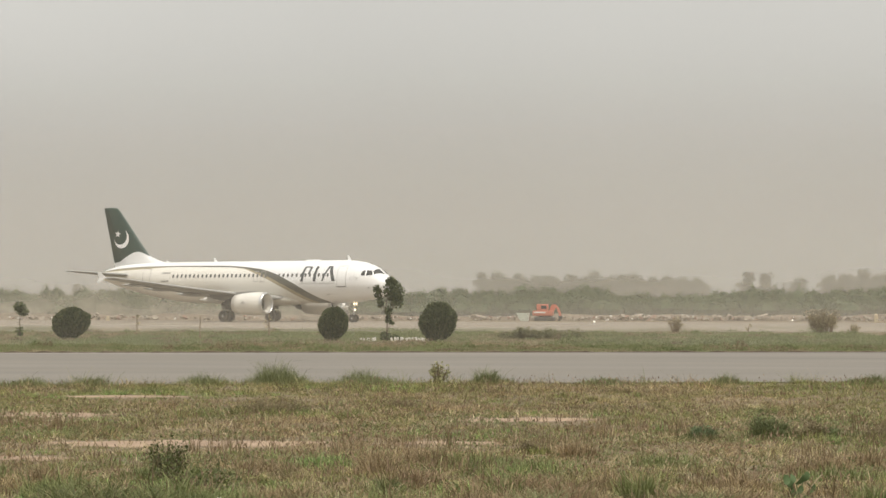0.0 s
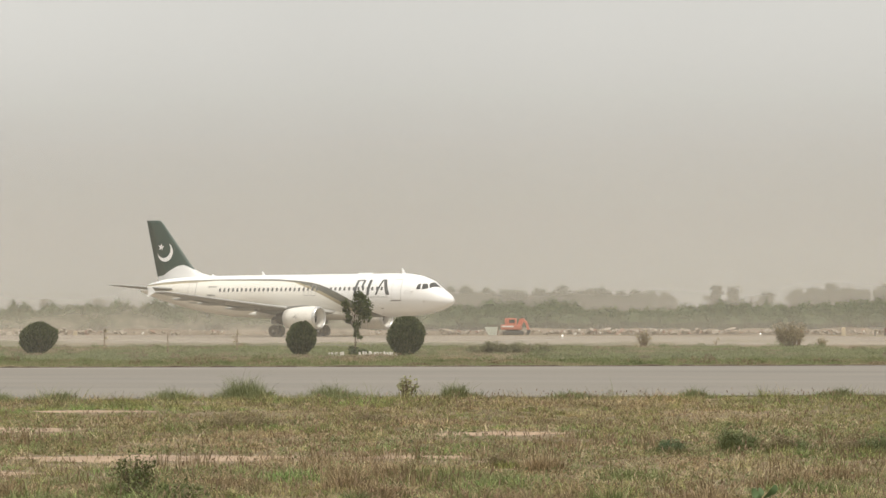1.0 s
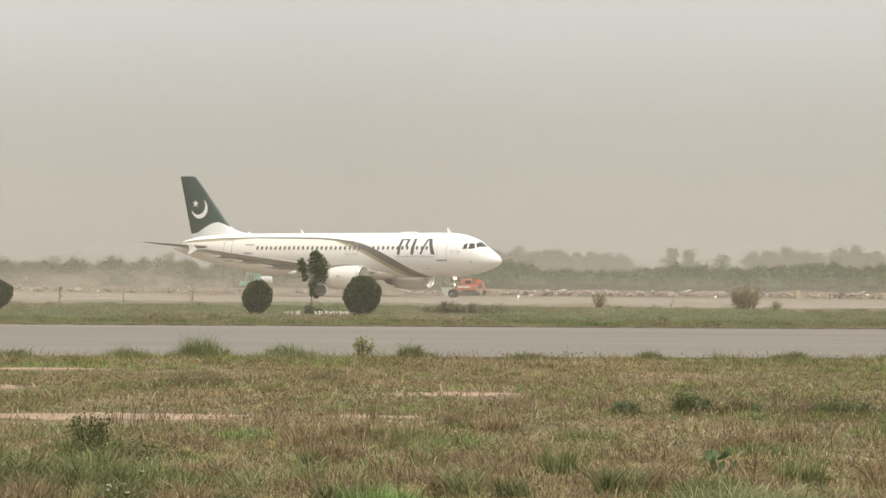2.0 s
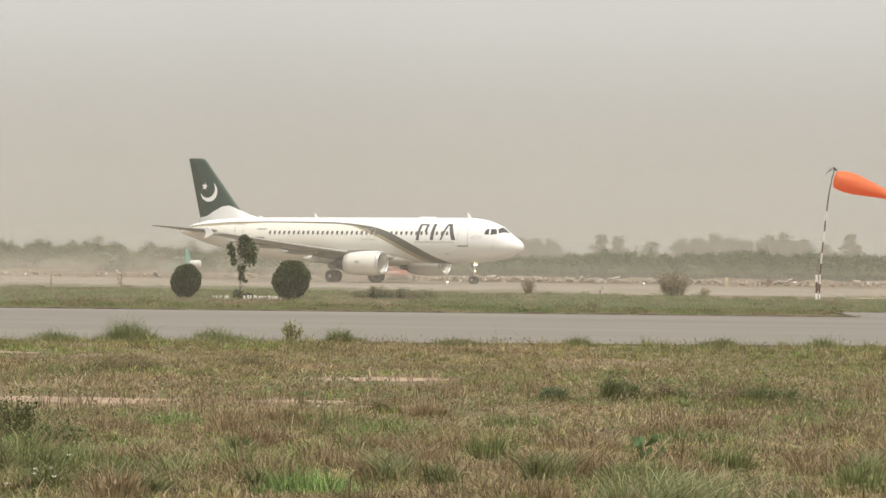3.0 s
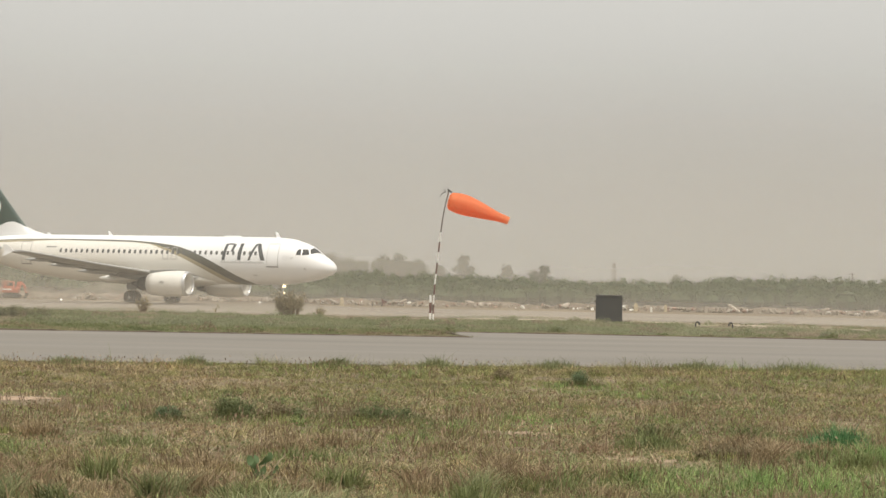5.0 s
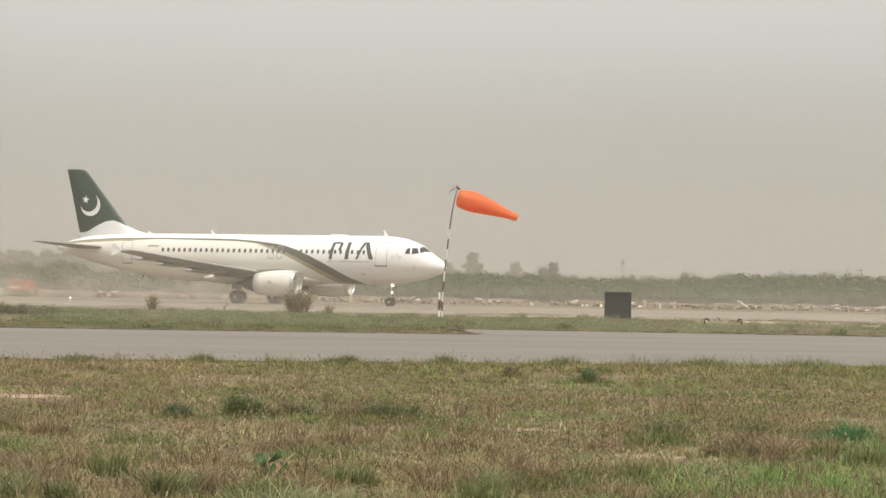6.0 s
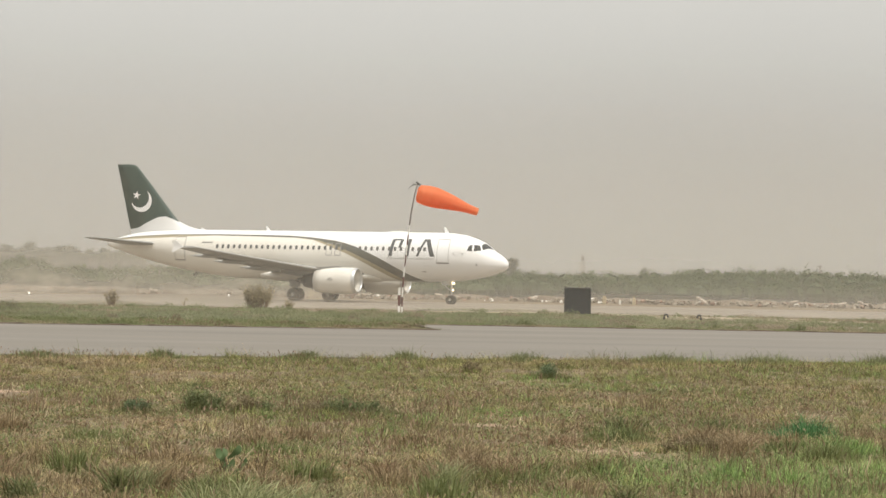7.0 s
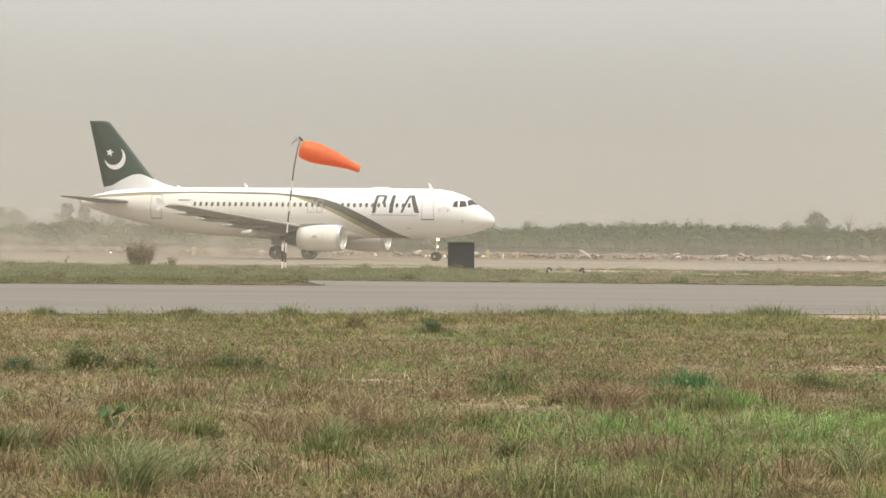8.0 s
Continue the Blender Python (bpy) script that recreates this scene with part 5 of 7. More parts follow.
# ---- windsock ----
def windsock():
    w = root("windsock", pose(17.0, 141, 0), "orange windsock on a bent red and white banded pole", "windsock")
    line = [(0.03, 0.0), (0.04, 1.2), (0.12, 2.4), (0.2, 3.2), (0.31, 4.4), (0.45, 5.7), (0.62, 6.75), (0.80, 7.42)]

    def at(z):
        for p, q in zip(line, line[1:]):
            if z <= q[1]:
                return p[0] + (q[0] - p[0]) * (z - p[1]) / (q[1] - p[1])
        return line[-1][0]

    z, k = 0.0, 0
    cuts = [0.0, 0.35, 0.9, 1.45, 2.05, 2.65, 3.3, 3.9, 4.5, 5.05]
    for z0, z1 in zip(cuts, cuts[1:]):
        bm = bmesh.new()
        tube(bm, [(at(z0), 0, z0), (at((z0 + z1) / 2), 0, (z0 + z1) / 2), (at(z1), 0, z1)], 0.046 if z1 < 3 else 0.04, 12)
        white = k % 2 == 0
        part("pole_band", bm, WHITEBAND if white else REDPAINT, w, "white pole band" if white else "dark red pole band")
        k += 1
    bm = bmesh.new()
    tube(bm, [(at(q), 0, q) for q in (5.05, 5.7, 6.3, 6.9, 7.42)], [0.042, 0.04, 0.036, 0.032, 0.03], 10)
    part("upper_pole", bm, POLEGREY, w, "dull brown upper pole")
    for z0, z1, m in ((-0.03, 0.38, WHITEBAND), (0.38, 1.0, REDPAINT), (1.0, 1.42, WHITEBAND)):
        bm = bmesh.new()
        box(bm, -0.20, -0.05, z0, -0.08, 0.05, z1, 0.008)
        part("hinge_post", bm, m, w, "banded hinge post")
    bm = bmesh.new()
    box(bm, -0.08, -0.03, 0.5, 0.0, 0.03, 0.9, 0.01)
    part("hinge_bracket", bm, POLEGREY, w)
    bm = bmesh.new()
    tube(bm, [(0.80, 0, 7.40), (0.55, 0.02, 7.36), (0.35, 0.05, 7.22), (0.30, 0.06, 7.08)], 0.022, 6)
    tube(bm, [(0.62, 0.0, 7.36), (0.5, 0.1, 7.55)], 0.018, 6)
    tube(bm, [(0.72, 0, 7.55), (0.86, 0, 7.42), (0.95, 0, 7.36)], 0.05, 8)
    part("swivel_frame", bm, DARKMETAL, w, "dark wire swivel frame")
    # the sock in stiff rings, each hung on the frame and swinging a little
    radii = [0.50, 0.58, 0.57, 0.50, 0.43, 0.34, 0.26, 0.23]
    segs = []
    L = 3.5 / 7
    for k in range(7):
        bm = bmesh.new()
        n = 28
        rings = []
        for f in (0.0, 0.35, 0.7, 1.0, 1.12):
            r = radii[k] + (radii[k + 1] - radii[k]) * min(1, f) - (0.012 if f > 1 else 0)
            rings.append([(L * f, r * math.cos(q * math.tau / n) * (1 + 0.035 * math.sin(5 * q * math.tau / n + 0.5 * (k + min(1, f)))), r * math.sin(q * math.tau / n) * (1 + 0.035 * math.sin(4 * q * math.tau / n + 0.7 * (k + min(1, f))))) for q in range(n)])
        if k == 0:
            rings.insert(0, [(-0.10, p[1] * 0.72, p[2] * 0.72) for p in rings[0]])
        loft(bm, rings, cap=False)
        segs.append(part("sock_segment", bm, ORANGE, w, "orange cloth", smooth=True))
    return w, segs, L


WINDSOCK, SOCK, SOCK_STEP = windsock()


# ---- marker board, hooks, edge lamps ----
def marker_board():
    b = root("marker_board", pose(27.99, 144.6, 0, 0, 0, -6), "plain black upright marker board on the verge", "sign board")
    bm = bmesh.new()
    box(bm, -0.77, -0.06, 0.06, 0.77, 0.06, 1.60, 0.012)
    part("panel", bm, BLACKPAINT, b)
    bm = bmesh.new()
    box(bm, -0.80, -0.10, 1.585, 0.80, 0.10, 1.645, 0.012)
    part("top_rail", bm, RAILGREY, b, "grey top rail, its sunlit paleness put into the colour")
    for s in (-1, 1):
        bm = bmesh.new()
        box(bm, s * 0.74 - 0.05, -0.10, -0.05, s * 0.74 + 0.05, 0.10, 1.60, 0.01)
        part("side_rail", bm, BLACKPAINT, b)
        bm = bmesh.new()
        tube(bm, [(s * 0.6, 0.06, 1.3), (s * 0.6, 0.9, 0.0)], 0.03, 8)
        part("brace", bm, DARKMETAL, b)


# paler than the panel: the board's sunlit top is put into this grey
RAILGREY = plain("lit_rail_grey", (0.085, 0.085, 0.08), 0.8, var=0.2)
marker_board()


def hook(m, first=None):
    if first:
        return copy_thing(first, m)
    h = root("hooked_pipe", m, "dark bent pipe end standing in the verge", "pipe", "hooked pipes")
    bm = bmesh.new()
    tube(bm, [(0, 0, -0.05), (0, 0, 0.20), (0.02, 0, 0.28), (0.09, 0, 0.33), (0.17, 0, 0.30), (0.21, 0, 0.20)], 0.045, 10)
    part("pipe", bm, DARKMETAL, h)
    bm = bmesh.new()
    tube(bm, [(0.21, 0, 0.22), (0.215, 0, 0.16)], 0.06, 10)
    part("collar", bm, DARKMETAL, h)
    return h


HOOK = hook(pose(29.45, 128, 0))
hook(pose(31.30, 127.4, 0, 0, 0, 188), HOOK)


def edge_lamp(m, first=None):
    if first:
        return copy_thing(first, m)
    e = root("edge_lamp", m, "small lit lamp on a stub beside the taxiway", "lamp", "taxiway lamps")
    bm = bmesh.new()
    tube(bm, [(0, 0, -0.02), (0, 0, 0.03), (0, 0, 0.05), (0, 0, 0.2)], [0.13, 0.13, 0.05, 0.05], 10)
    part("stub", bm, GEARGREY, e)
    bm = bmesh.new()
    bmesh.ops.create_uvsphere(bm, u_segments=10, v_segments=8, radius=0.08, matrix=Matrix.Translation((0, 0, 0.26)))
    part("lens", bm, LAMPWHITE, e, "lit clear lens", smooth=True)
    return e


LAMP = edge_lamp(pose(-6.2, 212, 0))
edge_lamp(pose(11.6, 231, 0), LAMP)


PALEWEED = leafy("pale_weed_leaves", (0.30, 0.30, 0.16), (0.54, 0.52, 0.30), through_it=0.5)


TUFTGREEN = leafy("tuft_blades", (0.145, 0.16, 0.078), (0.335, 0.355, 0.18))
DUSTSHRUB = leafy("dusty_shrub_leaves", (0.22, 0.19, 0.12), (0.46, 0.40, 0.25), through_it=0.4)
EMERALD = leafy("emerald_blades", (0.05, 0.14, 0.055), (0.19, 0.38, 0.15), through_it=0.4)
DARKTUFT = leafy("tussock_blades", (0.085, 0.10, 0.04), (0.26, 0.275, 0.115))
DARKWEED = leafy("dark_weed_leaves", (0.065, 0.08, 0.03), (0.22, 0.24, 0.10))
MOUNDLEAF = leafy("mound_leaves", (0.15, 0.145, 0.08), (0.26, 0.255, 0.14))
LONGGREEN = leafy("long_grass_blades", (0.13, 0.155, 0.055), (0.38, 0.41, 0.18), through_it=0.35)


# ---- bushes, saplings, scrub ----
def clipped_bush(m, width, height, seed, label):
    """A clipped evergreen: short stem, dense leaf shell with tufts and hollows."""
    rs, rnd = np.random.RandomState(seed), random.Random(seed)
    b = root("clipped_bush", m, label, "bush", "clipped bushes")
    bm = bmesh.new()
    tube(bm, [(0, 0, -0.05), (0.02, 0, 0.25), (0, 0.02, height * 0.6)], [0.09, 0.08, 0.03], 8)
    for k in range(7):
        a = k * math.tau / 7
        tube(bm, [(0, 0, 0.15), (0.3 * width * math.cos(a), 0.3 * width * math.sin(a), height * 0.5)], [0.035, 0.012], 5)
    part("stem", bm, BARK, b)
    # upright tufts cover the outside
    lob = [(rs.rand() * math.tau, rs.rand() * 2 - 1, 0.02 + 0.10 * rs.rand() ** 2) for _ in range(80)]
    k = 9000
    u, v = rs.rand(k) * math.tau, rs.rand(k) ** 0.9
    zz = v
    prof = np.where(zz < 0.55, np.clip(1 - ((0.55 - zz) / 0.57) ** 1.9, 0, 1) ** 0.55, np.clip(1 - ((zz - 0.55) / 0.455) ** 1.8, 0, 1) ** 0.62)
    rr = prof * width * 0.5 * (1 - 0.30 * rs.rand(k) ** 2.2)
    bumpy = np.zeros(k)
    for la, lz, ls in lob:
        bumpy += ls * np.exp(-((np.angle(np.exp(1j * (u - la)))) ** 2) / 0.05 - ((zz - (lz + 1) / 2) ** 2) / 0.006)
    rr *= 0.90 + bumpy + 0.035 * np.sin(13 * u + 5 * zz + seed) + 0.03 * np.sin(5 * u + 9 * zz)
    x, y, z = rr * np.cos(u) + 0.10 * width * (zz - 0.5), rr * np.sin(u), 0.06 + zz * (height - 0.1) * (0.97 + 0.5 * bumpy * zz)
    # leaves stand up and out, in small sprays
    out = np.stack([np.cos(u) * 0.5, np.sin(u) * 0.5, 0.9 + 0 * u], 1) + rs.randn(k, 3) * 0.35
    out /= np.linalg.norm(out, axis=1)[:, None]
    wide = np.cross(out, rs.randn(k, 3))
    wide /= np.linalg.norm(wide, axis=1)[:, None]
    s = (0.075 * (0.6 + 0.8 * rs.rand(k)))[:, None]
    c = np.stack([x, y, z], 1)
    q = np.stack([c - out * s, c - wide * s * 0.45, c + out * s, c + wide * s * 0.45], 1)
    crown = new("foliage", mesh_arrays("foliage", q, 4, BUSHLEAF))
    crown.parent = b
    return b


clipped_bush(pose(-10.3, 111.2, 0), 1.78, 1.80, 1, "round dark green clipped bush by the road")
clipped_bush(pose(-15.3, 112.9, 0), 1.42, 1.60, 2, "narrower dark green clipped bush beside a sapling")
clipped_bush(pose(-28.5, 116.5, 0, 0, 0, 40), 1.90, 1.60, 3, "broad dark green clipped bush standing alone")


def sapling(m, clumps, height, seed, label, stem=0.03):
    rs = np.random.RandomState(seed)
    t = root("sapling", m, label, "sapling", "saplings")
    bm = bmesh.new()
    tube(bm, [(0, 0, -0.05), (0.03, 0, height * 0.3), (-0.02, 0.02, height * 0.6), (0.08, 0, height * 0.95)], [stem, stem * 0.8, stem * 0.6, 0.006], 7)
    for (cx, cz, rx, rz, n) in clumps:
        tube(bm, [(0.0, 0, max(0.1, cz - 0.5)), (cx * 0.6, 0.03, cz - 0.1), (cx, 0, cz + rz * 0.5)], [0.014, 0.01, 0.005], 5)
    part("trunk", bm, BARK, t)
    quads = []
    for (cx, cz, rx, rz, n) in clumps:
        v = rs.randn(n, 3)
        v /= np.linalg.norm(v, axis=1)[:, None]
        p = v * (rs.rand(n, 1) ** 0.45) * np.array([[rx, rx, rz]])
        quads.append(leaf_quads(rs, cx + p[:, 0], p[:, 1], np.clip(cz + p[:, 2], 0.03, None), 0.075))
    crown = new("crown", mesh_arrays("crown", np.concatenate(quads), 4, BUSHLEAF))
    crown.parent = t
    return t


sapling(pose(-13.02, 114.5, 0), [(0.34, 2.32, 0.52, 0.52, 520), (0.46, 1.86, 0.40, 0.36, 290), (0.20, 2.74, 0.28, 0.28, 170), (-0.42, 2.28, 0.21, 0.36, 170), (-0.28, 1.8, 0.17, 0.28, 100), (0.10, 1.4, 0.22, 0.24, 110), (0.08, 1.0, 0.16, 0.22, 70), (0.25, 0.85, 0.12, 0.12, 30), (-0.06, 0.22, 0.28, 0.25, 170), (0.42, 0.16, 0.20, 0.12, 70)], 2.75, 4, "thin young tree with a dark uneven crown between bushes")
sapling(pose(-33.0, 124, 0), [(0.0, 1.55, 0.36, 0.30, 220), (0.2, 1.3, 0.3, 0.22, 120), (0.0, 0.3, 0.22, 0.3, 90)], 1.7, 5, "thin young tree with a small drooping crown")


def dead_stick(m, height, twigs, seed, label):
    rnd = random.Random(seed)
    t = root("dead_sapling", m, label, "dead sapling", "dead saplings")
    bm = bmesh.new()
    tube(bm, [(0, 0, -0.04), (rnd.uniform(-0.04, 0.04), 0, height * 0.5), (rnd.uniform(-0.05, 0.05), 0, height)], [0.035, 0.03, 0.018], 7)
    part("stake", bm, DEADWOOD, t)
    for dz, dx in twigs:
        bm = bmesh.new()
        tube(bm, [(0, 0, dz), (dx * 0.6, 0.02, dz + 0.08), (dx, 0, dz + 0.05)], [0.016, 0.012, 0.007], 5)
        part("twig", bm, DEADWOOD, t)
        rs = np.random.RandomState(seed + int(dz * 100))
        p = rs.randn(14, 3) * 0.06
        lv = new("foliage", mesh_arrays("foliage", leaf_quads(rs, dx + p[:, 0], p[:, 1], dz + 0.05 + p[:, 2], 0.05), 4, SCRUBLEAF))
        lv.parent = t


dead_stick(pose(4.9, 150, 0), 0.42, [(0.38, 0.12), (0.2, -0.08)], 14, "short crooked dead stem at the taxiway's edge")
dead_stick(pose(-26.9, 124, 0), 1.25, [(1.05, 0.08), (0.7, 0.1), (0.15, -0.12), (0.3, 0.06)], 11, "withered stake-like sapling in the verge")
dead_stick(pose(-22.5, 118, 0), 1.1, [], 12, "bare leafless stake in the verge")
dead_stick(pose(-20.4, 126, 0), 1.2, [(0.7, -0.22), (0.55, -0.12), (0.35, 0.25), (0.9, 0.08)], 13, "withered sapling with a few leaves in the verge")


def scrub(m, width, height, seed, label, n=700, material=None, name="shrub", group="shrubs", twigs=22, size=0.06, thick=0.02, wood=None, foot=0.35):
    """A loose shrub of thin twigs with sparse leaves."""
    rs, rnd = np.random.RandomState(seed), random.Random(seed)
    t = root(name, m, label, "shrub", group)
    bm = bmesh.new()
    tips = []
    for k in range(twigs):
        a, r = rnd.uniform(0, math.tau), width * 0.5 * rnd.uniform(0.2, 1)
        h = height * rnd.uniform(0.55, 1.0) * (1 - 0.35 * r / width)
        tip = (r * math.cos(a), r * math.sin(a), h)
        tube(bm, [(tip[0] * foot, tip[1] * foot, -0.03), (tip[0] * (foot * 0.6 + 0.4), tip[1] * (foot * 0.6 + 0.4), h * 0.55), tip], [thick, thick * 0.65, thick * 0.25], 5)
        tips.append(tip)
    tagged(part("twig_bundle", bm, wood or DEADWOOD, t), kind="stuff")
    i = rs.randint(0, len(tips), n)
    f = 0.25 + 0.75 * rs.rand(n) ** 0.7
    c = np.array(tips)[i] * np.stack([foot + (1 - foot) * f, foot + (1 - foot) * f, f], 1) + rs.randn(n, 3) * width * 0.05
    lv = new("foliage", mesh_arrays("foliage", leaf_quads(rs, c[:, 0], c[:, 1], np.clip(c[:, 2], 0.02, None), size), 4, material or SCRUBLEAF))
    lv.parent = t
    return t


scrub(pose(9.3, 149.5, 0), 2.05, 1.6, 41, "straggly half-dry shrub at the taxiway's edge", 2600, DUSTSHRUB, size=0.05, twigs=70, foot=0.62)
scrub(pose(11.2, 150.5, 0), 1.1, 0.55, 42, "low withered shrub beside a taller one", 260, size=0.045, twigs=24, foot=0.5)
scrub(pose(0.53, 150.6, 0), 1.1, 1.08, 43, "small straggly shrub at the taxiway's edge", 420, foot=0.35, twigs=34, size=0.045)
# weeds along the near side of the road
def tall_tuft(m, width, height, seed, label, material, wide=0.009, count=240, group="roadside tufts"):
    """A thick tuft of long grass."""
    rs = np.random.RandomState(seed)
    px, py = rs.randn(count) * width * 0.27, rs.randn(count) * width * 0.2
    lump = 0.35 + 1.25 * value_noise(px, py, width * 0.16, seed)
    tall = height * np.exp(-np.abs(px / (width * 0.46)) ** 2.6) * lump * (0.35 + 0.65 * rs.rand(count)) + 0.04
    me = blade_mesh("grass_tuft", [blades(rs, px, py, tall, np.full(count, wide), 7, 0.10, 0.8, 0.45)], material)
    ob = new("grass_tuft", me)
    ob.matrix_basis = m
    return tagged(ob, label, "grass tuft", group, "stuff")


tall_tuft(pose(-8.15, 51.3, 0), 1.25, 0.53, 46, "thick green grass tuft at the road's edge", TUFTGREEN, 0.006, 460)
tall_tuft(pose(-6.3, 51.5, 0), 1.5, 0.34, 47, "thick green grass tuft at the road's edge", TUFTGREEN, 0.007, 260)
tall_tuft(pose(-9.6, 50.9, 0), 1.2, 0.26, 45, "thick green grass tuft at the road's edge", TUFTGREEN, 0.007, 180)
tall_tuft(pose(-3.7, 51.8, 0), 0.9, 0.36, 48, "thick green grass tuft at the road's edge", TUFTGREEN)
scrub(pose(-4.75, 51.2, 0), 0.7, 0.5, 48, "pale yellow-green leafy weed at the road's edge", 210, PALEWEED, "weed_clump", "roadside weeds", 20, 0.04)
scrub(pose(-4.62, 22.6, 0), 0.55, 0.46, 50, "dark straggling weed in the near grass", 620, DARKWEED, "dark_weed", "straggling weeds", 44, 0.017, 0.004, BARK)
scrub(pose(-4.15, 21.6, 0), 1.0, 0.26, 51, "dark straggling weed in the near grass", 620, DARKWEED, "dark_weed", "straggling weeds", 44, 0.017, 0.004, BARK)
for i, (x, y, w, h) in enumerate(((-1.3, 46.2, 0.7, 0.28), (1.2, 46.6, 0.5, 0.32), (4.2, 47.2, 0.6, 0.28), (6.5, 47.8, 0.5, 0.32), (9.3, 48.4, 0.7, 0.30), (12.5, 49.2, 1.0, 0.34), (15.0, 49.6, 1.1, 0.36), (18.2, 50.2, 1.2, 0.38), (-11.7, 44.2, 0.7, 0.34), (-13.0, 44.0, 0.7, 0.32))):
    tall_tuft(pose(x, y + 5.2, 0), w * 1.6, h * 0.72, 60 + i, "small green grass tuft at the road's edge", TUFTGREEN, count=180)


def leafy_mound(m, width, height, seed, label, material, leaves=1500, size=0.016):
    """A low rounded weed: fine wiry stems from one foot, clothed in small leaves up to a ragged dome."""
    rs, rnd = np.random.RandomState(seed), random.Random(seed)
    t = root("leafy_mound", m, label, "weed", "leafy mounds")
    bm = bmesh.new()
    ends = []
    for k in range(26):
        a, q = rnd.uniform(0, math.tau), math.sqrt(rnd.random())
        r = width * 0.5 * q
        e = (r * math.cos(a), 0.7 * r * math.sin(a), height * math.sqrt(max(0.0, 1 - q * q * 0.85)) * rnd.uniform(0.7, 1.12))
        tube(bm, [(e[0] * 0.3, e[1] * 0.3, -0.01), (e[0] * 0.75, e[1] * 0.75, e[2] * 0.55), e], [0.004, 0.003, 0.0015], 4)
        ends.append(e)
    tagged(part("stem_bundle", bm, BARK, t), kind="stuff")
    e = np.array(ends)[rs.randint(0, len(ends), leaves)]
    f = (0.25 + 0.78 * rs.rand(leaves) ** 0.7)[:, None]
    c = e * np.concatenate([0.3 + 0.7 * f, 0.3 + 0.7 * f, f], 1) + rs.randn(leaves, 3) * width * 0.055
    lv = new("foliage", mesh_arrays("foliage", leaf_quads(rs, c[:, 0], c[:, 1], np.clip(c[:, 2], 0.008, None), size), 4, material))
    lv.parent = t


MOUNDGREEN = leafy("fine_dark_leaves", (0.125, 0.15, 0.07), (0.31, 0.345, 0.17), through_it=0.5)
MOUNDBLUE = leafy("fine_blue_green_leaves", (0.125, 0.175, 0.095), (0.29, 0.36, 0.195), through_it=0.5)
MOUNDBROWN = leafy("fine_withered_leaves", (0.20, 0.165, 0.10), (0.42, 0.35, 0.215), through_it=0.5)
DULLGREEN = "dark green fine-leaved weed mound in the dry field"
for i, (x, y, w, h, mat, label, n) in enumerate(((1.23, 30.6, 0.50, 0.27, MOUNDGREEN, DULLGREEN, 2000), (1.72, 30.8, 0.55, 0.19, MOUNDBROWN, "withered brownish weed mound in the dry field", 1300), (2.02, 30.9, 0.4, 0.15, MOUNDGREEN, DULLGREEN, 700),
                                                 (2.62, 30.8, 0.5, 0.15, MOUNDBROWN, "withered brownish weed mound in the dry field", 900), (3.0, 30.8, 0.55, 0.19, MOUNDGREEN, DULLGREEN, 1500), (3.4, 30.9, 0.45, 0.15, MOUNDGREEN, DULLGREEN, 800),
                                                 (0.44, 30.6, 0.34, 0.16, MOUNDBLUE, "blue-green fine-leaved weed mound in the dry field", 900), (7.96, 43.8, 0.50, 0.26, MOUNDBLUE, "blue-green fine-leaved weed mound in the dry field", 1000),
                                                 (6.89, 46.0, 0.42, 0.20, MOUNDBROWN, "withered brownish weed mound in the dry field", 700), (5.87, 27.8, 0.30, 0.17, MOUNDGREEN, DULLGREEN, 900), (5.9, 24.5, 0.5, 0.16, MOUNDBROWN, "withered brownish weed mound in the dry field", 1000),
                                                 (6.3, 24.6, 0.4, 0.14, MOUNDBROWN, "withered brownish weed mound in the dry field", 700), (-6.05, 36.9, 0.85, 0.20, MOUNDBROWN, "withered brownish weed mound in the dry field", 1300),
                                                 (-5.6, 37.0, 0.6, 0.16, MOUNDBROWN, "withered brownish weed mound in the dry field", 800), (-4.2, 38.9, 0.6, 0.16, MOUNDBROWN, "withered brownish weed mound in the dry field", 700), (-1.5, 27.6, 0.35, 0.13, MOUNDBROWN, "withered brownish weed mound in the dry field", 600), (9.4, 27.2, 0.5, 0.18, MOUNDGREEN, DULLGREEN, 900))):
    leafy_mound(pose(x, y, 0, 0, 0, 37 * i), w * 1.2, h * 1.08, 500 + i, label, mat, int(n * 1.5), 0.010 + 0.0001 * y)
    tall_tuft(pose(x, y - 0.05, 0), w * 1.7, h * 0.85, 560 + i, "sparse grass grown through a weed mound", DARKTUFT if mat != MOUNDBROWN else OLIVE, 0.006, 90, "mound grass")
for i, (x, y, w, h, n) in enumerate(((-6.7, 118.6, 1.5, 0.62, 2600), (-5.9, 119.4, 1.6, 0.42, 2000), (-4.8, 121.0, 2.0, 0.32, 1800), (-7.6, 119.6, 1.4, 0.30, 1000))):
    leafy_mound(pose(x, y, 0), w, h, 540 + i, "low dull green mound of weeds in the verge", MOUNDLEAF, n, 0.035)
tall_tuft(pose(7.76, 26.6, 0), 0.8, 0.34, 95, "lush emerald grass tuft in the near field", EMERALD, 0.006, 260, "green tufts")
tall_tuft(pose(7.4, 24.0, 0), 0.8, 0.28, 96, "lush green grass tuft in the near field", GREEN, 0.006, 240, "green tufts")
tall_tuft(pose(7.9, 18.0, 0), 0.5, 0.30, 97, "lush emerald grass tuft in the near field", EMERALD, 0.006, 200, "green tufts")
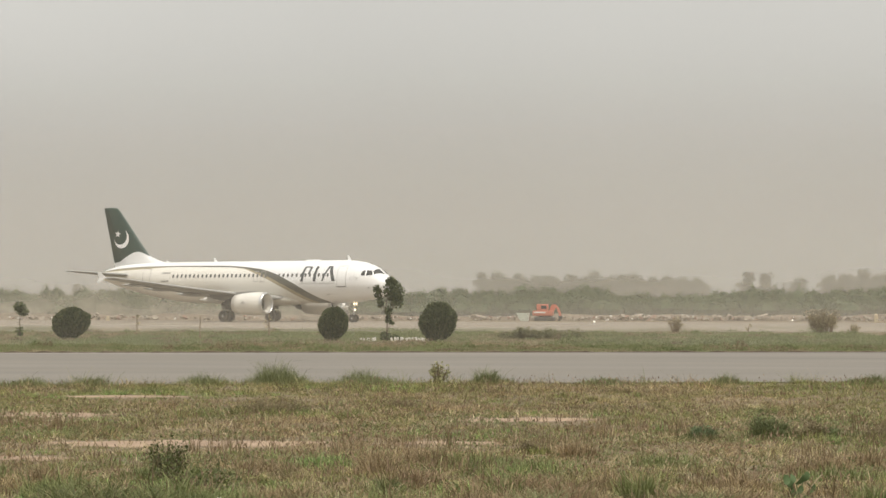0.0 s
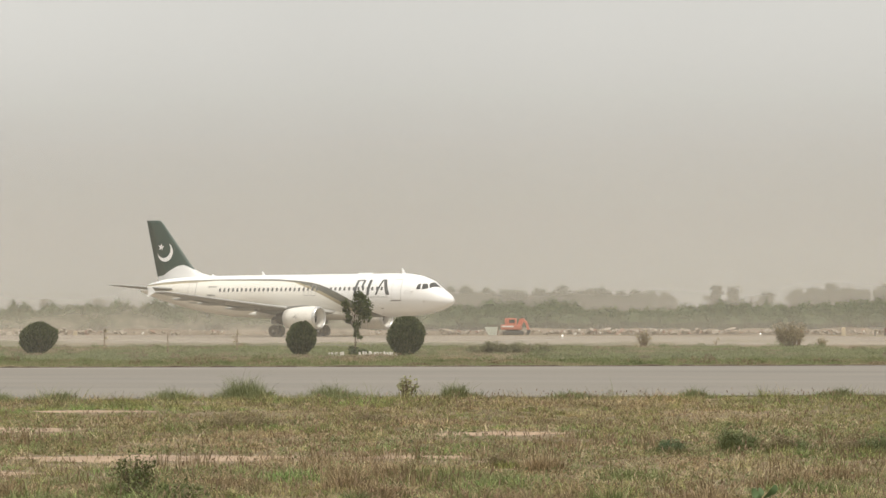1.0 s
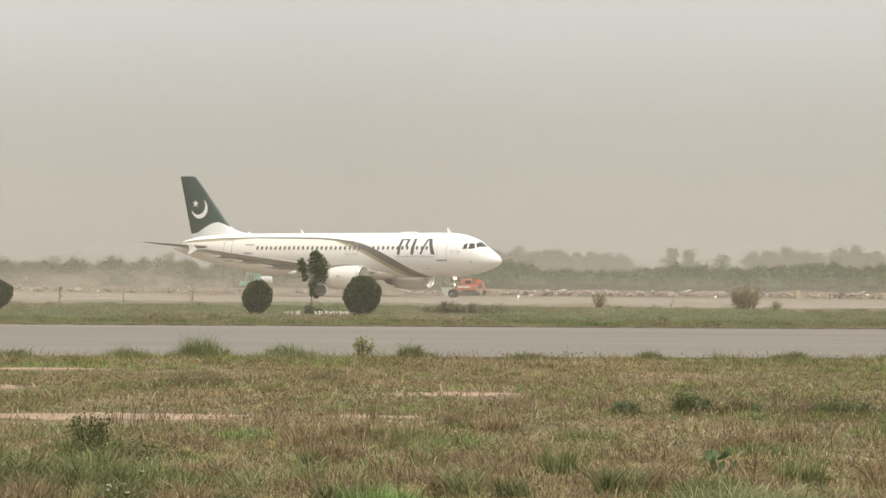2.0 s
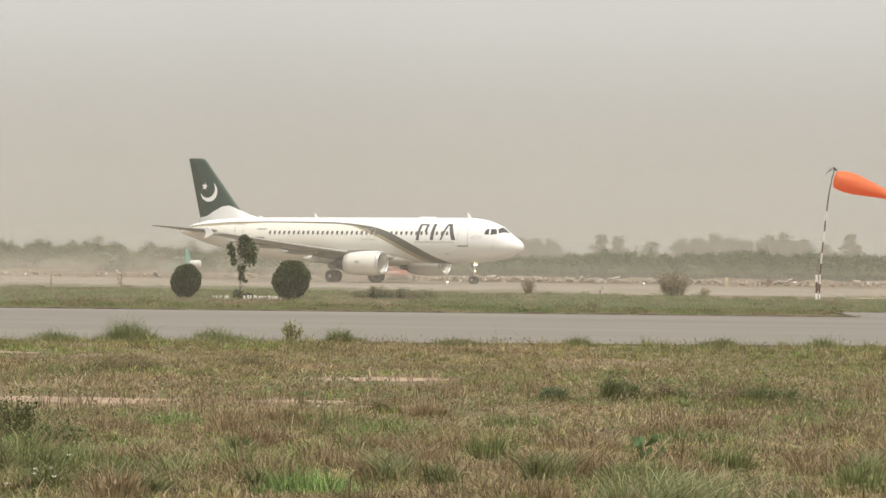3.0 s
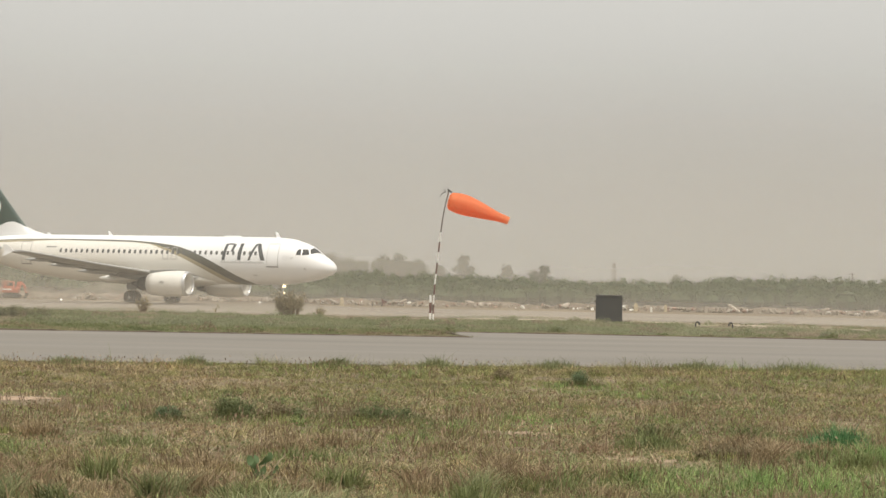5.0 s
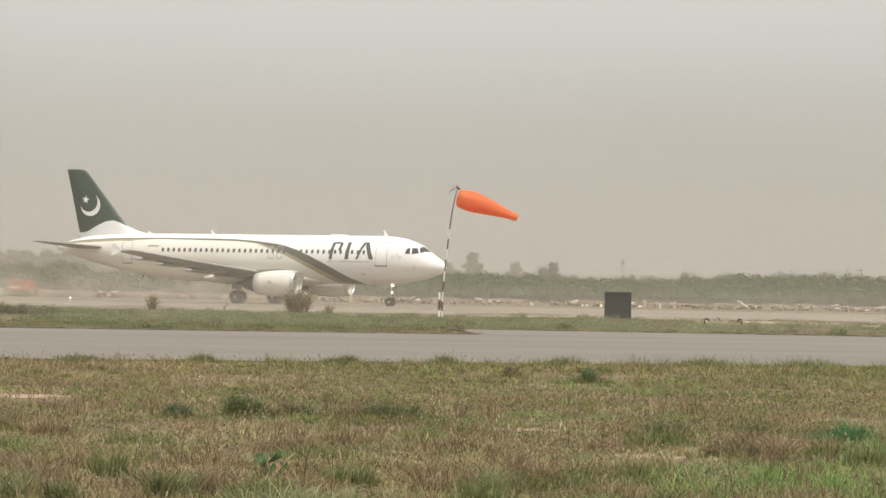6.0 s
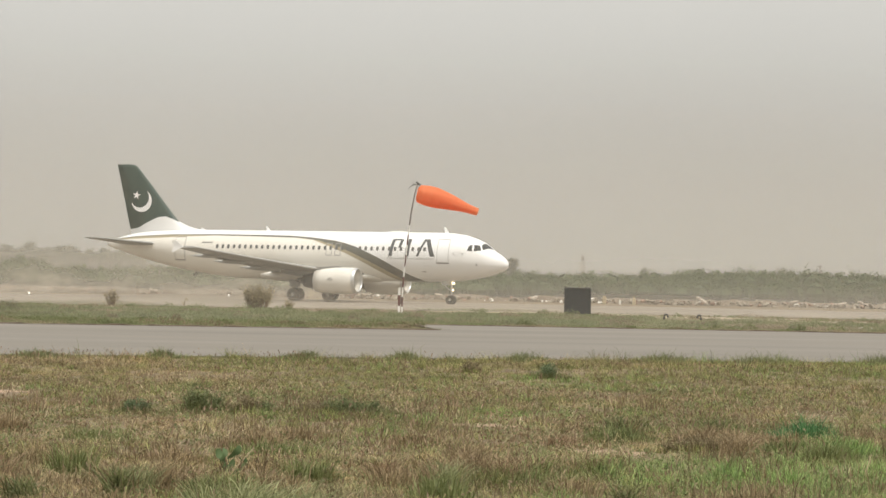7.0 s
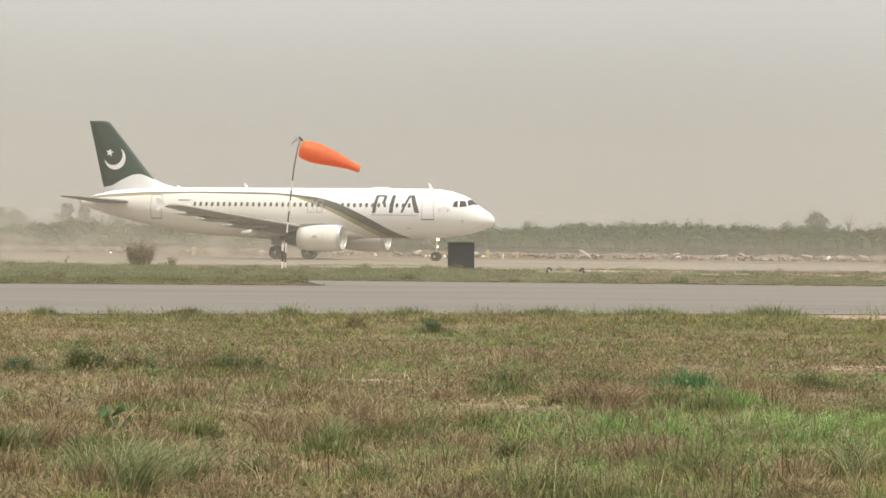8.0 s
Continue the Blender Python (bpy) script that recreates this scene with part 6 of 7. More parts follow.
tall_tuft(pose(-3.5, 25.1, 0), 0.9, 0.12, 98, "lush green grass tuft in the near field", GREEN, 0.006, 160, "green tufts")
tall_tuft(pose(-1.5, 17.7, 0), 0.8, 0.22, 99, "lush green grass tuft in the near field", GREEN, 0.006, 160, "green tufts")
for i, (x, y, w, h) in enumerate(((0.9, 17.2, 1.0, 0.26), (-3.9, 19.6, 0.8, 0.3), (-2.2, 19.2, 0.7, 0.26), (3.6, 15.6, 0.8, 0.26), (7.4, 16.4, 0.8, 0.3), (1.7, 20.4, 0.4, 0.28), (-0.2, 20.6, 0.4, 0.3), (-5.2, 20.8, 0.7, 0.3), (-1.3, 20.3, 0.5, 0.32), (2.6, 18.6, 0.5, 0.3), (5.0, 17.0, 0.5, 0.28))):
    tall_tuft(pose(x, y, 0), w, h, 120 + i, "long-bladed grey-green grass clump in the near field", LONGGREEN, 0.010, 90, "near clumps")


def near_clumps():
    """Uneven clumps of mixed green and dead grass in the nearest part of the field."""
    rnd = random.Random(12)
    kinds = (("mixed green grass clump in the near field", CLUMPGREEN), ("grey-green grass clump in the near field", LONGGREEN), ("dead brown grass clump in the near field", CLUMPBROWN))
    for k in range(64):
        y = rnd.uniform(14.5, 27)
        x = rnd.uniform(-0.29, 0.40) * y
        if field([(c[0], c[1], c[2] * 1.3, c[3] * 1.3 + 0.8) for c in BARE], np.array([x]), np.array([y - 0.6]))[0] > 0.1:
            continue
        label, material = kinds[rnd.choice((0, 1, 2, 2, 2))]
        tall_tuft(pose(x, y, 0, 0, 0, rnd.uniform(0, 360)), rnd.uniform(0.4, 1.1), rnd.uniform(0.13, 0.28), 200 + k, label, material, 0.007, 130, "near clumps")


CLUMPGREEN = leafy("clump_blades", (0.10, 0.125, 0.045), (0.33, 0.37, 0.15), through_it=0.3)
CLUMPBROWN = leafy("dead_clump_blades", (0.16, 0.112, 0.062), (0.56, 0.44, 0.26), through_it=0.3)
near_clumps()


def fleshy_plant(m, seed):
    """A low plant with broad upright oval leaves."""
    rnd = random.Random(seed)
    t = root("broad_leaf_weed", m, "low weed with broad fleshy green leaves in dry grass", "weed")
    for k in range(12):
        bm = bmesh.new()
        a, r, h = rnd.uniform(0, math.tau), rnd.uniform(0.02, 0.15), rnd.uniform(0.12, 0.27)
        mm = pose(r * math.cos(a), r * math.sin(a), h, rnd.uniform(-35, 35), rnd.uniform(-35, 35), rnd.uniform(0, 180))
        pts = [(0.030 * math.sin(q * math.tau / 12) * (1 + 0.2 * math.cos(q * math.tau / 12)), 0.012 * math.cos(q * math.tau / 6), 0.05 * math.cos(q * math.tau / 12)) for q in range(12)]
        vs = [bm.verts.new(mm @ Vector(p)) for p in pts]
        mid = bm.verts.new(mm @ Vector((0, -0.012, 0)))
        for q in range(12):
            bm.faces.new((vs[q], vs[(q + 1) % 12], mid))
        part("leaf", bm, FLESHLEAF, t, smooth=True)
        bm = bmesh.new()
        tube(bm, [(0, 0, 0), (r * 0.5 * math.cos(a), r * 0.5 * math.sin(a), h * 0.5), tuple(mm @ Vector((0, 0, -0.045)))], 0.005, 5)
        part("stalk", bm, FLESHY, t)
    bm = bmesh.new()
    tube(bm, [(0.05, 0, 0.1), (0.14, 0, 0.2), (0.22, 0, 0.29)], 0.005, 5)
    part("dry_stalk", bm, STRAW, t)


STRAW = plain("straw", (0.50, 0.42, 0.27), 0.8, var=0.15)
FLESHLEAF = leafy("grey_green_leaves", (0.055, 0.095, 0.04), (0.16, 0.23, 0.10), 0.5)
fleshy_plant(pose(1.08, 21.0, -0.05), 5)


# ---- excavator, tractor, low fence and white kerb stones ----
def excavator():
    e = root("excavator", pose(-12.75, 261, 0, 0, 0, -6) @ Matrix.Scale(0.88, 4), "small faded red excavator working at the rubble bank", "excavator")
    for s in (-1, 1):
        bm = bmesh.new()
        box(bm, -1.3, s * 0.7 - 0.18, 0.0, 1.1, s * 0.7 + 0.18, 0.5, 0.16)
        part("track", bm, DARKMETAL, e, "dark crawler track")
    bm = bmesh.new()
    box(bm, -0.9, -0.5, 0.35, 0.7, 0.5, 0.62, 0.03)
    part("undercarriage", bm, DARKMETAL, e)
    bm = bmesh.new()
    box(bm, -1.5, -0.85, 0.62, 0.9, 0.85, 1.25, 0.14)
    part("engine_housing", bm, DIGRED, e, "faded red engine housing")
    bm = bmesh.new()
    box(bm, -1.0, -0.82, 1.2, 0.35, 0.1, 2.02, 0.12)
    part("cab", bm, DIGRED, e, "faded red cab")
    bm = bmesh.new()
    box(bm, -0.45, -0.835, 1.45, 0.22, -0.81, 1.85, 0.01)
    part("cab_window", bm, GLASSDARK, e, "dark cab window")
    bm = bmesh.new()
    box(bm, -1.35, -0.87, 0.95, 0.1, -0.84, 1.12, 0.01)
    part("stripe", bm, WHITEBAND, e, "pale stripe")
    bm = bmesh.new()
    loft(bm, [[(x - 0.3, 0.15, z), (x + 0.3, 0.15, z + 0.02), (x + 0.3, 0.5, z + 0.02), (x - 0.3, 0.5, z)] for x, z in ((0.55, 0.9), (0.8, 1.5), (0.95, 1.95))])
    part("boom", bm, DIGRED, e, "faded red boom")
    bm = bmesh.new()
    loft(bm, [[(x - 0.14, 0.18, z), (x + 0.14, 0.18, z), (x + 0.14, 0.46, z), (x - 0.14, 0.46, z)] for x, z in ((0.95, 2.0), (1.4, 1.6), (1.75, 0.6))])
    part("dipper_arm", bm, DIGRED, e, "faded red dipper arm")
    bm = bmesh.new()
    loft(bm, [[(1.55, 0.0, z), (1.95, 0.0, z), (1.95, 0.64, z), (1.55, 0.64, z)] if z > 0.2 else [(1.45, 0.05, z), (1.75, 0.05, z), (1.75, 0.6, z), (1.45, 0.6, z)] for z in (0.65, 0.35, 0.02)])
    part("bucket", bm, DARKMETAL, e, "dark bucket")


excavator()


def skip_box():
    bm = bmesh.new()
    loft(bm, [[(x0, -w, z), (x1, -w, z), (x1, w, z), (x0, w, z)] for x0, x1, w, z in ((-0.5, 0.6, 0.5, 0.0), (-1.1, 0.75, 0.62, 1.15), (-1.02, 0.68, 0.55, 1.15), (-0.46, 0.55, 0.43, 0.1))])
    thing("spoil_skip", bm, SKIPGREY, pose(-15.0, 260.5, 0) @ Matrix.Scale(0.75, 4), "pale green-grey spoil skip beside the excavator", "skip")


SKIPGREY = plain("pale_skip_paint", (0.62, 0.66, 0.58), 0.7, var=0.15)
skip_box()


def tractor():
    t = root("tank_tractor", pose(-38.9, 284, 0, 0, 0, 5), "teal tractor with a white tank behind the taxiway", "tractor")
    bm = bmesh.new()
    box(bm, -1.7, -0.4, 0.7, -0.1, 0.4, 1.35, 0.12)
    part("bonnet", bm, TEAL, t, "teal bonnet")
    bm = bmesh.new()
    for x in (-0.9, 0.1):
        for y in (-0.5, 0.5):
            box(bm, x - 0.05, y - 0.05, 1.2, x + 0.05, y + 0.05, 2.2)
    box(bm, -1.0, -0.6, 2.15, 0.2, 0.6, 2.27, 0.04)
    part("canopy", bm, TEAL, t, "pale teal canopy")
    bm = bmesh.new()
    loft(bm, [[(0.30, -0.25, z), (0.30 + w, -0.25, z), (0.30 + w, 0.25, z), (0.30, 0.25, z)] for z, w in ((0.9, 0.75), (2.2, 0.55), (3.3, 0.22))])
    part("mast", bm, TEAL, t, "teal upright mast")
    bm = bmesh.new()
    spin_profile(bm, [(0.05, 0.7), (0.38, 0.75), (0.45, 0.95), (0.45, 1.9), (0.38, 2.1), (0.05, 2.15)], 20, "X")
    bmesh.ops.translate(bm, verts=bm.verts, vec=(0, 0, 1.5))
    part("tank", bm, WHITEBAND, t, "white tank", smooth=True)
    bm = bmesh.new()
    box(bm, -1.2, -0.3, 0.55, 2.2, 0.3, 1.05, 0.03)
    part("chassis", bm, DARKMETAL, t)
    for x, r in ((-1.2, 0.45), (0.1, 0.7), (1.7, 0.5)):
        for s in (-1, 1):
            bm = bmesh.new()
            spin_profile(bm, [(r * 0.4, -0.15), (r * 0.9, -0.15), (r, -0.08), (r, 0.08), (r * 0.9, 0.15), (r * 0.4, 0.15)], 20)
            w = part("tyre", bm, TYRE, t, at=pose(x, s * 0.65, r))


TEAL = plain("teal_paint", (0.10, 0.42, 0.34), 0.5, var=0.12)
tractor()


def kerb_row():
    """A row of small whitewashed stones round the sapling's bed."""
    rnd = random.Random(8)
    first = None
    for k in range(26):
        x = -14.1 + 0.135 * k + rnd.uniform(-0.03, 0.03)
        if -13.4 < x < -12.75:
            continue
        m = pose(x, 113.4 + rnd.uniform(-0.05, 0.05), rnd.uniform(-0.13, -0.07), 0, rnd.uniform(-14, 14), rnd.uniform(-20, 20))
        if first is None:
            bm = bmesh.new()
            box(bm, -0.045, -0.05, -0.03, 0.045, 0.05, 0.27, 0.015)
            first = thing("white_kerb_stone", bm, STONEWHITE, m, "whitewashed brick set on edge round a planting bed", "brick", "whitewashed bricks")
        else:
            copy_thing(first, m)


kerb_row()


def marker_stone(x, y, h, w, material, label):
    bm = bmesh.new()
    loft(bm, [[(-w, -w * 0.7, -0.05), (w, -w * 0.7, -0.05), (w, w * 0.7, -0.05), (-w, w * 0.7, -0.05)], [(-w * 0.9, -w * 0.6, h * 0.8), (w * 0.9, -w * 0.6, h * 0.8), (w * 0.9, w * 0.6, h * 0.8), (-w * 0.9, w * 0.6, h * 0.8)], [(-w * 0.5, -w * 0.4, h), (w * 0.5, -w * 0.4, h), (w * 0.5, w * 0.4, h), (-w * 0.5, w * 0.4, h)]])
    thing("marker_stone", bm, material, pose(x, y, 0), label, "marker stone", "marker stones")


PALEYELLOW = plain("faded_yellow_paint", (0.50, 0.42, 0.28), 0.8, var=0.15)
for x, y, h, w, m in ((20.5, 246, 0.85, 0.2, PALEYELLOW), (51.2, 250, 0.85, 0.2, PALEYELLOW), (54.1, 249, 0.75, 0.16, PALEYELLOW), (52.2, 247, 0.5, 0.10, STONEWHITE), (-60.0, 262, 0.5, 0.2, PALEYELLOW)):
    marker_stone(x, y, h, w, m, "weathered upright marker stone beyond the taxiway")


def ground_arrow():
    b = root("pipe_arrow", pose(23.9, 240, 0), "dark pointed drain cap with a pale pipe by the taxiway", "drain")
    bm = bmesh.new()
    loft(bm, [[(0.0, -0.2, 0.25), (0.0, 0.2, 0.25), (0.0, 0.2, 0.78), (0.0, -0.2, 0.78)], [(0.55, -0.04, 0.48), (0.55, 0.04, 0.48), (0.55, 0.04, 0.54), (0.55, -0.04, 0.54)]])
    part("cap", bm, REDPAINT, b, "dark red pointed cap")
    bm = bmesh.new()
    tube(bm, [(-1.0, 0, 0.55), (0.0, 0, 0.52)], 0.09, 10)
    part("pipe", bm, CONCRETE, b, "pale pipe")
    bm = bmesh.new()
    tube(bm, [(0.05, 0, -0.03), (0.05, 0, 0.4)], 0.05, 8)
    tube(bm, [(-0.9, 0, -0.03), (-0.9, 0, 0.5)], 0.05, 8)
    part("support", bm, DARKMETAL, b)


ground_arrow()


def utility_pole(az, d, z, m=None):
    t = root("utility_pole", pose(d * math.tan(radians(az)), d, 0), "grey utility pole in the haze", "pole", "utility poles")
    bm = bmesh.new()
    tube(bm, [(0, 0, -0.1), (0, 0, z)], [0.13, 0.09], 8)
    part("shaft", bm, POLEGREY, t)
    bm = bmesh.new()
    box(bm, -0.42, -0.06, z - 0.24, 0.42, 0.06, z - 0.13, 0.02)
    part("cross_arm", bm, POLEGREY, t)


utility_pole(2.68, 349, 4.8)
utility_pole(9.22, 349, 5.1)
utility_pole(16.5, 349, 5.6)
utility_pole(-7.0, 349, 4.5)


def lattice_mast(m, high):
    t = root("lattice_mast", m, "slender grey lattice mast faint in the haze", "mast")
    for sx, sy in ((-1, -1), (1, -1), (1, 1), (-1, 1)):
        bm = bmesh.new()
        tube(bm, [(sx * 0.55, sy * 0.55, -0.1), (sx * 0.12, sy * 0.12, high)], [0.07, 0.05], 6)
        part("leg", bm, POLEGREY, t)
    for k in range(6):
        z0, z1 = high * k / 6, high * (k + 1) / 6
        w0, w1 = 0.55 - 0.43 * k / 6, 0.55 - 0.43 * (k + 1) / 6
        bm = bmesh.new()
        tube(bm, [(-w0, -w0, z0), (w1, -w1, z1)], 0.035, 5)
        part("brace", bm, POLEGREY, t)
        bm = bmesh.new()
        tube(bm, [(w0, w0, z0), (-w1, w1, z1)], 0.035, 5)
        part("brace", bm, POLEGREY, t)


lattice_mast(pose(76.2, 390, 0), 6.9)


def bare_tree(m):
    t = root("bare_tree", m, "leafless grey tree beyond the thicket", "tree")
    bm = bmesh.new()
    tube(bm, [(0, 0, -0.1), (0.1, 0, 3.0), (0.0, 0, 4.2)], [0.22, 0.16, 0.12], 7)
    part("trunk", bm, BARK, t)
    for dx, z in ((-0.9, 6.2), (0.7, 6.9), (1.3, 6.0), (-0.2, 6.4)):
        bm = bmesh.new()
        tube(bm, [(0, 0, 4.1), (dx * 0.5, 0.1, (z + 4.2) / 2), (dx, 0, z)], [0.11, 0.07, 0.03], 6)
        part("limb", bm, BARK, t)


bare_tree(pose(126.4, 350, 0))


# ---- small loose things in the near grass ----
STEMS = ((-3.0, 22.0), (-1.53, 20.9), (-1.45, 20.7), (-2.0, 22.8), (-1.2, 19.5), (-1.1, 19.6), (-1.3, 19.3), (4.3, 31.4))


def dry_stalks():
    """Dead stems in bunches, pale straws and small broad-leaved weeds among the grass."""
    rs = np.random.RandomState(71)

    def strewn(n, y0, y1, power=1.0):
        y = y0 + (y1 - y0) * rs.rand(n) ** power
        return -0.30 * y - 0.5 + rs.rand(n) * (0.71 * y + 1), y

    cx, cy = strewn(70, 15, 34, 1.4)
    for k, (px, py) in enumerate(((3.1, 20.6), (2.95, 20.1), (1.55, 20.9), (0.45, 19.3), (-2.95, 19.6), (-0.95, 19.0), (6.2, 24.1), (6.3, 25.6), (3.3, 21.5), (-1.8, 19.9))):
        cx[k], cy[k] = px, py
    bunch = np.repeat(np.arange(70), 26)
    x, y = cx[bunch] + rs.randn(len(bunch)) * 0.22, cy[bunch] + rs.randn(len(bunch)) * 0.3
    tall = (0.14 + 0.24 * rs.rand(70))[bunch] * (0.5 + 0.7 * rs.rand(len(bunch)))
    g = [blades(rs, x, y, tall, np.full(len(x), 0.008), 3, 0.05, 0.6, 0.2)]
    tagged(new("dry_stalks", blade_mesh("dry_stalks", g, STALK)), "bunches of dead brown stems in the grass", "dry stalks", kind="stuff")
    x, y = strewn(90, 15, 30)
    for k, (px, py) in enumerate(STEMS):
        x[k], y[k] = px, py
    g = [blades(rs, x, y, 0.30 + 0.22 * rs.rand(90), np.full(90, 0.010), 1, 0.03, 0.35)]
    tagged(new("tall_stems", blade_mesh("tall_stems", g, STALK)), "single tall dead stems in the grass", "dry stalks", kind="stuff")
    n = 9000
    x, y = strewn(n, 14, 40, 1.1)
    keep = value_noise(x, y, 0.9, 61) + 0.25 * rs.randn(n) > 0.52
    x, y = x[keep], y[keep]
    g = [blades(rs, x, y, 0.05 + 0.09 * rs.rand(len(x)), 0.0045 + 0.00018 * y, 3, 0.12, 2.4, 0.5)]
    tagged(new("pale_straws", blade_mesh("pale_straws", g, STRAWLEAF)), "pale bent straws lying over the grass", "straw", kind="stuff")
    x, y = strewn(9000, 14, 42, 1.1)
    keep = value_noise(x, y, 0.7, 66) + 0.25 * rs.randn(len(x)) > 0.55
    x, y = x[keep], y[keep]
    g = [blades(rs, x, y, 0.06 + 0.13 * rs.rand(len(x)), 0.004 + 0.00018 * y, 3, 0.10, 1.5, 0.5)]
    tagged(new("dead_stalks", blade_mesh("dead_stalks", g, STALK)), "thin dead brown stalks through the grass", "dry stalks", kind="stuff")
    x = -16 + 40 * rs.rand(420)
    y = 51.6 + 0.2 * x - 0.9 * rs.rand(420)
    keep = value_noise(x, y, 1.4, 67) > 0.45
    x, y = x[keep], y[keep]
    g = [blades(rs, x, y, 0.18 + 0.3 * rs.rand(len(x)) ** 2, np.full(len(x), 0.010), 5, 0.16, 0.8, 0.3)]
    tagged(new("edge_stems", blade_mesh("edge_stems", g, TUFTGREEN)), "sparse thin stems along the road's edge", "grass", kind="stuff")
    quads = [[], []]
    for k, n in ((0, 6000), (1, 3600)):
        x, y = strewn(n, 14, 40, 1.1)
        keep = value_noise(x, y, 1.6, 63 + k) > 0.45
        x, y = x[keep], y[keep]
        size = 0.035 + 0.10 * rs.rand(len(x)) ** 2
        for _ in range(14):
            p = rs.randn(len(x), 3)
            quads[k].append(leaf_quads(rs, x + p[:, 0] * size, y + p[:, 1] * size, 0.015 + np.abs(p[:, 2]) * size * 0.5, 0.012 + 0.0002 * y))
    tagged(new("small_weeds", mesh_arrays("small_weeds", np.concatenate(quads[0]), 4, WEEDLEAF)), "small dull green broad-leaved weeds among the grass", "weeds", kind="stuff")
    tagged(new("dead_weeds", mesh_arrays("dead_weeds", np.concatenate(quads[1]), 4, DEADLEAF)), "small dead brown weeds among the grass", "weeds", kind="stuff")


WEEDLEAF = leafy("small_weed_leaves", (0.15, 0.17, 0.075), (0.34, 0.36, 0.18), through_it=0.4)
DEADLEAF = leafy("dead_weed_leaves", (0.20, 0.14, 0.085), (0.42, 0.31, 0.20), through_it=0.3)
STALK = leafy("dead_stems", (0.14, 0.105, 0.06), (0.38, 0.285, 0.165))
STRAWLEAF = leafy("pale_straw", (0.42, 0.34, 0.20), (0.66, 0.55, 0.36))
dry_stalks()
seed_heads()


def arching_clump(m, count, reach, high, seed, label, material, lean=(0.0, 0.0), wide=0.007):
    """Long narrow blades that rise from one foot and bow over."""
    rs = np.random.RandomState(seed)
    a = rs.rand(count) * math.tau
    out = reach * (0.25 + 0.75 * rs.rand(count))
    dx, dy = np.cos(a) * out + lean[0] * reach, np.sin(a) * out + lean[1] * reach
    fx, fy = rs.randn(count) * reach * 0.22, rs.randn(count) * reach * 0.18
    h = high * (0.55 + 0.45 * rs.rand(count))
    sag = 0.25 + 0.5 * rs.rand(count)
    fa = rs.rand(count) * math.pi
    steps = 7
    side = []
    for k in range(steps):
        u = k / (steps - 1)
        z = h * (u * (1 + sag) - sag * 1.15 * u ** 2.6)
        w = wide * (1 - u ** 2) / 2 + 0.0006
        px, py = fx + dx * u ** 1.5, fy + dy * u ** 1.5
        side.append((np.stack([px - np.cos(fa) * w, py - np.sin(fa) * w, np.maximum(z, 0.01) - 0.01], 1), np.stack([px + np.cos(fa) * w, py + np.sin(fa) * w, np.maximum(z, 0.01) - 0.01], 1)))
    verts = np.stack([p for pair in side for p in pair], 1).reshape(-1, 3).astype(np.float32)
    base = np.arange(count, dtype=np.int32)[:, None, None] * steps * 2
    quad = np.array([[2 * k, 2 * k + 1, 2 * k + 3, 2 * k + 2] for k in range(steps - 1)], dtype=np.int32)[None]
    loops = (base + quad).reshape(-1)
    me = bpy.data.meshes.new("arching_grass")
    me.vertices.add(len(verts))
    me.vertices.foreach_set("co", verts.ravel())
    me.loops.add(len(loops))
    me.loops.foreach_set("vertex_index", loops)
    me.polygons.add(len(loops) // 4)
    me.polygons.foreach_set("loop_start", np.arange(len(loops) // 4, dtype=np.int32) * 4)
    me.polygons.foreach_set("loop_total", np.full(len(loops) // 4, 4, dtype=np.int32))
    me.materials.append(material)
    me.update(calc_edges=True)
    ob = new("arching_grass", me)
    ob.matrix_basis = m
    tagged(ob, label, "grass tuft", "arching clumps", "stuff")


GREYGREEN = leafy("grey_green_blades", (0.15, 0.18, 0.075), (0.60, 0.61, 0.34), through_it=0.4)
for i, (x, y, n, reach, high, lx) in enumerate(((0.95, 15.8, 280, 0.44, 0.44, 0.40), (0.72, 16.4, 150, 0.30, 0.34, 0.1), (1.35, 16.6, 160, 0.34, 0.34, 0.3), (0.3, 18.9, 130, 0.30, 0.30, 0.0),
                                                (-0.95, 18.7, 170, 0.38, 0.32, 0.0), (-2.6, 18.6, 130, 0.32, 0.28, 0.1), (2.75, 19.6, 150, 0.34, 0.30, 0.2), (6.0, 16.4, 130, 0.28, 0.30, 0.0))):
    arching_clump(pose(x, y, 0), n, reach, high, 300 + i, "grey-green clump of long arching blades in the near field", GREYGREEN, (lx, 0.0))
for i, (x, y, n, reach, high) in enumerate(((-1.1, 18.9, 150, 0.40, 0.30), (0.5, 19.2, 160, 0.34, 0.32), (3.05, 20.4, 170, 0.36, 0.34), (6.25, 24.0, 170, 0.42, 0.30), (6.35, 25.6, 150, 0.4, 0.28), (-2.95, 19.5, 130, 0.34, 0.30), (3.2, 21.5, 130, 0.36, 0.28), (5.8, 27.0, 130, 0.3, 0.26))):
    arching_clump(pose(x, y, 0), n, reach, high, 320 + i, "dead brown clump of arching blades in the near field", CLUMPBROWN)
REDSTRAW = leafy("reddish_dead_blades", (0.16, 0.10, 0.06), (0.62, 0.46, 0.29), through_it=0.3)
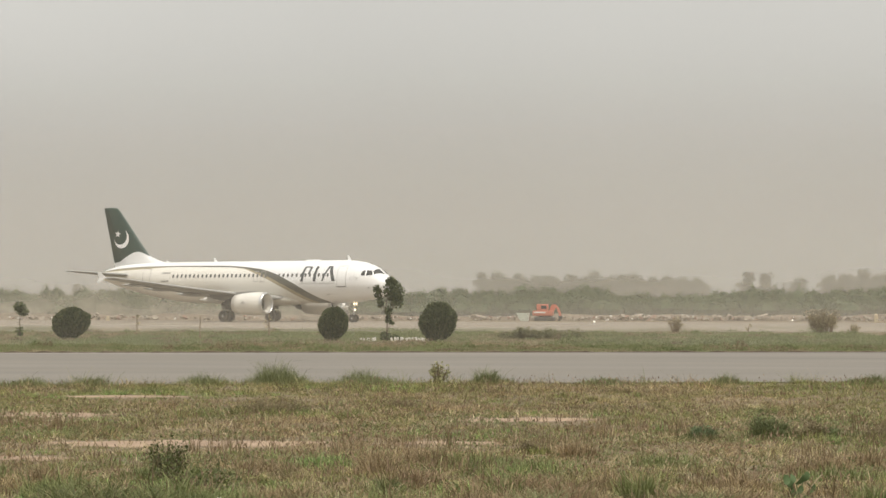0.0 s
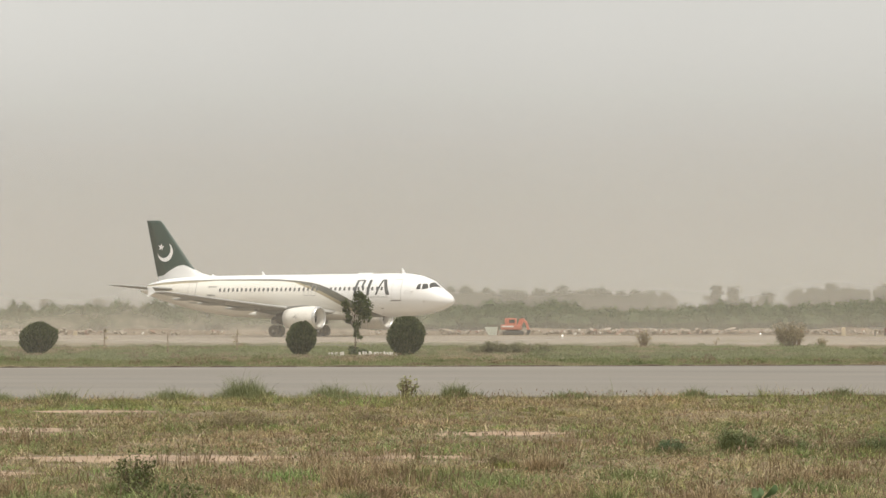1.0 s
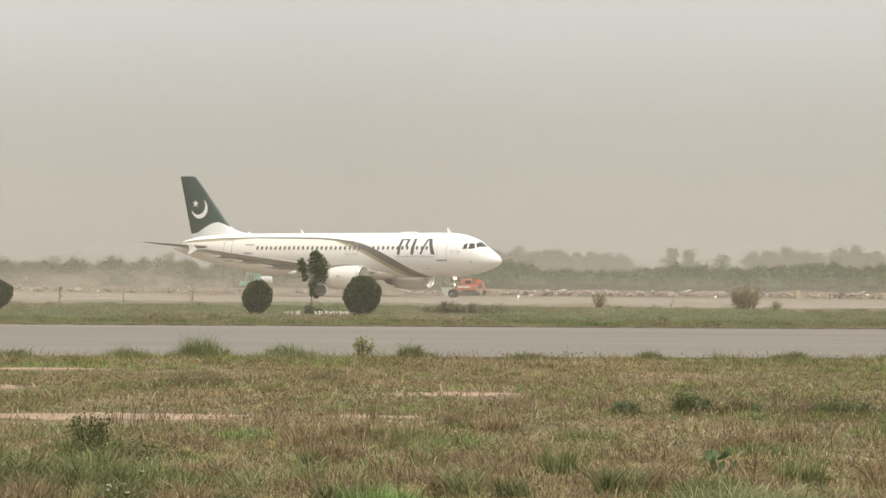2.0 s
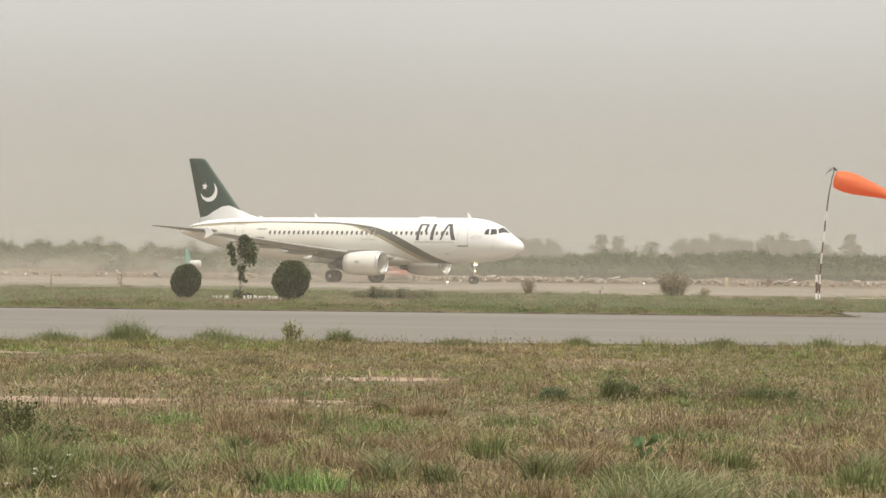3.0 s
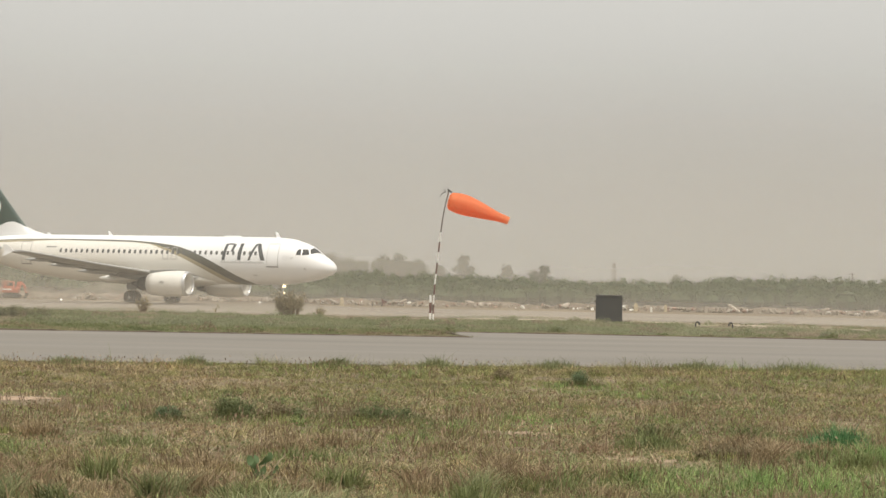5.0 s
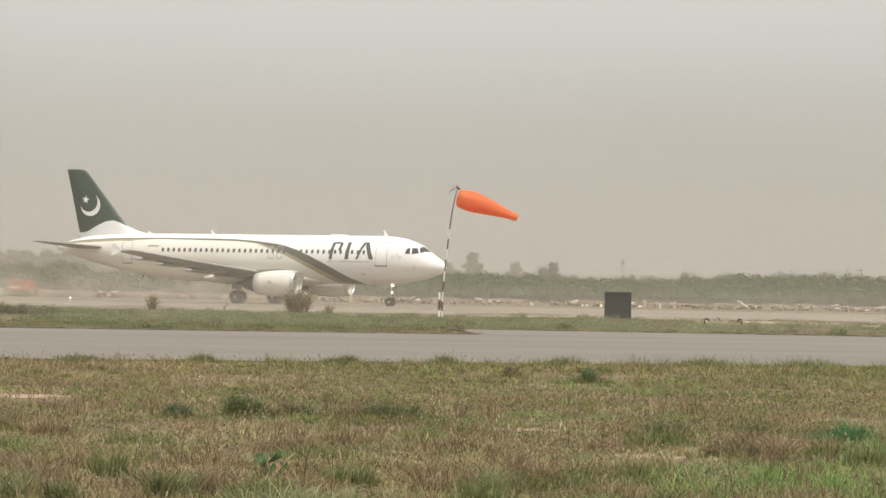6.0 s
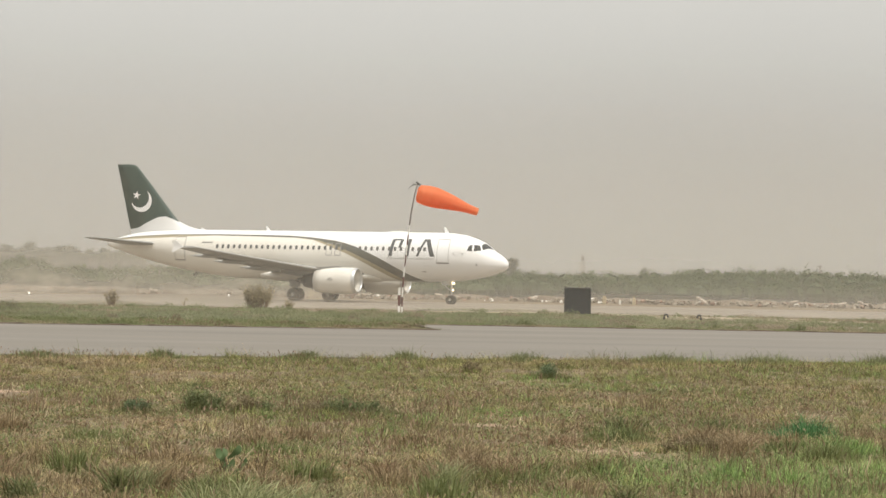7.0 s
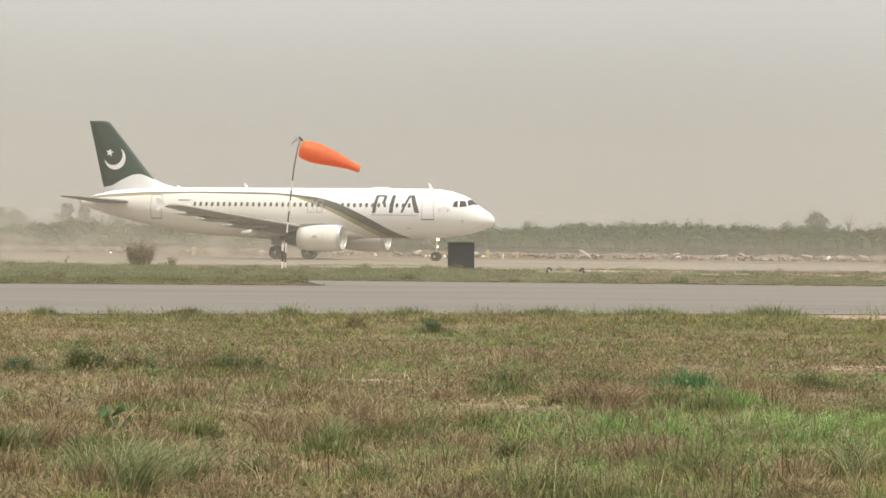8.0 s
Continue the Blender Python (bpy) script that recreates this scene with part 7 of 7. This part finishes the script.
for i, (x, y, n, reach, high) in enumerate(((2.75, 19.9, 200, 0.34, 0.27), (3.35, 20.2, 220, 0.40, 0.30), (3.7, 20.9, 160, 0.36, 0.25), (2.35, 20.6, 160, 0.36, 0.24), (3.0, 21.3, 170, 0.40, 0.22), (-1.15, 20.4, 220, 0.36, 0.33), (-0.8, 20.0, 170, 0.34, 0.28),
                                             (-1.5, 20.8, 170, 0.36, 0.27), (0.15, 19.8, 150, 0.34, 0.24), (0.75, 19.9, 150, 0.32, 0.22), (-2.2, 22.4, 150, 0.40, 0.20), (6.6, 24.9, 150, 0.36, 0.20), (4.7, 25.2, 150, 0.38, 0.18), (-3.9, 19.9, 170, 0.36, 0.24))):
    arching_clump(pose(x, y, 0), n, reach, high, 360 + i, "reddish tangle of dead bent grass in the near field", REDSTRAW, (0.0, 0.0), 0.006)
DARKBLADE = leafy("dark_green_blades", (0.075, 0.090, 0.035), (0.34, 0.36, 0.16), through_it=0.35)
for i, (x, y, n, reach, high) in enumerate(((0.15, 18.7, 140, 0.26, 0.30), (0.75, 18.3, 120, 0.24, 0.24), (-0.55, 18.2, 140, 0.30, 0.26), (-3.9, 18.4, 200, 0.42, 0.34), (-4.4, 19.2, 180, 0.40, 0.34), (-3.3, 17.3, 180, 0.38, 0.28), (-4.1, 17.9, 200, 0.40, 0.28), (-3.7, 18.9, 190, 0.40, 0.24), (-4.6, 18.6, 200, 0.42, 0.30), (-3.0, 18.2, 160, 0.36, 0.20), (-4.9, 19.8, 190, 0.42, 0.26), (-4.2, 20.3, 170, 0.38, 0.22), (-2.6, 17.4, 150, 0.34, 0.20), (1.9, 17.0, 130, 0.30, 0.20), (2.6, 16.6, 120, 0.28, 0.20),
                                             (3.9, 18.2, 120, 0.26, 0.22), (4.9, 16.5, 120, 0.30, 0.22), (6.1, 16.9, 150, 0.26, 0.28), (7.0, 27.8, 140, 0.4, 0.24), (6.2, 28.3, 140, 0.4, 0.22), (-1.9, 18.0, 120, 0.28, 0.22), (-2.4, 21.3, 120, 0.28, 0.22), (5.7, 26.9, 120, 0.24, 0.26))):
    arching_clump(pose(x, y, 0), n, reach, high, 340 + i, "dark green clump of bent blades in the near field", DARKBLADE, (0.0, 0.0), 0.009)


def fresh_blades():
    """Thin pale green shoots through the nearest grass."""
    rs = np.random.RandomState(91)
    n = 3600
    y = 15.2 + 8.5 * rs.rand(n)
    x = 1.5 + rs.rand(n) * (0.385 * y - 0.5)
    keep = value_noise(x, y, 0.8, 92) * np.clip((x - 1.0) / 2.5, 0.3, 1) + 0.15 * rs.randn(n) > 0.36
    x, y = x[keep], y[keep]
    g = [blades(rs, x, y, 0.07 + 0.10 * rs.rand(len(x)), np.full(len(x), 0.0045), 6, 0.10, 1.3, 0.5)]
    tagged(new("fresh_shoots", blade_mesh("fresh_shoots", g, SHOOTS)), "thin pale green shoots through the near grass", "grass", kind="stuff")


SHOOTS = leafy("pale_green_shoots", (0.17, 0.21, 0.075), (0.60, 0.64, 0.30), through_it=0.4)
fresh_blades()


def loose_straws():
    """Long pale straws bowed over the near grass, singly."""
    rnd = random.Random(31)
    for k in range(26):
        y = rnd.uniform(15.5, 25)
        x = rnd.uniform(-0.27, 0.37) * y
        arching_clump(pose(x, y, 0, 0, 0, rnd.uniform(0, 360)), rnd.choice((3, 5, 8)), rnd.uniform(0.2, 0.4), rnd.uniform(0.16, 0.34), 400 + k, "few long pale straws bowed over the grass", STRAWLEAF, (0.3, 0.0), 0.006)


loose_straws()


def white_flowers():
    rnd = random.Random(4)
    first = None
    for x, y in ((-3.4, 17.4), (-3.36, 17.7), (-3.45, 17.6), (-3.45, 18.9), (-3.38, 17.2), (-3.2, 17.0), (-3.4, 16.4)):
        m = pose(x, y, 0, 0, 0, rnd.uniform(0, 360))
        if first:
            copy_thing(first, m)
            continue
        first = root("white_flower", m, "small white wild flower in the grass", "flower", "wild flowers")
        bm = bmesh.new()
        tube(bm, [(0, 0, 0), (0.01, 0, 0.08), (0, 0, 0.16)], 0.003, 5)
        part("stem", bm, FLESHY, first)
        for k in range(5):
            bm = bmesh.new()
            mm = pose(0, 0, 0.16, 0, 0, k * 72) @ pose(0.011, 0, 0, 0, -25)
            vs = [bm.verts.new(mm @ Vector(p)) for p in ((-0.010, 0, 0), (0, -0.009, 0.002), (0.016, 0, 0.006), (0, 0.009, 0.002))]
            bm.faces.new(vs)
            part("petal", bm, STONEWHITE, first)


white_flowers()


def verge_litter():
    rnd = random.Random(6)
    for x, y in ((35.0, 111.2), (35.3, 110.8), (35.6, 111.4), (34.7, 110.6), (35.9, 110.9), (36.2, 111.5), (8.1, 99.5), (13.4, 104.5), (50.8, 124.0), (51.5, 123.0), (11.9, 100.0)):
        bm = bmesh.new()
        s = rnd.uniform(0.025, 0.045)
        loft(bm, [[(s * 1.5 * math.cos(q * math.tau / 7) * k * rnd.uniform(0.8, 1.2), s * math.sin(q * math.tau / 7) * k * rnd.uniform(0.8, 1.2), z) for q in range(7)] for k, z in ((1.0, -0.02), (0.9, s * 0.9), (0.5, s * 1.5))])
        thing("pale_stone", bm, STONEWHITE, pose(x, y, 0.0), "pale stone lying in the verge", "stone", "verge stones")


verge_litter()


# ---- dust raised by the engines, drifting along behind the airliner ----
def plume_material(name, strength, length, high):
    n = Nodes(name)
    c = n.add("ShaderNodeTexCoord")
    sp = n.add("ShaderNodeSeparateXYZ")
    n.join(c.outputs["Object"], sp.inputs[0])

    def span(v, a, b, lo, hi):
        mr = n.add("ShaderNodeMapRange")
        mr.interpolation_type = "SMOOTHSTEP"
        for i, w in ((1, a), (2, b), (3, lo), (4, hi)):
            mr.inputs[i].default_value = w
        n.join(v, mr.inputs[0])
        return mr.outputs[0]

    ends = n.math("MULTIPLY", span(sp.outputs[0], -length, -length * 0.6, 0.0, 1.0), span(sp.outputs[0], -length * 0.3, 0.0, 1.0, 0.0))
    up = span(sp.outputs[2], 0.3, high, 1.0, 0.0)
    puff = n.ramp(n.noise(0.16, 4.0, (1.0, 1.0, 2.2)), [(0.32, (0.25, 0.25, 0.25)), (0.68, (1.0, 1.0, 1.0))])
    alpha = n.math("MULTIPLY", n.math("MULTIPLY", n.math("MULTIPLY", ends, up), puff), strength)
    d, tr, clear = n.add("ShaderNodeBsdfDiffuse"), n.add("ShaderNodeBsdfTranslucent"), n.add("ShaderNodeBsdfTransparent")
    d.inputs[0].default_value = tr.inputs[0].default_value = (0.86, 0.79, 0.68, 1)
    half, ms = n.add("ShaderNodeMixShader", Fac=0.5), n.add("ShaderNodeMixShader")
    n.join(d.outputs[0], half.inputs[1])
    n.join(tr.outputs[0], half.inputs[2])
    n.join(alpha, ms.inputs[0])
    n.join(clear.outputs[0], ms.inputs[1])
    n.join(half.outputs[0], ms.inputs[2])
    n.join(ms.outputs[0], n.out.inputs[0])
    return n.m


def dust_plume(length, high, strength, label):
    bm = bmesh.new()
    rows = [[bm.verts.new((-length * k / 16, 1.2 * math.sin(k * 0.9), z * high)) for z in (0.005, 0.3, 0.65, 1.0)] for k in range(17)]
    for a, b in zip(rows, rows[1:]):
        for k in range(3):
            bm.faces.new((a[k], b[k], b[k + 1], a[k + 1]))
    return thing("dust_plume", bm, plume_material("raised_dust", strength, length, high), pose(0, 0, 0), label, "airborne dust", "dust plumes", "stuff", smooth=True)


PLUME_FAR = dust_plume(85, 5.5, 0.60, "tan dust blown up behind the taxiing airliner")
PLUME_NEAR = dust_plume(60, 3.2, 0.35, "thin tan dust trailing the taxiing airliner")


def motions():
    # the airliner rolls along a straight line, nose to the camera's side
    course = 27.89
    way = Vector((math.cos(radians(course)), -math.sin(radians(course)), 0))
    run = [(0.0, -29.19), (0.5, -24.17), (1.0, -19.18), (2.5, -4.48), (3.0, 0.33), (3.5, 5.16), (4.0, 10.0), (4.5, 14.80), (5.0, 19.50), (6.5, 33.47), (7.0, 38.05), (7.5, 42.57), (8.0, 47.01)]
    rows = []
    for t, s in run:
        p = Vector((0, 222.2, 0)) + way * s
        rows.append((t, pose(p.x, p.y, 0, 0, 0, -course)))
    walk(AIRLINER, rows)
    for ob, aft, side in ((PLUME_FAR, 10.0, 21.0), (PLUME_NEAR, 41.0, -2.0)):
        walk(ob, [(t, pm @ Matrix.Translation((-aft, side, 0))) for t, pm in rows])

    def rolled(t):
        for (t0, s0), (t1, s1) in zip(run, run[1:]):
            if t <= t1:
                return s0 + (s1 - s0) * (t - t0) / (t1 - t0)
        return run[-1][1]

    for ob, r in WHEELS:
        hub = ob.matrix_basis.translation.copy()
        rows = []
        for k in range(241):
            t = k / 30
            rows.append((t, Matrix.Translation(hub) @ Matrix.Rotation((rolled(t) - rolled(0)) / r, 4, "Y")))
        walk(ob, rows)

    # the sock: each ring follows the one before it, drooping and waving in the gusts
    gusts = [(0.0, 13, 20), (1.4, 11, 18), (2.5, 14, 20), (3.0, 14, 21), (3.5, 13, 19), (4.0, 6, 11), (4.5, 16, 24), (5.0, 14, 21), (5.6, 11, 18), (6.2, 15, 22), (6.5, 13, 20), (7.0, 12, 19), (7.5, 14, 21), (8.0, 14, 21)]

    def gust(t):
        for p, q in zip(gusts, gusts[1:]):
            if t <= q[0]:
                f = (t - p[0]) / (q[0] - p[0])
                return p[1] + (q[1] - p[1]) * f, p[2] + (q[2] - p[2]) * f
        return gusts[-1][1:]

    tracks = [[] for _ in SOCK]
    for k in range(81):
        t = k / 10
        a0, a1 = gust(t)
        here = Vector((0.90, 0, 6.86))
        for i in range(len(SOCK)):
            f = i / (len(SOCK) - 1)
            droop = a0 + (a1 - a0) * f + 2.0 * f * math.sin(t * 7.0 - i * 0.9)
            swing = 3.0 * f * math.sin(t * 4.3 - i * 0.7)
            m = Matrix.Translation(here) @ pose(0, 0, 0, 0, droop, swing)
            tracks[i].append((t, m))
            here = m @ Vector((SOCK_STEP, 0, 0))
    for ob, rows in zip(SOCK, tracks):
        walk(ob, rows)


motions()
